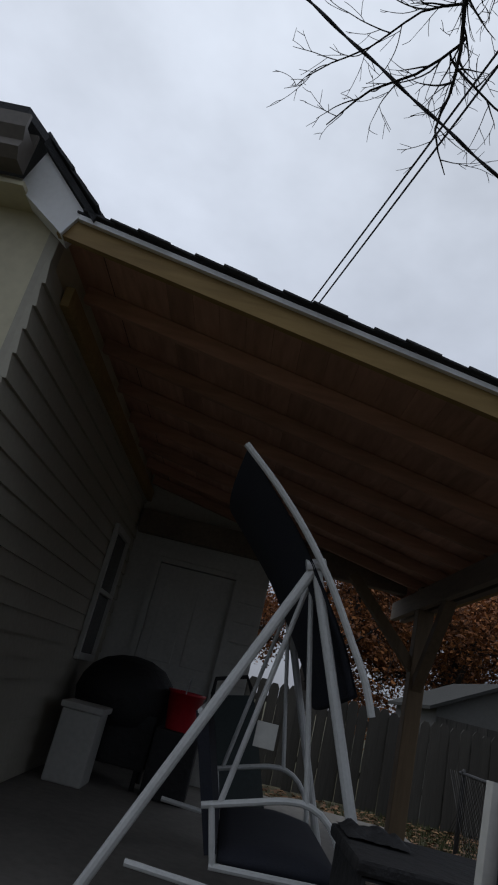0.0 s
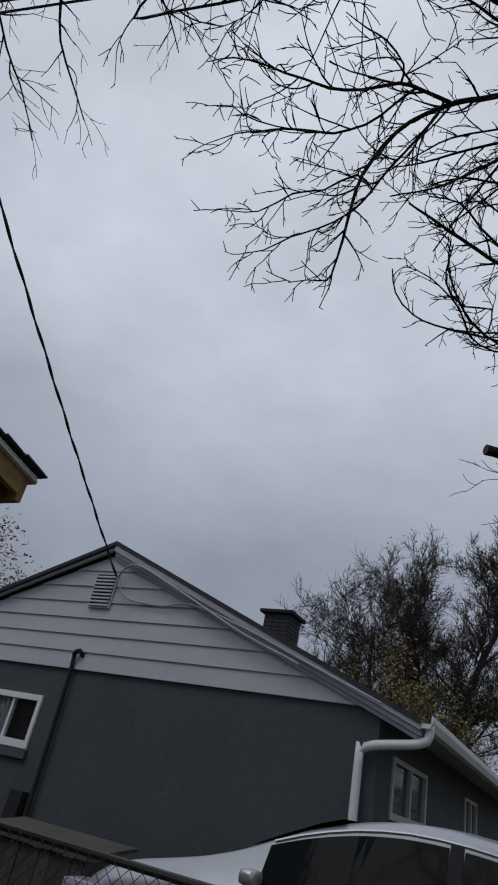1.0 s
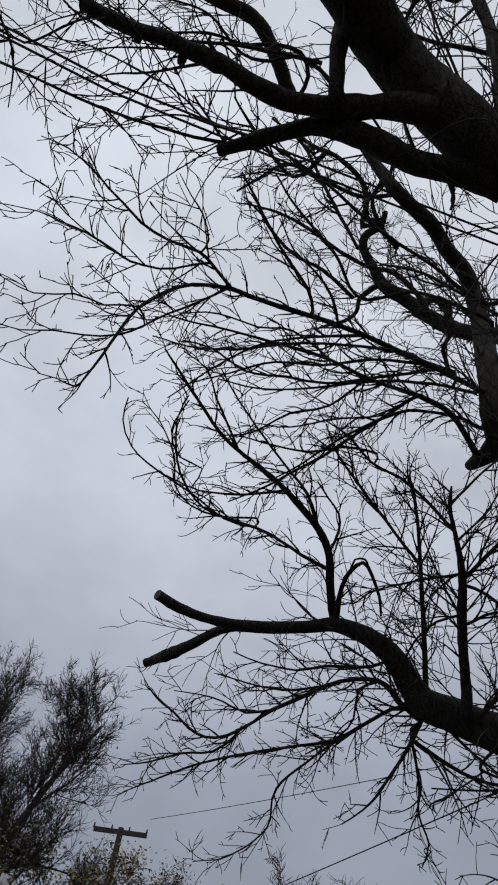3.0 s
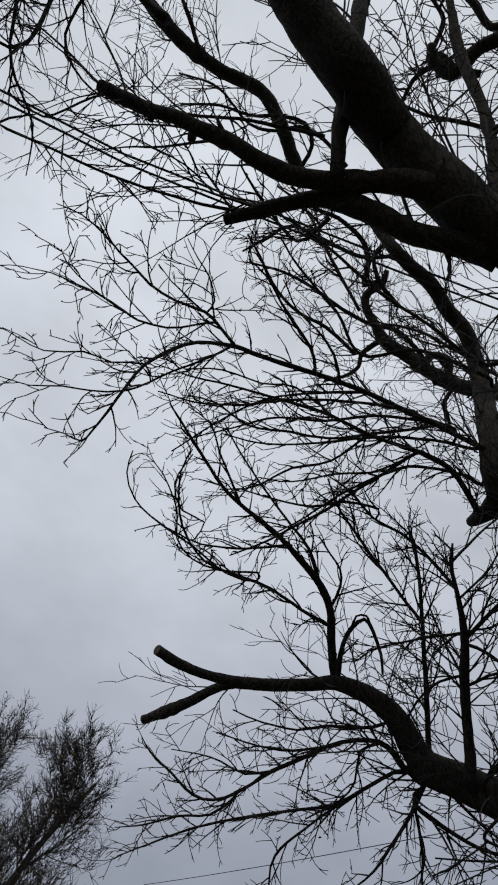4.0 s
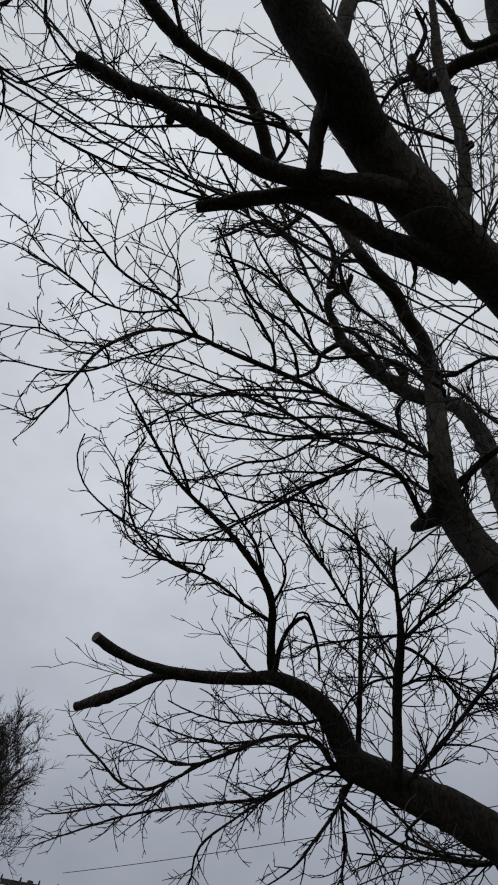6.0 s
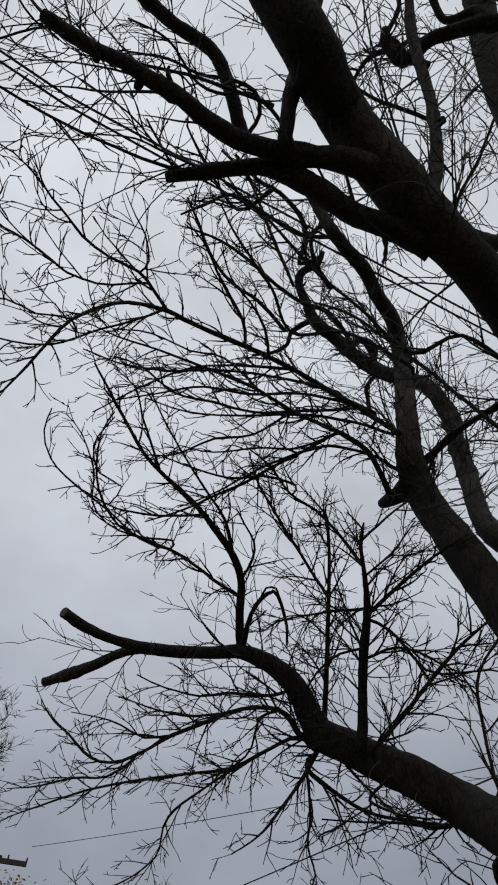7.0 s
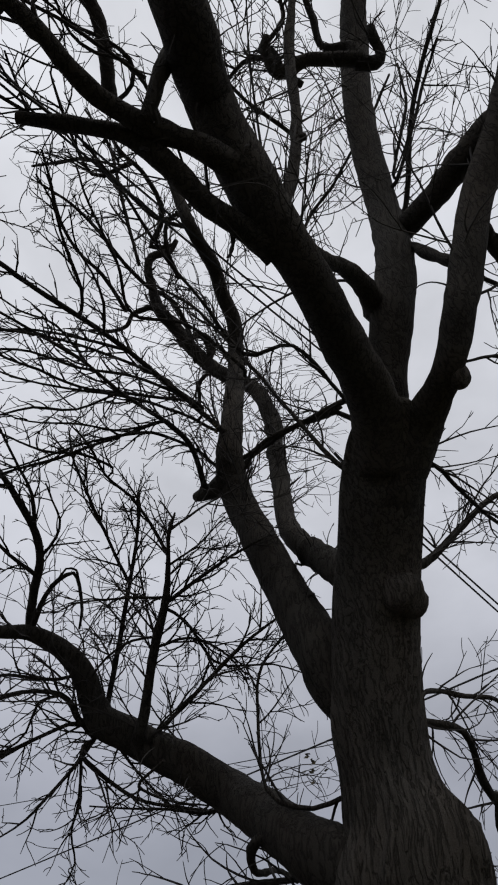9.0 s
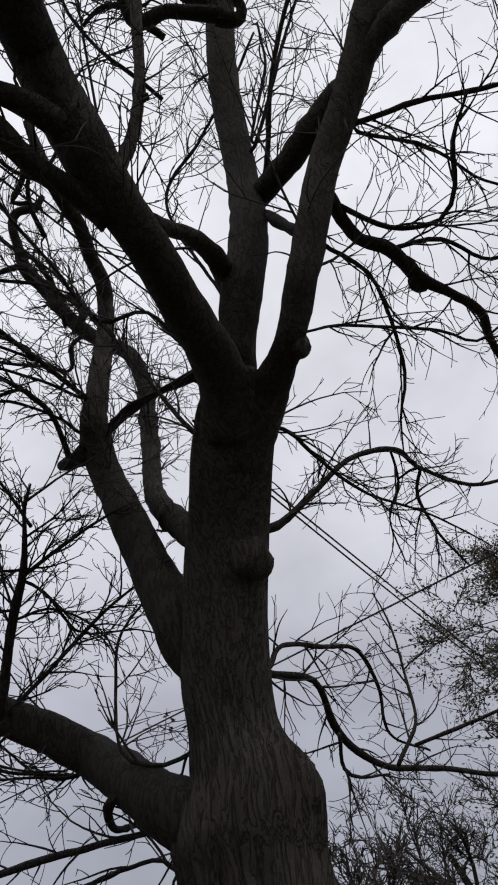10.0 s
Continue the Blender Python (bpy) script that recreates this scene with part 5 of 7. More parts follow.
limb([(2.270, 1.874, 4.265, 0.1743), (2.183, 1.719, 4.473, 0.1558), (2.092, 1.563, 4.684, 0.141), (2.057, 1.441, 4.918, 0.1476), (2.023, 1.315, 5.166, 0.1548), (2.044, 1.230, 5.471, 0.1545), (2.057, 1.156, 5.816, 0.1503), (2.056, 1.119, 6.252, 0.1401), (2.054, 1.083, 6.751, 0.1389), (2.010, 1.032, 7.224, 0.1433), (1.943, 0.958, 7.665, 0.149), (1.873, 0.866, 8.120, 0.1519), (1.805, 0.753, 8.587, 0.1516), (1.739, 0.616, 9.053, 0.1567), (1.661, 0.460, 9.491, 0.161), (1.503, 0.181, 10.074, 0.1463), (1.335, -0.174, 10.719, 0.124), (1.073, -0.724, 11.570, 0.087)], twigs=1.5, length=0.9, sides=18)
limb([(2.246, 1.920, 4.180, 0.1819), (2.058, 1.698, 4.371, 0.1732), (1.837, 1.545, 4.439, 0.1565), (1.543, 1.416, 4.489, 0.1391), (1.276, 1.283, 4.521, 0.136), (1.029, 1.190, 4.605, 0.1318), (0.806, 1.132, 4.714, 0.145), (0.615, 1.061, 4.865, 0.1594), (0.388, 0.994, 5.084, 0.1532), (0.196, 0.915, 5.241, 0.1488), (-0.046, 0.697, 5.113, 0.1517), (-0.307, 0.543, 5.301, 0.1486), (-0.495, 0.418, 5.463, 0.1391), (-0.703, 0.293, 5.591, 0.1236), (-0.977, 0.181, 5.696, 0.0983), (-1.394, -0.047, 5.906, 0.0697)], twigs=1.5, length=0.9, sides=18)
limb([(2.480, 2.250, 3.800, 0.170), (2.380, 1.950, 4.110, 0.185), (2.345, 1.660, 4.345, 0.165), (2.262, 1.378, 4.395, 0.1142), (2.177, 1.166, 4.431, 0.098), (2.135, 1.030, 4.550, 0.1015), (2.104, 0.910, 4.699, 0.1059), (2.117, 0.803, 4.920, 0.1124), (2.126, 0.700, 5.162, 0.1157), (2.146, 0.591, 5.434, 0.1196), (2.155, 0.463, 5.684, 0.1206), (2.165, 0.310, 5.910, 0.1208), (2.167, 0.146, 6.115, 0.1225), (2.166, -0.023, 6.318, 0.1325), (2.151, -0.185, 6.526, 0.1341), (2.141, -0.356, 6.737, 0.1489), (2.121, -0.523, 6.953, 0.1462), (2.076, -0.844, 7.265, 0.1295), (2.085, -1.258, 7.589, 0.0943)], twigs=1.5, length=0.9, sides=18)
limb([(2.110, 1.222, 6.223, 0.060), (2.128, 1.098, 6.240, 0.100), (2.123, 0.950, 6.198, 0.098), (2.107, 0.737, 6.150, 0.098), (2.108, 0.432, 6.195, 0.1048), (2.125, 0.123, 6.302, 0.1), (2.160, -0.060, 6.390, 0.06)], twigs=0, sides=14)
limb([(2.166, -0.040, 6.300, 0.07), (2.164, -0.300, 6.480, 0.082), (2.210, -0.554, 6.646, 0.0897), (2.305, -0.718, 6.759, 0.082), (2.442, -0.980, 6.909, 0.0654), (2.632, -1.289, 7.053, 0.044)], twigs=3.0, length=0.7)
limb([(2.057, 1.153, 5.852, 0.0423), (2.111, 1.016, 5.843, 0.0368), (2.113, 0.941, 5.607, 0.0465), (2.106, 0.865, 5.379, 0.0405), (2.089, 0.787, 5.159, 0.0426)], twigs=0)
limb([(2.743, 2.777, 2.920, 0.1644), (2.580, 2.863, 3.199, 0.2044), (2.501, 2.956, 3.481, 0.1902), (2.446, 3.102, 3.851, 0.169), (2.413, 3.273, 4.259, 0.1632), (2.362, 3.425, 4.695, 0.155), (2.312, 3.589, 5.120, 0.1494), (2.192, 3.595, 5.422, 0.1506), (2.075, 3.496, 5.651, 0.1332), (2.077, 3.465, 6.030, 0.1137), (2.118, 3.504, 6.545, 0.1091), (2.218, 3.618, 7.251, 0.1028), (2.183, 3.574, 7.739, 0.097), (2.029, 3.397, 7.979, 0.0937), (1.778, 3.265, 8.117, 0.0858), (1.499, 3.043, 8.196, 0.0836), (1.060, 2.802, 8.174, 0.0761), (0.811, 2.737, 8.575, 0.0652), (0.588, 2.674, 8.967, 0.0436)], twigs=2.2, length=0.8, sides=16, spurs=2.0)
limb([(2.119, 3.610, 5.395, 0.1153), (2.090, 3.766, 5.405, 0.0848), (2.054, 3.894, 5.438, 0.0643), (2.029, 4.005, 5.476, 0.0453)], twigs=0)
limb([(2.556, 2.413, 3.530, 0.1136), (2.549, 2.789, 4.106, 0.116), (2.629, 3.191, 4.607, 0.1011), (2.760, 3.530, 5.180, 0.094), (2.874, 3.710, 5.877, 0.0978), (2.938, 3.847, 6.562, 0.0998), (2.945, 3.877, 7.094, 0.1051), (2.838, 3.977, 7.697, 0.1018), (2.732, 4.095, 7.971, 0.0942), (2.449, 4.297, 8.233, 0.0973), (2.162, 4.378, 8.452, 0.0991), (1.964, 4.401, 8.631, 0.0926), (1.683, 4.353, 8.804, 0.093), (1.406, 4.312, 8.917, 0.0852), (1.211, 4.177, 9.092, 0.0649), (1.050, 4.059, 9.243, 0.0576), (1.016, 3.920, 9.377, 0.0576), (1.179, 3.763, 9.473, 0.0504), (1.210, 3.616, 9.597, 0.0318)], twigs=3.0, length=0.5, sides=14, spurs=6.0)
limb([(1.997, 4.397, 8.601, 0.0527), (1.883, 4.324, 8.501, 0.0458), (1.949, 4.202, 8.592, 0.0458), (2.068, 4.155, 8.603, 0.0528), (2.203, 4.208, 8.518, 0.0563), (2.236, 4.326, 8.403, 0.0493), (2.238, 4.432, 8.306, 0.0341)], twigs=2.0, length=0.3)
limb([(1.390, 4.301, 8.932, 0.0532), (1.339, 4.253, 8.851, 0.0463), (1.208, 4.366, 8.786, 0.0345), (1.110, 4.477, 8.712, 0.0314), (1.110, 4.598, 8.604, 0.0283), (0.979, 4.729, 8.522, 0.0251), (0.708, 4.868, 8.471, 0.0188)], twigs=4.0, length=0.4)
limb([(2.353, 4.324, 8.306, 0.0317), (2.261, 4.419, 8.174, 0.0276), (2.240, 4.545, 8.067, 0.0276), (2.354, 4.676, 7.917, 0.0245), (2.267, 4.770, 7.857, 0.0215)], twigs=2.0, length=0.3)
limb([(2.972, 3.058, 1.977, 0.2146), (2.658, 3.080, 2.213, 0.2052), (2.581, 3.335, 2.394, 0.1747), (2.621, 4.073, 2.879, 0.158), (2.522, 4.257, 3.015, 0.1527), (2.330, 4.394, 3.163, 0.1451), (2.132, 4.558, 3.288, 0.1366), (1.953, 4.695, 3.403, 0.1313), (1.787, 4.807, 3.493, 0.1271), (1.680, 4.837, 3.642, 0.1085), (1.570, 4.809, 3.800, 0.098), (1.439, 4.802, 3.916, 0.0893), (1.255, 4.825, 4.018, 0.0756), (1.017, 4.824, 4.046, 0.0631), (0.798, 4.822, 3.974, 0.0524), (0.471, 4.843, 3.899, 0.0514), (0.191, 4.824, 3.846, 0.0504)], twigs=0.5, length=0.6, sides=16)
limb([(0.212, 4.816, 3.848, 0.0458), (-0.002, 4.752, 3.810, 0.0375), (-0.192, 4.666, 3.785, 0.0387), (-0.335, 4.564, 3.761, 0.0428), (-0.479, 4.445, 3.753, 0.0418)], cut=True, twigs=0)
limb([(0.215, 4.822, 3.842, 0.0362), (0.040, 5.002, 3.848, 0.039), (-0.105, 5.207, 3.823, 0.0418), (-0.257, 5.411, 3.802, 0.0481), (-0.491, 5.660, 3.762, 0.0409)], cut=True, twigs=0)
limb([(0.885, 1.218, 4.611, 0.0955), (0.703, 1.225, 4.635, 0.0728), (0.451, 1.234, 4.659, 0.0653), (0.272, 1.214, 4.706, 0.0656), (0.103, 1.202, 4.767, 0.0694), (-0.029, 1.211, 4.809, 0.0573), (-0.153, 1.242, 4.831, 0.0482), (-0.332, 1.323, 4.827, 0.0439), (-0.481, 1.403, 4.822, 0.0378), (-0.622, 1.476, 4.823, 0.0333)], cut=True, twigs=1.5, length=0.5, sides=14, spurs=4.0)
limb([(0.539, 1.039, 4.938, 0.0935), (0.434, 1.037, 4.849, 0.0813), (0.244, 1.052, 4.844, 0.0625), (0.008, 1.103, 4.810, 0.0594), (-0.239, 1.133, 4.790, 0.0531), (-0.383, 1.117, 4.786, 0.0512), (-0.532, 1.083, 4.797, 0.0463), (-0.649, 1.049, 4.818, 0.0447), (-0.846, 1.025, 4.847, 0.0416), (-0.989, 1.003, 4.872, 0.0385), (-1.131, 1.008, 4.891, 0.0371), (-1.283, 0.994, 4.933, 0.0404), (-1.446, 0.970, 4.984, 0.0359)], cut=True, twigs=2.0, length=0.5, sides=14, spurs=2.0)
limb([(-1.111, 1.014, 4.867, 0.0258), (-1.116, 1.035, 4.850, 0.0201), (-1.118, 1.048, 4.839, 0.0126)], twigs=0)
limb([(-0.872, 1.041, 4.835, 0.0258), (-0.875, 1.068, 4.812, 0.0258), (-0.878, 1.084, 4.799, 0.0152)], twigs=0)
limb([(-0.271, 2.449, 8.990, 0.087), (-0.426, 2.278, 9.141, 0.0803), (-0.686, 1.995, 9.391, 0.0803), (-0.950, 1.813, 9.556, 0.0803), (-1.362, 1.741, 9.634, 0.0803), (-1.690, 1.662, 9.699, 0.0802), (-2.032, 1.533, 9.794, 0.0866), (-2.469, 1.275, 10.001, 0.0764), (-2.717, 1.074, 10.152, 0.0554), (-3.418, 0.804, 10.381, 0.0298)], twigs=4.0, length=0.8, spurs=3.0)
limb([(-1.663, 1.669, 9.694, 0.0312), (-1.673, 1.643, 9.599, 0.0271), (-1.816, 1.483, 9.740, 0.0244), (-1.903, 1.362, 9.846, 0.0244), (-2.069, 1.176, 10.010, 0.0217), (-2.217, 1.001, 10.164, 0.0135)], twigs=4.0, length=0.6, spurs=3.0)
limb([(0.822, 1.072, 4.773, 0.0444), (0.843, 1.045, 4.990, 0.0429), (0.869, 0.991, 5.223, 0.0412), (0.865, 0.912, 5.568, 0.0397), (0.806, 0.791, 5.984, 0.0379), (0.737, 0.709, 6.380, 0.0416), (0.663, 0.613, 6.790, 0.0434), (0.603, 0.472, 7.149, 0.0338), (0.534, 0.324, 7.519, 0.0266)], twigs=3.0, length=0.8)
limb([(0.859, 0.883, 5.665, 0.0365), (0.879, 0.848, 5.673, 0.0272), (0.897, 0.823, 5.677, 0.018)], twigs=0)
limb([(2.028, 1.294, 5.242, 0.1058), (1.996, 1.425, 5.287, 0.092), (1.858, 1.333, 5.197, 0.0805), (1.665, 1.256, 5.139, 0.0696), (1.466, 1.196, 5.016, 0.0587), (1.254, 1.162, 4.827, 0.0482), (1.068, 1.106, 4.633, 0.0418)], twigs=0.8, length=0.6)
limb([(1.534, 0.439, 8.334, 0.0832), (1.353, 0.567, 8.336, 0.0749), (1.106, 0.746, 8.334, 0.0638), (1.007, 0.896, 8.277, 0.0666), (0.922, 0.997, 8.249, 0.0666), (0.816, 0.980, 8.315, 0.0555), (0.711, 0.916, 8.415, 0.0555), (0.686, 0.832, 8.488, 0.0387)], twigs=3.0, length=0.6, spurs=6.0)
limb([(1.501, 0.488, 8.316, 0.0777), (1.621, 0.419, 8.304, 0.0749), (1.682, 0.341, 8.329, 0.061), (1.635, 0.272, 8.402, 0.049), (1.542, 0.246, 8.469, 0.049), (1.463, 0.190, 8.550, 0.0387)], twigs=1.5, length=0.4, spurs=4.0)
limb([(0.807, 0.975, 8.323, 0.0385), (0.854, 0.917, 8.341, 0.0335), (0.690, 1.022, 8.349, 0.0273), (0.598, 1.133, 8.318, 0.0227), (0.550, 1.308, 8.216, 0.0159)], twigs=3.0, length=0.6, spurs=5.0)
limb([(2.076, 3.478, 5.872, 0.0374), (1.938, 3.425, 5.863, 0.0325), (1.816, 3.370, 5.824, 0.0239), (1.485, 3.298, 5.859, 0.0235), (1.080, 3.252, 5.943, 0.0232), (0.723, 3.151, 5.905, 0.0228), (0.330, 3.057, 5.847, 0.0223), (-0.041, 2.981, 5.773, 0.0198), (-0.299, 2.895, 5.687, 0.0194), (-0.437, 2.784, 5.555, 0.0169), (-0.729, 2.721, 5.390, 0.0145), (-0.886, 2.698, 5.184, 0.014), (-1.040, 2.748, 4.979, 0.0119), (-1.117, 2.817, 4.770, 0.0116), (-1.181, 2.899, 4.550, 0.0097), (-1.234, 2.953, 4.367, 0.0079), (-1.269, 2.957, 4.250, 0.0062), (-1.370, 2.880, 4.203, 0.0045), (-1.480, 2.816, 4.147, 0.003)], twigs=8, length=0.44)
limb([(-0.423, 2.546, 5.181, 0.0137), (-0.569, 2.418, 5.194, 0.0118), (-0.691, 2.321, 5.179, 0.0116), (-0.900, 2.260, 5.138, 0.0098), (-1.090, 2.175, 5.116, 0.0096), (-1.222, 2.062, 5.108, 0.0079), (-1.311, 1.970, 5.072, 0.0077), (-1.397, 1.866, 5.047, 0.006), (-1.551, 1.754, 5.032, 0.0044), (-1.697, 1.695, 4.972, 0.0029)], twigs=8, length=0.44)
limb([(-0.681, 2.328, 5.180, 0.0083), (-0.641, 2.230, 5.196, 0.0066), (-0.712, 2.081, 5.259, 0.0065), (-0.807, 1.988, 5.276, 0.0048), (-0.907, 1.868, 5.317, 0.0032)], twigs=8, length=0.44)
limb([(-0.956, 2.748, 4.803, 0.0066), (-0.991, 2.564, 4.732, 0.0079), (-1.198, 2.543, 4.627, 0.0062), (-1.377, 2.463, 4.571, 0.0061), (-1.598, 2.451, 4.460, 0.0044), (-1.844, 2.336, 4.436, 0.0029)], twigs=8, length=0.44)
limb([(-0.459, 2.514, 5.184, 0.0106), (-0.503, 2.555, 5.112, 0.0102), (-0.814, 2.690, 4.901, 0.0083), (-1.098, 2.806, 4.706, 0.0082), (-1.330, 2.806, 4.607, 0.0064), (-1.506, 2.766, 4.539, 0.0063), (-1.704, 2.753, 4.449, 0.0046), (-1.814, 2.693, 4.395, 0.003)], twigs=8, length=0.44)
limb([(-0.599, 2.394, 5.190, 0.0094), (-0.631, 2.421, 5.230, 0.0102), (-0.749, 2.427, 5.148, 0.0084), (-0.933, 2.449, 5.056, 0.0083), (-1.132, 2.414, 5.012, 0.0081), (-1.235, 2.348, 4.990, 0.008), (-1.423, 2.261, 4.989, 0.0079), (-1.574, 2.208, 4.959, 0.0062), (-1.720, 2.155, 4.928, 0.0046), (-1.909, 2.129, 4.876, 0.003)], twigs=8, length=0.44)
limb([(-1.235, 2.348, 4.990, 0.0064), (-1.222, 2.327, 4.942, 0.0064), (-1.447, 2.196, 4.930, 0.0047), (-1.607, 2.057, 4.924, 0.0045), (-1.634, 1.950, 4.885, 0.003)], twigs=8, length=0.44)
limb([(2.097, 3.869, 5.420, 0.035), (1.980, 3.766, 5.407, 0.0319), (1.807, 3.603, 5.464, 0.0256), (1.620, 3.463, 5.504, 0.0251), (1.353, 3.379, 5.515, 0.0226), (1.111, 3.328, 5.490, 0.0182), (0.823, 3.279, 5.475, 0.0159), (0.478, 3.201, 5.503, 0.0136), (0.211, 3.152, 5.483, 0.0134), (-0.088, 3.135, 5.478, 0.0113), (-0.428, 3.118, 5.482, 0.0093), (-0.751, 3.116, 5.470, 0.0073), (-1.079, 3.083, 5.486, 0.0036)], twigs=8, length=0.44)
limb([(1.333, 3.375, 5.513, 0.0178), (1.307, 3.459, 5.593, 0.0167), (1.073, 3.602, 5.414, 0.0144), (0.826, 3.758, 5.227, 0.0142), (0.624, 3.874, 5.064, 0.012), (0.419, 3.969, 4.920, 0.0118), (0.184, 4.092, 4.759, 0.0097), (-0.095, 4.212, 4.613, 0.0057)], twigs=8, length=0.44)
limb([(1.586, 3.381, 5.986, 0.0133), (1.567, 3.451, 6.079, 0.0157), (1.285, 3.487, 5.966, 0.0154), (0.916, 3.558, 5.846, 0.0151), (0.559, 3.625, 5.727, 0.0127), (0.183, 3.619, 5.678, 0.0124), (-0.178, 3.611, 5.627, 0.0102), (-0.528, 3.487, 5.678, 0.008), (-0.773, 3.441, 5.630, 0.0058)], twigs=8, length=0.44)
limb([(0.872, 3.193, 5.921, 0.0184), (0.829, 3.251, 6.049, 0.017), (0.512, 3.274, 5.955, 0.0146), (0.211, 3.303, 5.851, 0.0123), (-0.070, 3.344, 5.730, 0.01), (-0.352, 3.462, 5.542, 0.0098), (-0.572, 3.569, 5.345, 0.0077), (-0.775, 3.684, 5.138, 0.0056)], twigs=8, length=0.44)
limb([(0.469, 3.336, 5.605, 0.0097), (0.492, 3.260, 5.584, 0.0099), (0.120, 3.105, 5.653, 0.0097), (-0.167, 3.091, 5.573, 0.0076), (-0.513, 3.031, 5.550, 0.0074), (-0.806, 3.043, 5.448, 0.0054)], twigs=8, length=0.44)
limb([(0.825, 3.409, 5.567, 0.0102), (0.843, 3.339, 5.554, 0.0121), (0.568, 3.517, 5.297, 0.0099), (0.252, 3.575, 5.160, 0.0097), (-0.020, 3.687, 4.962, 0.0075), (-0.275, 3.700, 4.849, 0.0055)], twigs=8, length=0.44)
limb([(0.237, 3.038, 5.829, 0.0173), (0.252, 2.955, 5.786, 0.0156), (0.162, 2.797, 5.843, 0.0154), (-0.025, 2.646, 5.920, 0.0132), (-0.172, 2.521, 5.964, 0.0112), (-0.328, 2.368, 6.034, 0.0092), (-0.506, 2.264, 6.066, 0.0072)], twigs=8, length=0.44)
limb([(0.461, 3.088, 5.866, 0.0137), (0.488, 3.033, 5.789, 0.0119), (0.378, 2.844, 5.886, 0.0117), (0.184, 2.693, 5.972, 0.0097), (-0.011, 2.586, 6.019, 0.0076), (-0.188, 2.402, 6.129, 0.0056)], twigs=8, length=0.44)
limb([(2.104, 3.521, 5.594, 0.0271), (2.179, 3.409, 5.605, 0.0236), (2.238, 3.117, 5.612, 0.0208), (2.337, 2.825, 5.607, 0.0182), (2.481, 2.615, 5.619, 0.0179), (2.568, 2.419, 5.634, 0.0156)], twigs=3.0, length=0.5)
limb([(1.037, 4.824, 4.044, 0.0448), (1.041, 4.898, 4.097, 0.039), (0.926, 4.653, 4.274, 0.0363), (0.843, 4.408, 4.442, 0.0337), (0.705, 4.245, 4.551, 0.0312), (0.477, 4.097, 4.660, 0.0286), (0.247, 3.957, 4.736, 0.021), (0.010, 3.844, 4.791, 0.0188), (-0.106, 3.758, 4.788, 0.0167), (-0.282, 3.659, 4.838, 0.0146), (-0.518, 3.488, 4.981, 0.0127), (-0.720, 3.327, 5.106, 0.0107), (-0.851, 3.209, 5.173, 0.0071)], twigs=8, length=0.38)
limb([(0.878, 4.510, 4.372, 0.0229), (0.846, 4.506, 4.366, 0.0199), (0.602, 4.435, 4.405, 0.0157), (0.312, 4.344, 4.474, 0.0136), (0.051, 4.300, 4.494, 0.0134), (-0.198, 4.265, 4.502, 0.0113), (-0.367, 4.187, 4.542, 0.0093), (-0.531, 4.039, 4.659, 0.0093), (-0.613, 3.862, 4.780, 0.0092), (-0.641, 3.666, 4.903, 0.0073), (-0.592, 3.478, 4.998, 0.0054)], twigs=8, length=0.38)
limb([(0.165, 4.153, 4.457, 0.0075), (0.166, 4.207, 4.409, 0.0113), (-0.097, 4.213, 4.429, 0.0093), (-0.429, 4.123, 4.556, 0.0093), (-0.722, 4.055, 4.651, 0.0092), (-0.977, 3.957, 4.764, 0.0073), (-1.085, 3.802, 4.887, 0.0073), (-1.075, 3.636, 4.988, 0.0054)], twigs=8, length=0.38)
limb([(0.166, 4.207, 4.409, 0.0090), (0.165, 4.153, 4.457, 0.0094), (-0.147, 4.215, 4.441, 0.0093), (-0.393, 4.198, 4.479, 0.0074), (-0.554, 4.094, 4.570, 0.0074), (-0.603, 3.913, 4.701, 0.0073), (-0.783, 3.716, 4.882, 0.0055), (-0.959, 3.625, 4.966, 0.0036)], twigs=8, length=0.38)
limb([(0.705, 4.245, 4.551, 0.0179), (0.698, 4.217, 4.528, 0.0156), (0.537, 3.991, 4.694, 0.0135), (0.360, 3.867, 4.772, 0.0114), (0.151, 3.723, 4.876, 0.0094), (-0.196, 3.496, 5.093, 0.0075), (-0.387, 3.320, 5.221, 0.0055)], twigs=8, length=0.38)
limb([(-0.107, 3.738, 4.768, 0.011), (-0.242, 3.580, 4.879, 0.0109), (-0.375, 3.425, 4.986, 0.009), (-0.484, 3.264, 5.093, 0.0071), (-0.697, 3.181, 5.156, 0.0053)], twigs=8, length=0.38)
limb([(-0.418, 4.042, 4.545, 0.0055), (-0.360, 3.852, 4.598, 0.0072), (-0.558, 3.845, 4.658, 0.0072), (-0.670, 3.717, 4.804, 0.0072), (-0.578, 3.506, 4.968, 0.0054)], twigs=8, length=0.38)
limb([(0.837, 4.399, 4.464, 0.0139), (0.870, 4.209, 4.557, 0.0118), (0.827, 4.072, 4.624, 0.0097), (0.706, 3.968, 4.682, 0.0077), (0.587, 3.865, 4.739, 0.0057)], twigs=8, length=0.38)
limb([(0.362, 4.027, 4.698, 0.0132), (0.365, 3.991, 4.686, 0.0115), (0.014, 4.052, 4.590, 0.0094), (-0.345, 4.063, 4.541, 0.0074), (-0.638, 3.981, 4.558, 0.0054)], twigs=8, length=0.38)
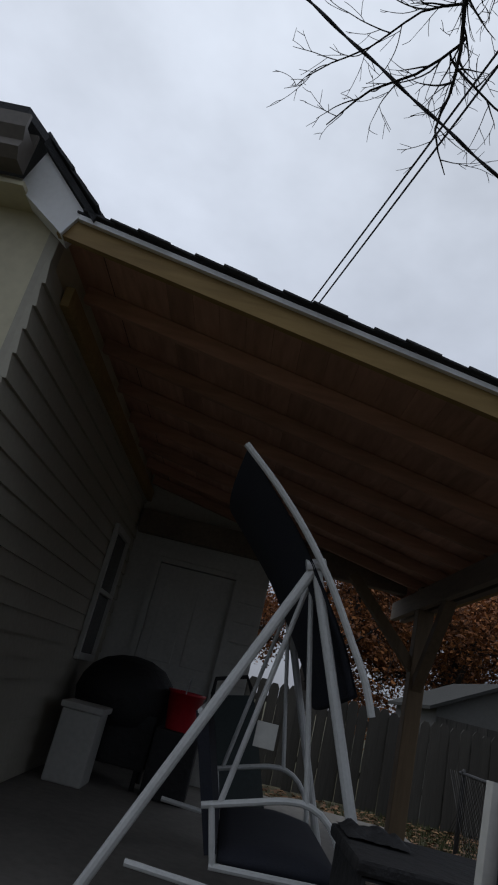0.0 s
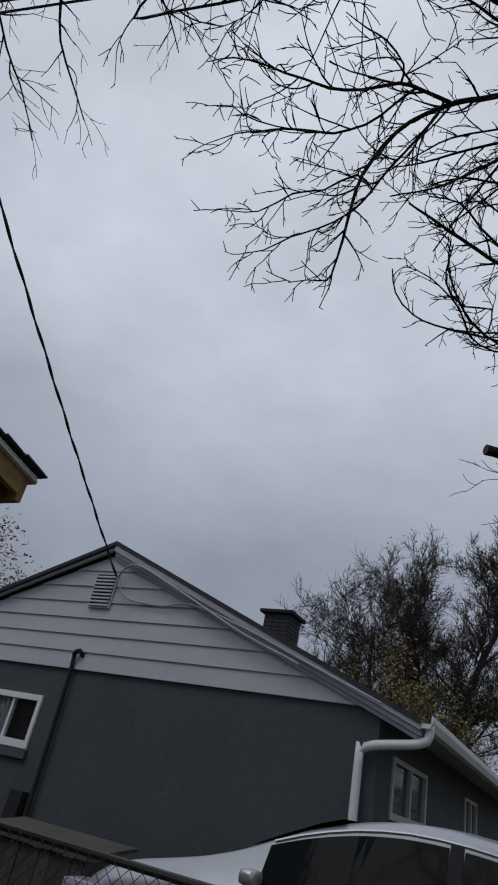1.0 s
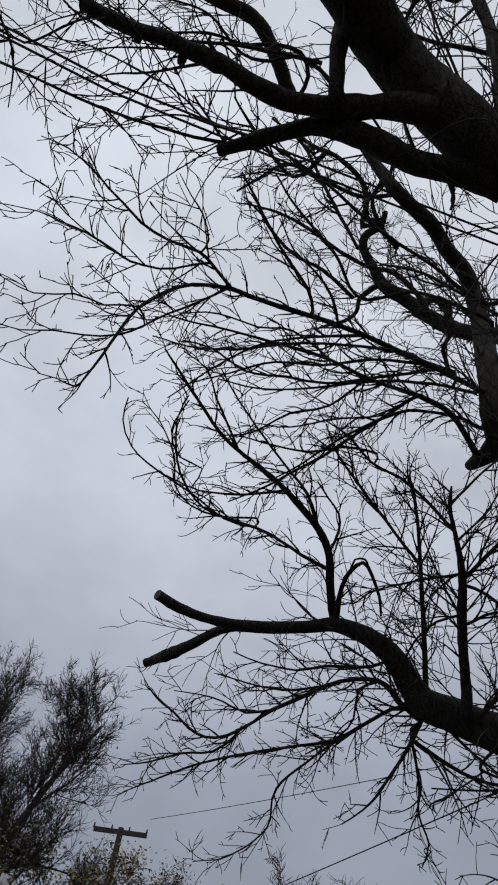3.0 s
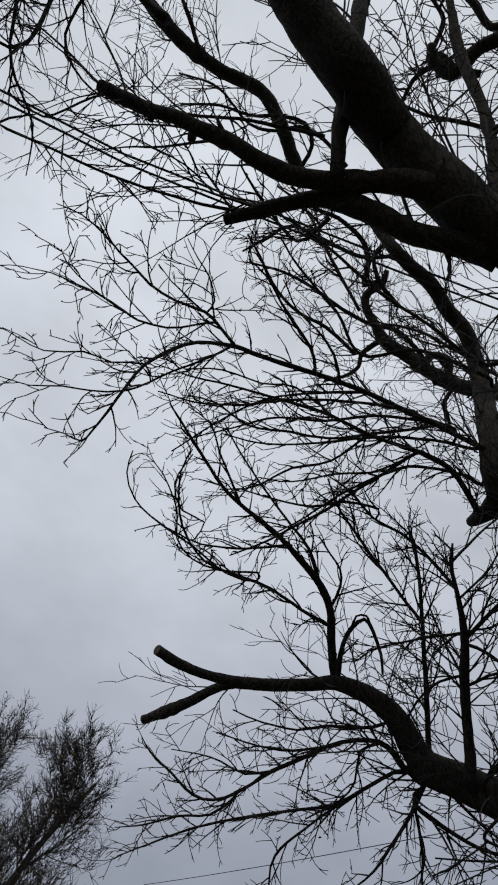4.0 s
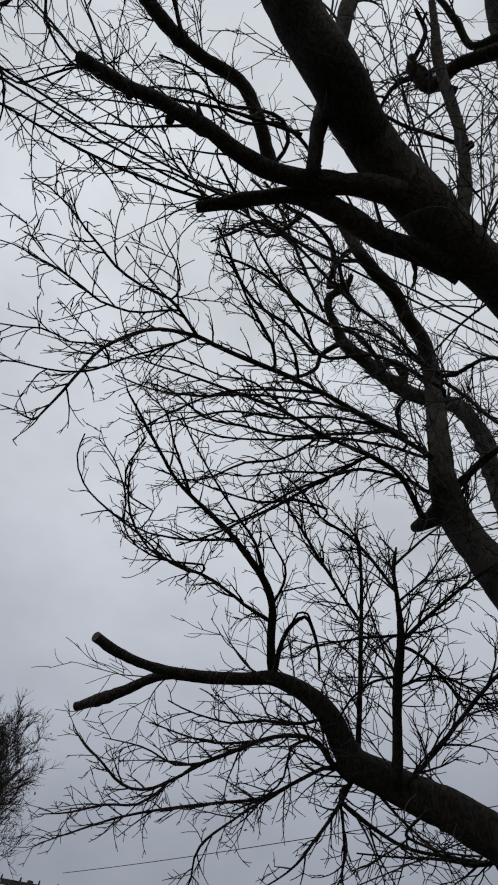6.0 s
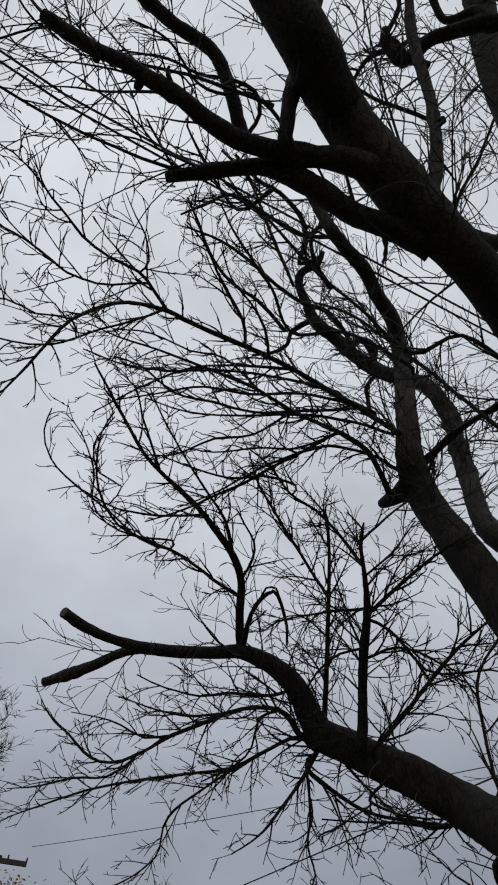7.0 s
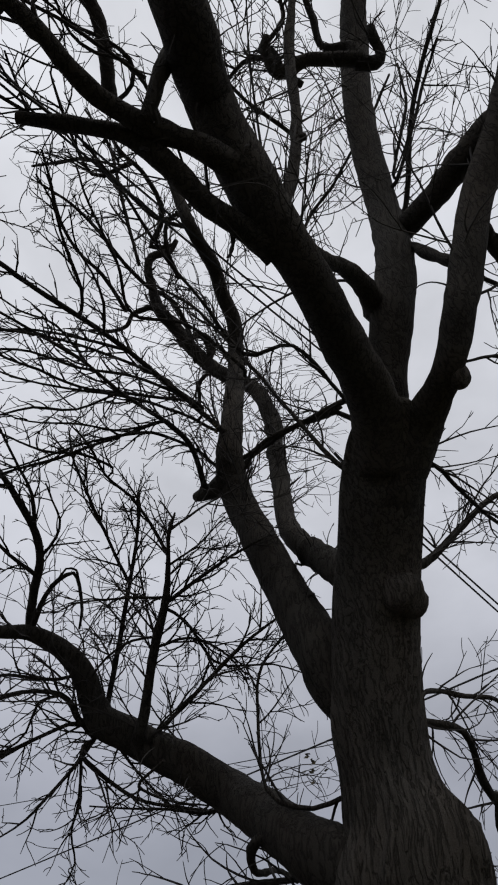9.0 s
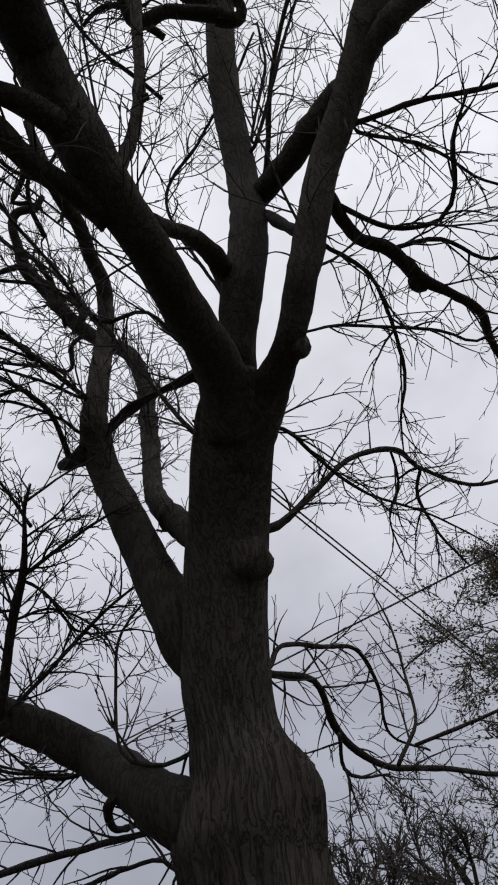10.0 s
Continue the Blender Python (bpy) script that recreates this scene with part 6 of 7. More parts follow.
limb([(1.032, 4.838, 4.085, 0.0295), (1.011, 4.600, 4.270, 0.0199), (1.047, 4.456, 4.356, 0.0199), (1.126, 4.348, 4.396, 0.0158), (1.207, 4.376, 4.314, 0.0157), (1.302, 4.466, 4.173, 0.0137), (1.344, 4.557, 4.046, 0.0097)], twigs=2.5, length=0.25)
limb([(1.054, 4.447, 4.359, 0.0136), (1.035, 4.415, 4.326, 0.0118), (1.053, 4.333, 4.396, 0.0098), (1.130, 4.306, 4.399, 0.0098), (1.166, 4.336, 4.362, 0.0079)], twigs=0)
limb([(2.072, 4.604, 3.326, 0.0601), (1.964, 4.495, 3.314, 0.0523), (1.944, 4.423, 3.414, 0.0438), (1.883, 4.280, 3.589, 0.0368), (1.809, 4.088, 3.811, 0.037), (1.740, 3.857, 4.067, 0.0309), (1.658, 3.700, 4.261, 0.0201), (1.555, 3.549, 4.454, 0.0147), (1.533, 3.434, 4.593, 0.0074)], twigs=9, length=0.6)
limb([(1.751, 4.817, 3.543, 0.0269), (1.831, 4.905, 3.600, 0.0234), (1.760, 4.700, 3.842, 0.0216), (1.669, 4.463, 4.120, 0.0217), (1.577, 4.223, 4.401, 0.0178), (1.474, 3.984, 4.683, 0.0159), (1.383, 3.822, 4.893, 0.014), (1.337, 3.809, 4.956, 0.0101), (1.322, 3.869, 4.946, 0.0081)], twigs=9, length=0.6)
limb([(1.585, 4.240, 4.402, 0.0159), (1.296, 4.145, 4.670, 0.0141), (1.020, 4.045, 4.938, 0.0143), (0.768, 3.949, 5.197, 0.0103), (0.620, 3.844, 5.435, 0.0063)], twigs=9, length=0.6)
limb([(2.132, 4.558, 3.288, 0.0224), (2.021, 4.435, 3.284, 0.0195), (2.044, 4.339, 3.318, 0.0176), (2.155, 4.041, 3.510, 0.0174), (2.278, 3.724, 3.716, 0.0139), (2.361, 3.526, 3.825, 0.012), (2.450, 3.344, 3.919, 0.0085), (2.562, 3.121, 4.043, 0.0051)], twigs=9, length=0.6)
limb([(1.754, 3.865, 4.076, 0.0182), (1.913, 3.611, 4.238, 0.0164), (2.053, 3.401, 4.365, 0.0127), (2.233, 3.176, 4.496, 0.009)], twigs=9, length=0.6)
limb([(1.760, 3.897, 4.045, 0.0146), (1.940, 3.867, 3.982, 0.0127), (2.270, 3.948, 3.777, 0.0108), (2.464, 3.858, 3.764, 0.009), (2.681, 3.724, 3.784, 0.0071), (2.924, 3.648, 3.744, 0.0053)], twigs=9, length=0.6)
limb([(1.787, 4.014, 3.864, 0.0126), (1.647, 4.169, 3.854, 0.011), (1.548, 4.380, 3.783, 0.0093), (1.519, 4.638, 3.650, 0.0075)], twigs=9, length=0.6)
limb([(1.807, 4.075, 3.804, 0.0126), (2.015, 3.922, 3.884, 0.0108), (2.287, 3.882, 3.845, 0.009), (2.548, 3.916, 3.743, 0.0072)], twigs=9, length=0.6)
limb([(1.739, 3.836, 4.106, 0.0128), (1.550, 3.975, 4.101, 0.011), (1.366, 4.113, 4.097, 0.0093), (1.142, 4.284, 4.072, 0.0056)], twigs=9, length=0.6)
limb([(1.652, 3.678, 4.272, 0.0109), (1.740, 3.555, 4.358, 0.0091), (1.820, 3.418, 4.460, 0.0073), (1.886, 3.252, 4.591, 0.0055)], twigs=9, length=0.6)
limb([(1.733, 4.822, 3.567, 0.0350), (1.638, 4.920, 3.501, 0.0304), (1.533, 4.879, 3.588, 0.023), (1.412, 4.870, 3.650, 0.0192), (1.237, 4.941, 3.655, 0.0174), (1.037, 5.071, 3.615, 0.0174), (0.852, 5.236, 3.538, 0.0175), (0.663, 5.395, 3.468, 0.0156), (0.521, 5.534, 3.381, 0.0136), (0.334, 5.675, 3.285, 0.0136), (0.159, 5.732, 3.261, 0.0116), (-0.000, 5.712, 3.301, 0.0116), (-0.155, 5.646, 3.381, 0.0096), (-0.360, 5.583, 3.473, 0.0077), (-0.470, 5.501, 3.556, 0.0038)], twigs=9, length=0.45)
limb([(1.787, 4.807, 3.493, 0.0264), (1.767, 4.953, 3.436, 0.023), (1.685, 4.947, 3.494, 0.0192), (1.580, 5.002, 3.504, 0.0154), (1.371, 5.221, 3.395, 0.0155), (1.153, 5.426, 3.301, 0.0136), (0.858, 5.588, 3.266, 0.0117), (0.568, 5.767, 3.216, 0.0118), (0.195, 5.998, 3.140, 0.0098), (-0.203, 6.296, 3.011, 0.0079), (-0.440, 6.493, 2.929, 0.004)], twigs=9, length=0.45)
limb([(1.787, 4.807, 3.493, 0.0237), (1.753, 4.868, 3.379, 0.0206), (1.754, 4.948, 3.353, 0.0189), (1.739, 5.100, 3.266, 0.0152), (1.683, 5.306, 3.141, 0.0134), (1.622, 5.509, 3.021, 0.0116), (1.549, 5.689, 2.925, 0.0077), (1.422, 5.873, 2.840, 0.0058)], twigs=9, length=0.45)
limb([(1.742, 5.075, 3.280, 0.0127), (1.767, 5.100, 3.304, 0.0134), (1.918, 5.373, 3.085, 0.0116), (1.989, 5.590, 2.940, 0.0097), (2.136, 5.780, 2.797, 0.0079), (2.153, 5.987, 2.675, 0.004)], twigs=9, length=0.45)
limb([(1.371, 5.221, 3.395, 0.0124), (1.383, 5.257, 3.406, 0.0117), (1.145, 5.543, 3.268, 0.0098), (0.855, 5.951, 3.035, 0.0099), (0.860, 6.263, 2.808, 0.008), (0.608, 6.605, 2.624, 0.006), (0.311, 6.813, 2.573, 0.004)], twigs=9, length=0.45)
limb([(0.381, 5.640, 3.309, 0.0109), (0.398, 5.623, 3.277, 0.0116), (0.243, 5.786, 3.173, 0.0097), (-0.016, 5.897, 3.144, 0.0097), (-0.258, 6.042, 3.080, 0.0077), (-0.511, 6.162, 3.041, 0.0039)], twigs=9, length=0.45)
limb([(0.664, 5.402, 3.471, 0.0117), (0.451, 5.503, 3.439, 0.0097), (0.241, 5.505, 3.495, 0.0078), (0.042, 5.529, 3.528, 0.0058), (-0.193, 5.586, 3.541, 0.0039)], twigs=9, length=0.45)
limb([(1.505, 4.806, 3.858, 0.0178), (1.416, 4.777, 3.759, 0.0155), (1.247, 4.853, 3.723, 0.0135), (0.976, 4.933, 3.712, 0.0115), (0.765, 5.026, 3.672, 0.0096), (0.480, 5.075, 3.693, 0.0077), (0.226, 5.075, 3.748, 0.0057)], twigs=9, length=0.45)
limb([(1.022, 5.085, 3.609, 0.0135), (1.046, 5.107, 3.632, 0.0117), (0.790, 5.229, 3.593, 0.0097), (0.510, 5.303, 3.603, 0.0078), (0.164, 5.349, 3.657, 0.0058)], twigs=9, length=0.45)
limb([(1.420, 4.890, 3.656, 0.0135), (1.289, 4.995, 3.598, 0.0116), (1.299, 5.176, 3.432, 0.0097), (1.214, 5.322, 3.325, 0.0077), (0.999, 5.519, 3.206, 0.0058)], twigs=9, length=0.45)
limb([(1.953, 4.695, 3.403, 0.0169), (1.920, 4.728, 3.322, 0.0147), (2.047, 4.783, 3.238, 0.011), (2.271, 4.835, 3.130, 0.0092), (2.537, 4.870, 3.026, 0.0092), (2.835, 4.768, 3.036, 0.0074), (2.896, 4.690, 3.089, 0.0055)], twigs=9, length=0.45)
limb([(2.522, 4.257, 3.015, 0.0309), (2.572, 4.355, 2.930, 0.0269), (2.651, 4.409, 2.915, 0.0171), (2.570, 4.515, 2.896, 0.0121), (2.347, 4.625, 2.914, 0.0104), (2.049, 4.785, 2.906, 0.007), (1.822, 4.906, 2.915, 0.0053)], twigs=9, length=0.45)
limb([(-0.054, 1.111, 4.805, 0.0463), (-0.056, 1.075, 4.772, 0.0431), (-0.098, 0.903, 5.094, 0.0448), (-0.102, 0.842, 5.407, 0.0422), (-0.116, 0.583, 5.976, 0.0505), (-0.125, 0.464, 6.339, 0.0568), (-0.122, 0.400, 6.655, 0.0594), (-0.213, 0.008, 7.251, 0.0414)], twigs=2.5, length=0.8)
limb([(1.57, 3.33, 2.65, 0.01), (1.62, 3.70, 2.64, 0.0092), (1.99, 3.95, 2.70, 0.0079), (2.37, 4.13, 2.80, 0.0063)], twigs=6.0, length=0.45)
limb([(2.210, 2.180, 5.060, 0.0208), (2.46, 2.07, 4.96, 0.026), (2.24, 1.98, 5.04, 0.026), (2.10, 2.46, 5.13, 0.021), (1.98, 2.85, 5.16, 0.019), (2.00, 3.16, 5.10, 0.013)], twigs=4.5, length=0.75)
limb([(2.313, 1.943, 4.208, 0.0253), (2.44, 2.09, 4.43, 0.022), (2.25, 2.24, 4.51, 0.022), (1.99, 2.42, 5.09, 0.018), (1.60, 2.57, 5.77, 0.016), (1.14, 2.70, 6.36, 0.013), (0.82, 2.86, 6.65, 0.01)], twigs=4.5, length=0.75)
limb([(2.495, 2.300, 3.756, 0.0403), (2.670, 2.476, 3.979, 0.03503), (3.055, 2.385, 4.069, 0.03503), (3.473, 2.284, 4.499, 0.02712), (3.947, 2.080, 5.019, 0.02599), (4.478, 1.899, 5.256, 0.02825), (4.919, 1.922, 5.245, 0.02147), (5.631, 1.798, 5.267, 0.02147), (6.241, 1.481, 5.425, 0.01582), (6.784, 1.301, 5.414, 0.01243)], twigs=5.4, length=0.75)
limb([(4.235, 1.870, 4.725, 0.0103), (4.35, 1.68, 4.79, 0.016), (4.66, 1.95, 4.78, 0.017), (5.26, 2.17, 4.70, 0.014), (5.83, 2.27, 4.60, 0.0095)], twigs=5.4, length=0.75)
limb([(3.91, 1.67, 4.75, 0.012), (4.30, 1.91, 4.72, 0.013), (4.60, 2.28, 4.71, 0.01), (5.17, 2.59, 4.57, 0.0073)], twigs=5.4, length=0.75)
limb([(2.424, 2.103, 4.437, 0.0176), (2.45, 2.08, 4.51, 0.019), (2.81, 1.89, 4.59, 0.019), (3.29, 1.99, 4.62, 0.017), (3.94, 2.08, 4.62, 0.015), (4.78, 1.97, 4.63, 0.012), (5.53, 1.88, 4.53, 0.0072)], twigs=5.4, length=0.75)
limb([(2.591, 2.544, 3.052, 0.0226), (3.190, 2.849, 3.143, 0.0226), (3.574, 2.996, 3.504, 0.02034), (4.230, 3.131, 3.708, 0.02034), (4.840, 3.222, 3.855, 0.02034), (5.518, 3.572, 3.764, 0.01921), (6.207, 4.080, 3.584, 0.01582), (7.010, 4.159, 3.538, 0.01356)], twigs=4.5, length=0.75)
limb([(2.591, 2.544, 3.041, 0.02825), (3.190, 2.849, 3.132, 0.02825), (3.710, 2.860, 3.177, 0.02486), (4.117, 3.097, 2.996, 0.02938), (4.445, 3.188, 2.872, 0.03051), (4.840, 3.188, 2.793, 0.02486), (5.416, 3.063, 2.804, 0.0226), (6.060, 2.883, 2.770, 0.02147), (6.727, 2.577, 2.849, 0.01469)], twigs=4.5, length=0.75)
limb([(4.36, 2.77, 2.62, 0.017), (4.68, 2.73, 2.96, 0.015), (4.84, 2.79, 3.35, 0.013), (5.00, 2.89, 3.98, 0.01), (5.03, 2.99, 4.42, 0.0073)], twigs=4.5, length=0.75)
limb([(5.92, 3.61, 3.26, 0.019), (6.13, 3.14, 3.31, 0.019), (6.30, 2.69, 3.36, 0.015), (6.45, 2.08, 3.47, 0.011)], twigs=4.5, length=0.75)
limb([(3.72, 2.74, 2.74, 0.016), (4.01, 3.00, 2.63, 0.014), (4.23, 3.04, 2.60, 0.011), (4.58, 3.03, 2.66, 0.0089)], twigs=4.5, length=0.75)
limb([(2.150, 0.538, 5.538, 0.0658), (2.308, 0.570, 5.560, 0.05724), (2.620, 0.634, 5.472, 0.04752), (2.876, 0.538, 5.416, 0.05616), (3.172, 0.530, 5.304, 0.0486), (3.428, 0.450, 5.200, 0.0378), (3.668, 0.394, 5.088, 0.0378), (3.844, 0.474, 4.976, 0.03132), (4.068, 0.522, 4.824, 0.02376), (4.356, 0.482, 4.632, 0.0162)], twigs=5.4, length=0.75)
limb([(2.372, 0.554, 5.544, 0.0216), (2.740, 0.418, 5.416, 0.0192), (2.964, 0.138, 5.360, 0.0184), (2.908, -0.078, 5.456, 0.0184), (2.732, -0.262, 5.616, 0.016), (2.612, -0.542, 5.736, 0.00792)], twigs=5.4, length=0.75)
limb([(2.876, 0.538, 5.416, 0.0192), (3.180, 0.250, 5.472, 0.0168), (3.612, 0.098, 5.408, 0.0144), (3.812, -0.238, 5.488, 0.0088)], twigs=5.4, length=0.75)
limb([(2.167, 0.146, 6.115, 0.0258), (2.300, 0.106, 6.080, 0.0224), (2.596, -0.270, 6.160, 0.02), (3.020, -0.734, 6.200, 0.0176), (3.252, -1.102, 6.224, 0.012)], twigs=5.4, length=0.75)
limb([(2.300, 0.106, 6.080, 0.0179), (2.340, 0.162, 6.056, 0.0168), (2.884, -0.110, 6.064, 0.0144), (3.428, -0.238, 5.976, 0.012), (3.780, -0.478, 5.928, 0.0096)], twigs=5.4, length=0.75)
limb([(2.133, 0.664, 5.253, 0.0212), (2.332, 0.778, 5.280, 0.0184), (2.660, 0.690, 5.088, 0.0152), (2.924, 0.786, 4.864, 0.0144), (3.180, 0.962, 4.584, 0.0128), (3.300, 1.194, 4.352, 0.0088), (3.404, 1.314, 4.184, 0.0052)], twigs=5.4, length=0.75)
limb([(2.156, 1.098, 4.490, 0.0110), (2.332, 1.138, 4.592, 0.0096), (2.548, 0.994, 4.688, 0.0096), (2.948, 0.794, 4.752, 0.0128), (3.268, 0.618, 4.776, 0.0128), (3.564, 0.506, 4.752, 0.0104), (3.716, 0.242, 4.888, 0.008)], twigs=5.4, length=0.75)
limb([(2.594, 3.581, 2.556, 0.0403), (2.448, 3.617, 2.483, 0.035), (2.535, 3.842, 2.470, 0.03125), (2.723, 4.042, 2.433, 0.02375), (3.048, 4.230, 2.533, 0.01875), (3.348, 4.392, 2.545, 0.01625)], twigs=0)
limb([(2.735, 3.042, 2.220, 0.0175), (2.760, 3.567, 2.308, 0.01875), (2.748, 4.105, 2.383, 0.02125), (2.673, 4.730, 2.445, 0.02625), (2.535, 5.430, 2.483, 0.0275), (2.410, 6.055, 2.458, 0.0225)], twigs=4.5, length=0.75)
limb([(2.735, 3.067, 1.995, 0.015), (2.810, 3.492, 2.070, 0.01625), (2.848, 3.792, 2.195, 0.01375), (2.898, 4.730, 2.258, 0.01625), (2.873, 5.480, 2.270, 0.01375)], twigs=4.5, length=0.75)
limb([(2.805, 2.787, 2.569, 0.0172), (2.63, 2.99, 2.58, 0.015), (2.55, 3.22, 2.56, 0.014), (2.40, 3.47, 2.71, 0.012), (2.40, 3.56, 3.25, 0.013), (2.44, 3.55, 3.61, 0.011), (2.61, 3.45, 3.90, 0.0082)], twigs=4.0, length=0.6)
limb([(2.047, 1.075, 6.830, 0.0299), (2.33, 1.06, 6.84, 0.026), (2.10, 0.56, 7.54, 0.024), (1.96, 0.14, 8.01, 0.021), (1.82, -0.47, 8.54, 0.018), (1.72, -0.91, 8.89, 0.011)], twigs=4.5, length=0.75)
limb([(2.35, 1.83, 5.92, 0.015), (1.81, 1.84, 7.08, 0.017), (1.91, 1.33, 7.79, 0.014), (1.99, 0.76, 8.45, 0.015), (1.99, 0.40, 8.84, 0.012)], twigs=4.5, length=0.75)
limb([(1.459, 0.492, 8.335, 0.0552), (1.40, 0.42, 8.46, 0.048), (1.21, 0.60, 8.65, 0.037), (0.97, 0.46, 8.91, 0.034), (0.69, 0.35, 9.17, 0.027), (0.24, 0.31, 9.51, 0.016)], twigs=4.5, length=0.75)
limb([(-1.94, 0.41, 6.04, 0.02), (-1.94, 0.65, 4.95, 0.016), (-2.10, 0.68, 4.73, 0.014), (-2.24, 0.73, 4.52, 0.01), (-2.37, 0.73, 4.32, 0.0082), (-2.46, 0.70, 4.17, 0.0061), (-2.55, 0.81, 3.96, 0.003)], twigs=9, length=0.42, tip=0.0023)
limb([(-1.94, 0.41, 6.04, 0.02), (-1.89, 0.87, 5.07, 0.01), (-2.06, 0.83, 4.85, 0.0094), (-2.14, 0.99, 4.65, 0.0083), (-2.19, 1.12, 4.51, 0.0062), (-2.19, 1.29, 4.38, 0.0051), (-2.18, 1.44, 4.25, 0.003)], twigs=9, length=0.42, tip=0.0023)
limb([(-2.205, 0.718, 4.572, 0.0088), (-2.27, 0.73, 4.61, 0.0084), (-2.40, 0.53, 4.49, 0.0073), (-2.48, 0.30, 4.39, 0.0063), (-2.61, 0.10, 4.21, 0.0031)], twigs=9, length=0.42, tip=0.0023)
limb([(-2.100, 0.680, 4.730, 0.0097), (-2.18, 0.69, 4.80, 0.0084), (-2.23, 0.48, 4.75, 0.0063), (-2.38, 0.25, 4.60, 0.0053), (-2.45, 0.05, 4.51, 0.0042), (-2.50, -0.08, 4.42, 0.0032)], twigs=9, length=0.42, tip=0.0023)
limb([(-2.303, 0.680, 4.580, 0.0065), (-2.36, 0.75, 4.54, 0.0084), (-2.35, 0.98, 4.29, 0.0061), (-2.32, 1.12, 4.16, 0.005), (-2.29, 1.30, 3.93, 0.0029)], twigs=9, length=0.42, tip=0.0023)
limb([(-1.94, 0.41, 6.04, 0.02), (-2.25, 0.65, 6.00, 0.015), (-2.30, 0.96, 5.84, 0.012), (-2.28, 1.17, 5.73, 0.0099), (-2.10, 1.48, 5.61, 0.0074), (-2.08, 1.76, 5.43, 0.0037)], twigs=9, length=0.42, tip=0.0023)
limb([(-1.31, 0.74, 5.88, 0.039), (-1.78, 0.62, 6.17, 0.015), (-1.98, 0.96, 5.91, 0.0099), (-1.83, 1.18, 5.81, 0.0074), (-1.58, 1.28, 5.78, 0.0037)], twigs=9, length=0.42, tip=0.0023)
limb([(-2.130, 1.428, 5.630, 0.0063), (-2.27, 1.47, 5.46, 0.0097), (-1.99, 1.56, 5.53, 0.0086), (-1.57, 1.68, 5.60, 0.01), (-1.17, 1.74, 5.65, 0.01), (-0.72, 1.76, 5.69, 0.013), (-0.43, 1.73, 5.70, 0.018)])
limb([(-0.623, 1.750, 5.693, 0.0115), (-0.63, 1.83, 5.76, 0.01), (-0.83, 1.60, 5.68, 0.0099), (-0.92, 1.49, 5.64, 0.0073)])
limb([(-2.220, 1.273, 5.690, 0.0073), (-2.31, 1.34, 5.73, 0.0075), (-2.11, 1.48, 5.83, 0.0082), (-1.74, 1.31, 6.10, 0.0091), (-1.27, 1.37, 6.29, 0.011), (-0.73, 1.35, 6.46, 0.014), (-0.14, 1.36, 6.57, 0.017)])
limb([(0.05, 1.83, 6.20, 0.021), (-0.16, 2.07, 6.18, 0.014), (-0.59, 1.81, 6.38, 0.012), (-0.73, 1.69, 6.45, 0.0071)], twigs=7.0, length=0.6)
limb([(0.41, 2.22, 5.56, 0.013), (0.15, 2.10, 6.05, 0.014), (-0.13, 1.95, 6.53, 0.012), (-0.43, 1.90, 6.82, 0.01)], twigs=7.0, length=0.6)
limb([(2.217, 2.060, 5.055, 0.0172), (2.10, 2.02, 5.08, 0.015), (1.69, 2.03, 5.37, 0.015), (1.43, 2.32, 5.39, 0.018), (0.97, 2.25, 5.66, 0.013), (0.55, 2.17, 5.85, 0.014), (0.04, 1.99, 6.07, 0.011), (-0.49, 1.85, 6.21, 0.009)], twigs=7.0, length=0.6)
limb([(2.182, 2.180, 5.077, 0.0191), (2.21, 2.18, 5.06, 0.026), (2.27, 2.76, 5.48, 0.022), (2.34, 3.47, 5.79, 0.022), (2.41, 4.01, 5.93, 0.021)], twigs=7.0, length=0.6)
limb([(2.193, 3.590, 7.075, 0.0287), (2.22, 3.42, 7.07, 0.025), (1.37, 3.26, 7.03, 0.021), (0.78, 3.34, 6.82, 0.017), (0.40, 2.94, 6.82, 0.014), (-0.06, 2.56, 6.75, 0.011), (-0.30, 2.28, 6.68, 0.0077)], twigs=7.0, length=0.6)
limb([(1.753, 4.875, 3.377, 0.0164), (1.66, 4.83, 3.22, 0.019), (2.17, 4.89, 3.04, 0.014), (2.63, 4.83, 3.03, 0.015), (2.81, 4.79, 3.03, 0.012)], twigs=7.0, length=0.6)
limb([(2.095, 3.513, 5.613, 0.0224), (2.064, 3.729, 5.715, 0.0195), (1.817, 3.623, 5.666, 0.017), (1.462, 3.566, 5.579, 0.0146), (1.188, 3.551, 5.453, 0.0143), (0.870, 3.665, 5.258, 0.0121), (0.618, 3.800, 5.080, 0.01), (0.377, 3.948, 4.890, 0.0079), (0.129, 4.058, 4.732, 0.0058)], twigs=7, length=0.42)
limb([(2.077, 3.470, 5.967, 0.0202), (1.930, 3.555, 5.999, 0.0176), (1.547, 3.471, 5.867, 0.015), (1.140, 3.417, 5.712, 0.0146), (0.720, 3.407, 5.519, 0.0121), (0.337, 3.452, 5.367, 0.0099), (-0.046, 3.458, 5.247, 0.0078), (-0.390, 3.400, 5.179, 0.0057)], twigs=7, length=0.42)
limb([(1.707, 3.506, 5.922, 0.0129), (1.691, 3.398, 6.011, 0.0173), (1.272, 3.329, 5.912, 0.0148), (0.835, 3.308, 5.773, 0.0124), (0.436, 3.338, 5.590, 0.0121), (0.038, 3.331, 5.482, 0.0099), (-0.314, 3.408, 5.300, 0.0078), (-0.608, 3.470, 5.129, 0.0057)], twigs=7, length=0.42)
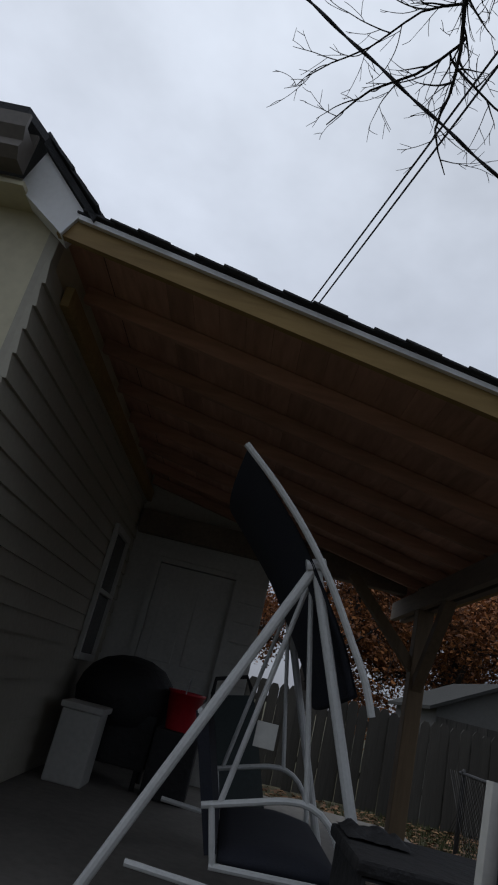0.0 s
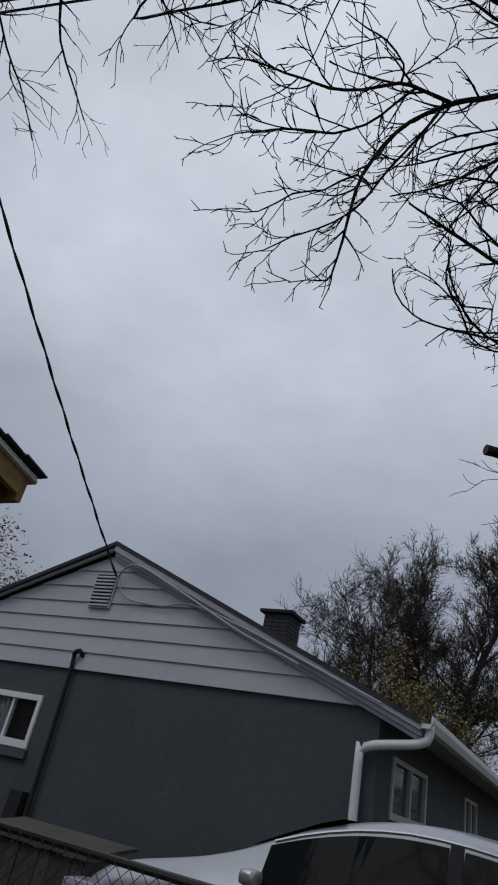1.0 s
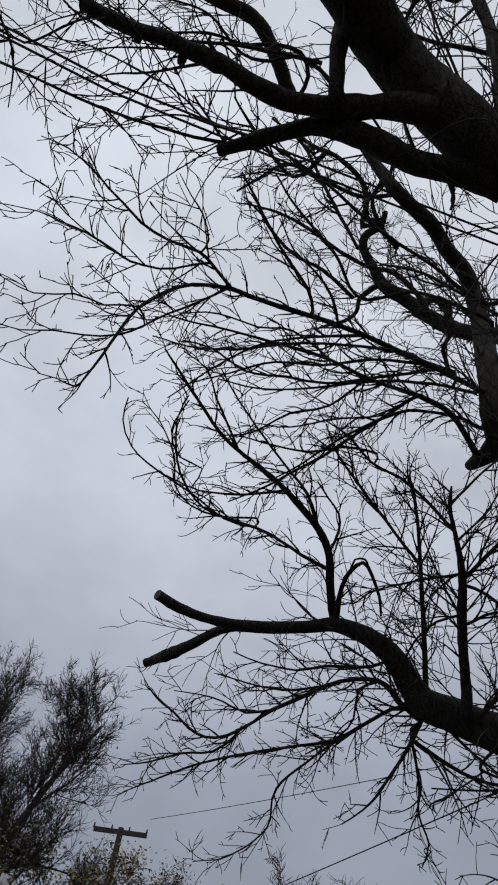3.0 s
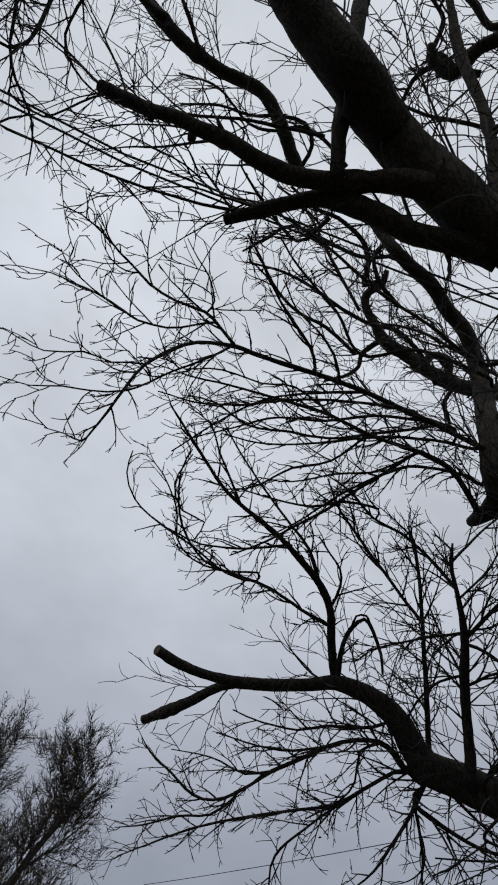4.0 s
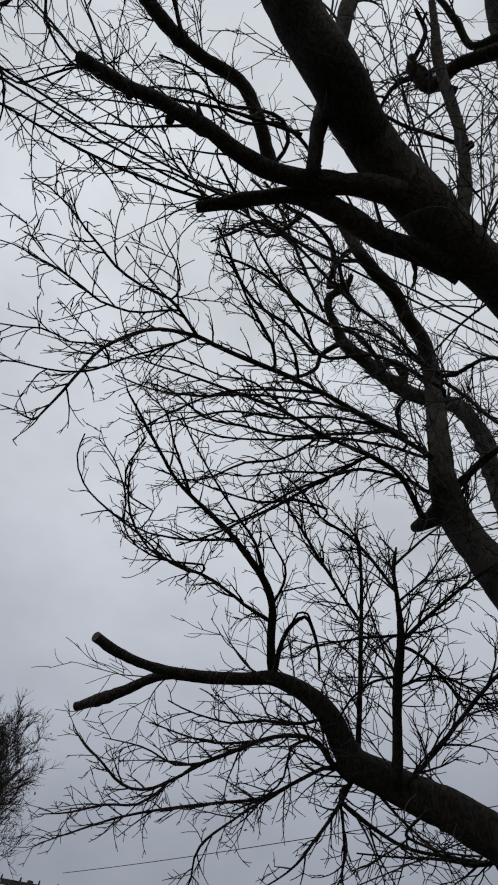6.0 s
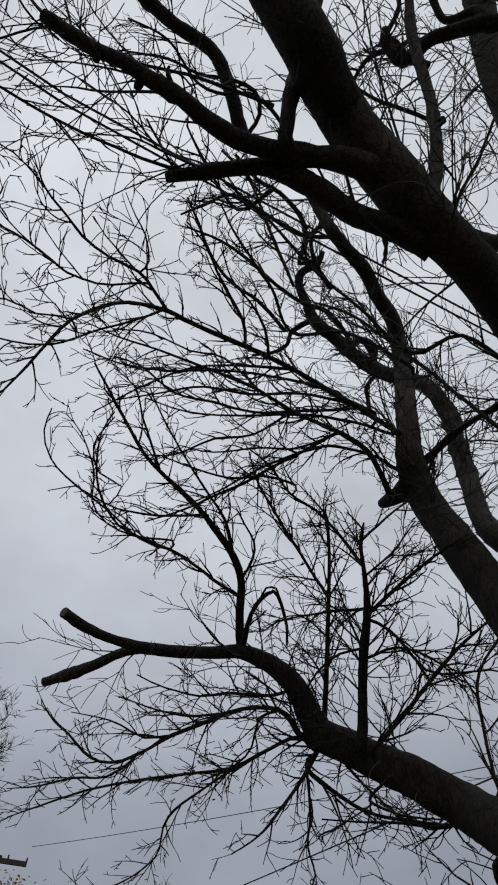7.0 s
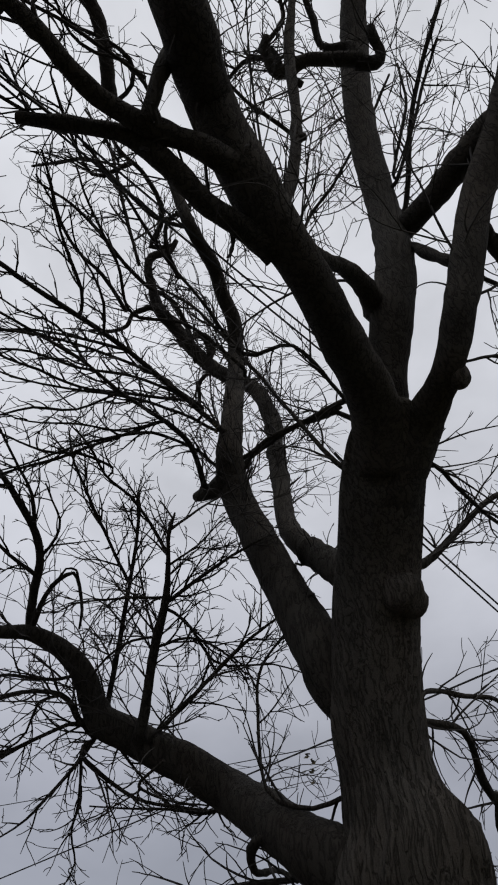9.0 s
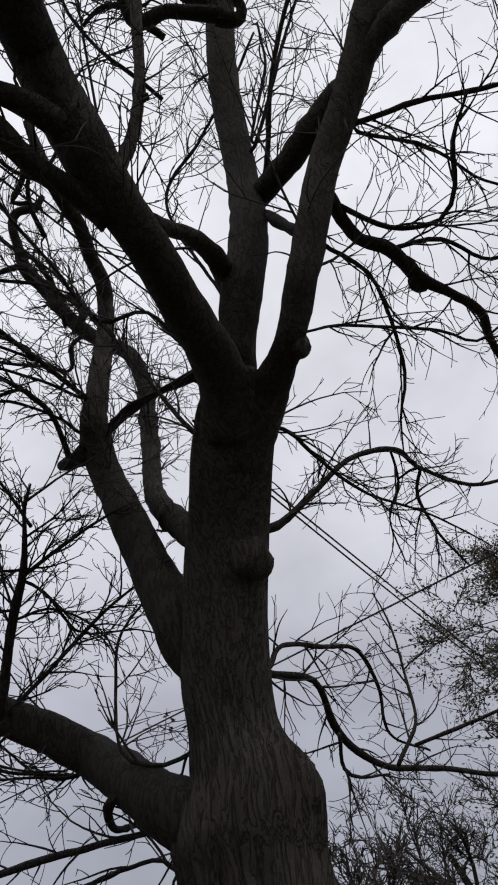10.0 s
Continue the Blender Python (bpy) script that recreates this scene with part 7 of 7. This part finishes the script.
limb([(1.249, 3.271, 5.908, 0.0187), (1.259, 3.291, 5.988, 0.017), (0.856, 3.222, 5.844, 0.0145), (0.480, 3.170, 5.686, 0.0121), (0.131, 3.133, 5.514, 0.0117), (-0.229, 3.156, 5.335, 0.0095), (-0.584, 3.142, 5.187, 0.0074), (-0.945, 3.059, 5.097, 0.0054)], twigs=7, length=0.42)
limb([(1.227, 3.512, 5.540, 0.0123), (0.949, 3.605, 5.375, 0.0102), (0.651, 3.624, 5.274, 0.01), (0.281, 3.698, 5.129, 0.0079), (-0.014, 3.677, 5.060, 0.0058)], twigs=7, length=0.42)
limb([(1.074, 3.881, 5.104, 0.0098), (1.102, 3.880, 5.235, 0.0123), (0.778, 3.843, 5.182, 0.0122), (0.489, 3.876, 5.068, 0.01), (0.181, 3.836, 5.016, 0.0079), (-0.125, 3.779, 4.979, 0.0058)], twigs=7, length=0.42)
limb([(1.890, 4.187, 4.812, 0.0182), (1.633, 4.052, 4.936, 0.0162), (1.328, 3.929, 5.053, 0.0142), (1.051, 3.877, 5.109, 0.0121), (0.794, 3.742, 5.233, 0.0101), (0.564, 3.679, 5.296, 0.0061)], twigs=7, length=0.42)
limb([(1.027, 3.420, 8.825, 0.0231), (0.856, 3.535, 8.811, 0.0355), (0.841, 3.292, 8.965, 0.0353), (0.689, 3.083, 9.095, 0.0322), (0.333, 2.925, 9.191, 0.0292), (0.019, 2.872, 9.197, 0.0232), (-0.330, 2.716, 9.290, 0.0173)], twigs=5, length=0.5, spurs=3.0)
limb([(1.351, 3.647, 8.696, 0.0326), (1.056, 3.464, 8.797, 0.0294), (0.882, 3.199, 8.963, 0.0263), (1.021, 2.975, 9.081, 0.0232), (1.004, 2.735, 9.219, 0.0202)], twigs=5, length=0.5, spurs=3.0)
limb([(1.987, 4.180, 7.957, 0.0347), (1.648, 3.877, 8.115, 0.0314), (1.287, 3.697, 8.170, 0.0311), (0.989, 3.668, 8.094, 0.0252), (0.596, 3.557, 8.092, 0.0221), (0.193, 3.398, 8.131, 0.0191), (-0.183, 3.291, 8.126, 0.0162), (-0.596, 3.247, 8.068, 0.0107)], twigs=6, length=0.6)
limb([(0.864, 3.890, 7.725, 0.0247), (0.440, 3.663, 7.777, 0.0216), (0.064, 3.536, 7.743, 0.0186), (-0.274, 3.303, 7.797, 0.0183), (-0.480, 3.048, 7.864, 0.0154), (-0.662, 2.845, 7.886, 0.0101)], twigs=6, length=0.6)
limb([(1.104, 3.016, 8.715, 0.0282), (0.687, 3.046, 8.498, 0.0248), (0.233, 2.928, 8.407, 0.0216), (-0.202, 2.811, 8.314, 0.0211), (-0.472, 2.913, 8.030, 0.0181), (-0.671, 2.993, 7.761, 0.0126)], twigs=6, length=0.6)
limb([(1.271, 1.005, 8.705, 0.0373), (1.036, 1.015, 8.706, 0.0426), (0.832, 0.950, 8.769, 0.0399), (0.729, 0.997, 8.734, 0.0373), (0.765, 0.852, 8.855, 0.0258), (0.785, 0.666, 9.011, 0.0235), (0.613, 0.525, 9.138, 0.0188)], twigs=4, length=0.5, spurs=5.0)
limb([(1.409, 1.283, 7.809, 0.0217), (1.065, 1.281, 7.825, 0.0195), (0.739, 1.296, 7.826, 0.0173), (0.383, 1.233, 7.894, 0.0152), (0.094, 1.050, 8.061, 0.013)], twigs=5, length=0.6)
limb([(-0.298, 2.334, 8.564, 0.026), (-0.202, 2.050, 8.757, 0.0233), (-0.331, 1.871, 8.869, 0.0232), (-0.596, 1.851, 8.854, 0.0205), (-0.962, 1.905, 8.780, 0.0179), (-1.291, 1.876, 8.774, 0.0152), (-1.709, 1.943, 8.692, 0.0101)], twigs=6, length=0.6)
limb([(0.234, 2.158, 8.691, 0.0234), (-0.097, 1.975, 8.815, 0.0207), (-0.383, 1.909, 8.840, 0.0206), (-0.614, 1.979, 8.746, 0.0179), (-0.937, 1.973, 8.721, 0.0153), (-1.341, 1.741, 8.891, 0.0127), (-1.801, 1.696, 8.904, 0.0101)], twigs=6, length=0.6)
limb([(2.043, 1.070, 6.869, 0.0209), (2.055, 0.881, 6.840, 0.0182), (2.023, 0.511, 7.313, 0.0166), (1.988, 0.217, 7.735, 0.0148), (1.969, -0.108, 8.167, 0.013)], twigs=5, length=0.6)
limb([(2.052, 0.850, 6.879, 0.0145), (2.008, 0.853, 6.895, 0.0142), (1.966, 0.606, 7.290, 0.0145), (1.930, 0.409, 7.646, 0.0127), (1.771, 0.255, 8.065, 0.0108)], twigs=5, length=0.6)
crown = part("twig_crown", TWIGS, M_TWIG, maple, "dense fine bare twigs")
crown["kind"] = "stuff"

# a few withered leaf clusters that still hang on the twigs
g = Geo()
for c in ((1.15, 5.95, 3.48), (1.2, 5.9, 3.40), (1.1, 6.0, 3.56), (1.75, 3.35, 5.6), (1.72, 3.25, 5.7), (2.9, 3.6, 3.0)):
    for _ in range(16):
        p = Vector(c) + Vector((rt.gauss(0, 0.05), rt.gauss(0, 0.05), rt.gauss(0, 0.07)))
        a, b = side_way((0, 0, 1), 1.2) * 0.022, side_way((1, 0, 0), 1.2) * 0.013
        g.add([tuple(p + a), tuple(p + b), tuple(p - a), tuple(p - b)], [(0, 1, 2, 3)])
part("withered_leaves", g, M_DRAB, maple, "withered leaves left on the twigs")["kind"] = "stuff"


def far_tree(name, label, at, height, spread, leaf=None, n_leaf=0, leaf_size=0.12, trunk_r=0.22, forks=6, seed=1, density=1.0, upright=0.05, drab=M_FARTWIG):
    """A tree in the distance: tapered trunk, limbs, fine branches and, where it has any, single leaves."""
    global rt
    rt = random.Random(seed)
    tree = thing(name, label, "tree", group="trees behind the houses")
    base = Vector(at)
    pts, rad, d = wander(base, (0.05 * rt.gauss(0, 1), 0.05 * rt.gauss(0, 1), 1), height * 0.75, trunk_r, trunk_r * 0.25, 9, 0.02, 0.03)
    g = Geo()
    g.tube(pts, rad, 9)
    part("trunk", g, drab, tree, smooth=True)
    twigs, tips = Geo(), []

    def grow(p, way, L, r, lev):
        q, rr, dd = wander(p, way, L, r, r * 0.35, 6, 0.13, upright)
        twigs.tube(q, rr, 4 if lev > 1 else 3, cap=False)
        if lev == 0:
            tips.append(q)
            return
        n = int((6 if lev > 1 else 7) * density)
        for k in range(n):
            i = rt.randint(1, 6)
            grow(q[i], side_way(Vector(q[i]) - Vector(q[i - 1]), rt.uniform(0.35, 0.95)), L * rt.uniform(0.42, 0.62), max(0.011, rr[i] * 0.55), lev - 1)

    for k in range(forks):
        i = 3 + int(6 * k / forks)
        a = k * 2.4 + rt.uniform(-0.4, 0.4)
        up = 0.5 + 1.1 * k / forks
        grow(pts[i], (math.cos(a), math.sin(a), up + 2.0 * upright), spread * rt.uniform(0.75, 1.1) * (1.1 - 0.35 * k / forks), rad[i] * (0.6 - 0.7 * upright), 3)
    part("branchwork", twigs, drab, tree, smooth=False)
    if leaf:
        lf, scatter = Geo(), 0.24 if leaf_size > 0.055 else 0.11
        for _ in range(n_leaf):
            q = rt.choice(tips)
            p = Vector(q[rt.randint(1, len(q) - 1)]) + Vector((rt.gauss(0, scatter), rt.gauss(0, scatter), rt.gauss(0, scatter)))
            s = leaf_size * rt.uniform(0.6, 1.3)
            a, b = side_way((0, 0, 1), rt.uniform(0.6, 2.2)) * s, side_way((1, 0, 0), rt.uniform(0.6, 2.2)) * s * 0.55
            lf.add([tuple(p + a), tuple(p + b), tuple(p - a), tuple(p - b)], [(0, 1, 2, 3)])
        part("crown", lf, leaf, tree)["kind"] = "stuff"
    return tree


far_tree("oak_tree", "oak with orange-brown autumn leaves behind the shed", (-19.5, 6.2, -0.1), 7.3, 3.6, M_OAK, 50000, 0.068, 0.24, 8, 3)
far_tree("oak_tree", "oak with orange-brown autumn leaves behind the shed", (-19.0, 2.2, -0.1), 6.8, 3.5, M_OAK, 44000, 0.068, 0.22, 8, 4)
far_tree("oak_tree", "thinning oak with russet leaves behind the shed", (-21.0, 8.4, -0.1), 6.4, 3.0, M_OAK, 20000, 0.06, 0.2, 8, 9)
far_tree("oak_tree", "thinning oak with russet leaves behind the grey house", (-17.5, 11.0, -0.1), 6.9, 3.1, M_OAK, 16000, 0.06, 0.2, 8, 8)
far_tree("bare_tree", "tall bare tree behind the grey house", (-8.1, 25.5, -0.1), 11.4, 3.6, M_OLIVE, 900, 0.06, 0.20, 13, 21, density=1.18, upright=0.15)
far_tree("bare_tree", "tall bare tree behind the grey house", (-5.75, 25.5, -0.1), 14.6, 3.2, M_OLIVE, 900, 0.06, 0.22, 16, 22, density=1.38, upright=0.18)
far_tree("bare_tree", "tall bare tree behind the grey house", (-6.5, 27.0, -0.1), 13.5, 3.2, M_OLIVE, 1500, 0.06, 0.22, 15, 29, density=1.35, upright=0.17)
far_tree("bare_tree", "smaller bare tree behind the chimney", (-11.0, 28.0, -0.1), 9.6, 3.2, None, 0, 0.1, 0.2, 10, 23, density=1.15, upright=0.14)
far_tree("leafy_tree", "low tree with olive-brown late leaves below the pole", (-1.9, 27.0, -0.1), 6.6, 3.3, M_OLIVE, 17000, 0.062, 0.2, 8, 24)
far_tree("leafy_tree", "low tree with olive-brown late leaves below the pole", (1.9, 29.0, -0.1), 6.2, 3.2, M_OLIVE, 15000, 0.062, 0.2, 8, 25)
far_tree("leafy_tree", "low tree with olive-brown late leaves below the pole", (-5.4, 21.5, -0.1), 5.8, 2.8, M_OLIVE, 11000, 0.062, 0.2, 8, 26)
far_tree("bare_tree", "young bare tree showing above the street", (5.0, 22.0, -0.1), 5.6, 2.6, None, 0, 0.1, 0.12, 8, 27, upright=0.1)
far_tree("withered_tree", "broad tree thick with drab withered leaves", (14.7, 4.2, -0.1), 10.8, 2.8, M_DRAB, 32000, 0.042, 0.24, 14, 31, density=1.18, upright=0.08)
far_tree("withered_tree", "broad tree thick with drab withered leaves", (13.0, 7.4, -0.1), 5.2, 2.6, M_DRAB, 1500, 0.04, 0.2, 9, 32, density=1.0, upright=0.05)
far_tree("bare_tree", "slender bare tree behind the maple", (9.0, 7.4, -0.1), 4.0, 1.5, None, 0, 0.1, 0.10, 8, 33, upright=0.12)

# low hedge closing the yard behind the grey house
hedge = thing("hedge", "low dark brown-green hedge at the end of the drive", "hedge")
rh = random.Random(77)
hg, hs = Geo(), Geo()
for k in range(60):
    x = -6.5 + 0.25 * k + rh.uniform(-0.1, 0.1)
    p = Vector((x, 24.0 + rh.uniform(-0.5, 0.5), -0.1))
    hs.tube([p, p + Vector((rh.gauss(0, 0.1), rh.gauss(0, 0.1), 0.8)), p + Vector((rh.gauss(0, 0.3), rh.gauss(0, 0.3), 1.9))], [0.03, 0.02, 0.008], 4)
for _ in range(16000):
    x = rh.uniform(-7, 9.2)
    h = 2.7 + 0.5 * noise.noise((x * 0.7, 0, 3))
    p = Vector((x, 24.0 + rh.gauss(0, 0.5), h * rh.random() ** 0.8))
    s = rh.uniform(0.05, 0.11)
    a, b = Vector((rh.gauss(0, 1), rh.gauss(0, 1), rh.gauss(0, 1))).normalized() * s, Vector((rh.gauss(0, 1), rh.gauss(0, 1), rh.gauss(0, 1))).normalized() * s * 0.6
    hg.add([tuple(p + a), tuple(p + b), tuple(p - a), tuple(p - b)], [(0, 1, 2, 3)])
part("stem", hs, M_FARTWIG, hedge)["kind"] = "stuff"
part("foliage", hg, M_DRAB, hedge)["kind"] = "stuff"
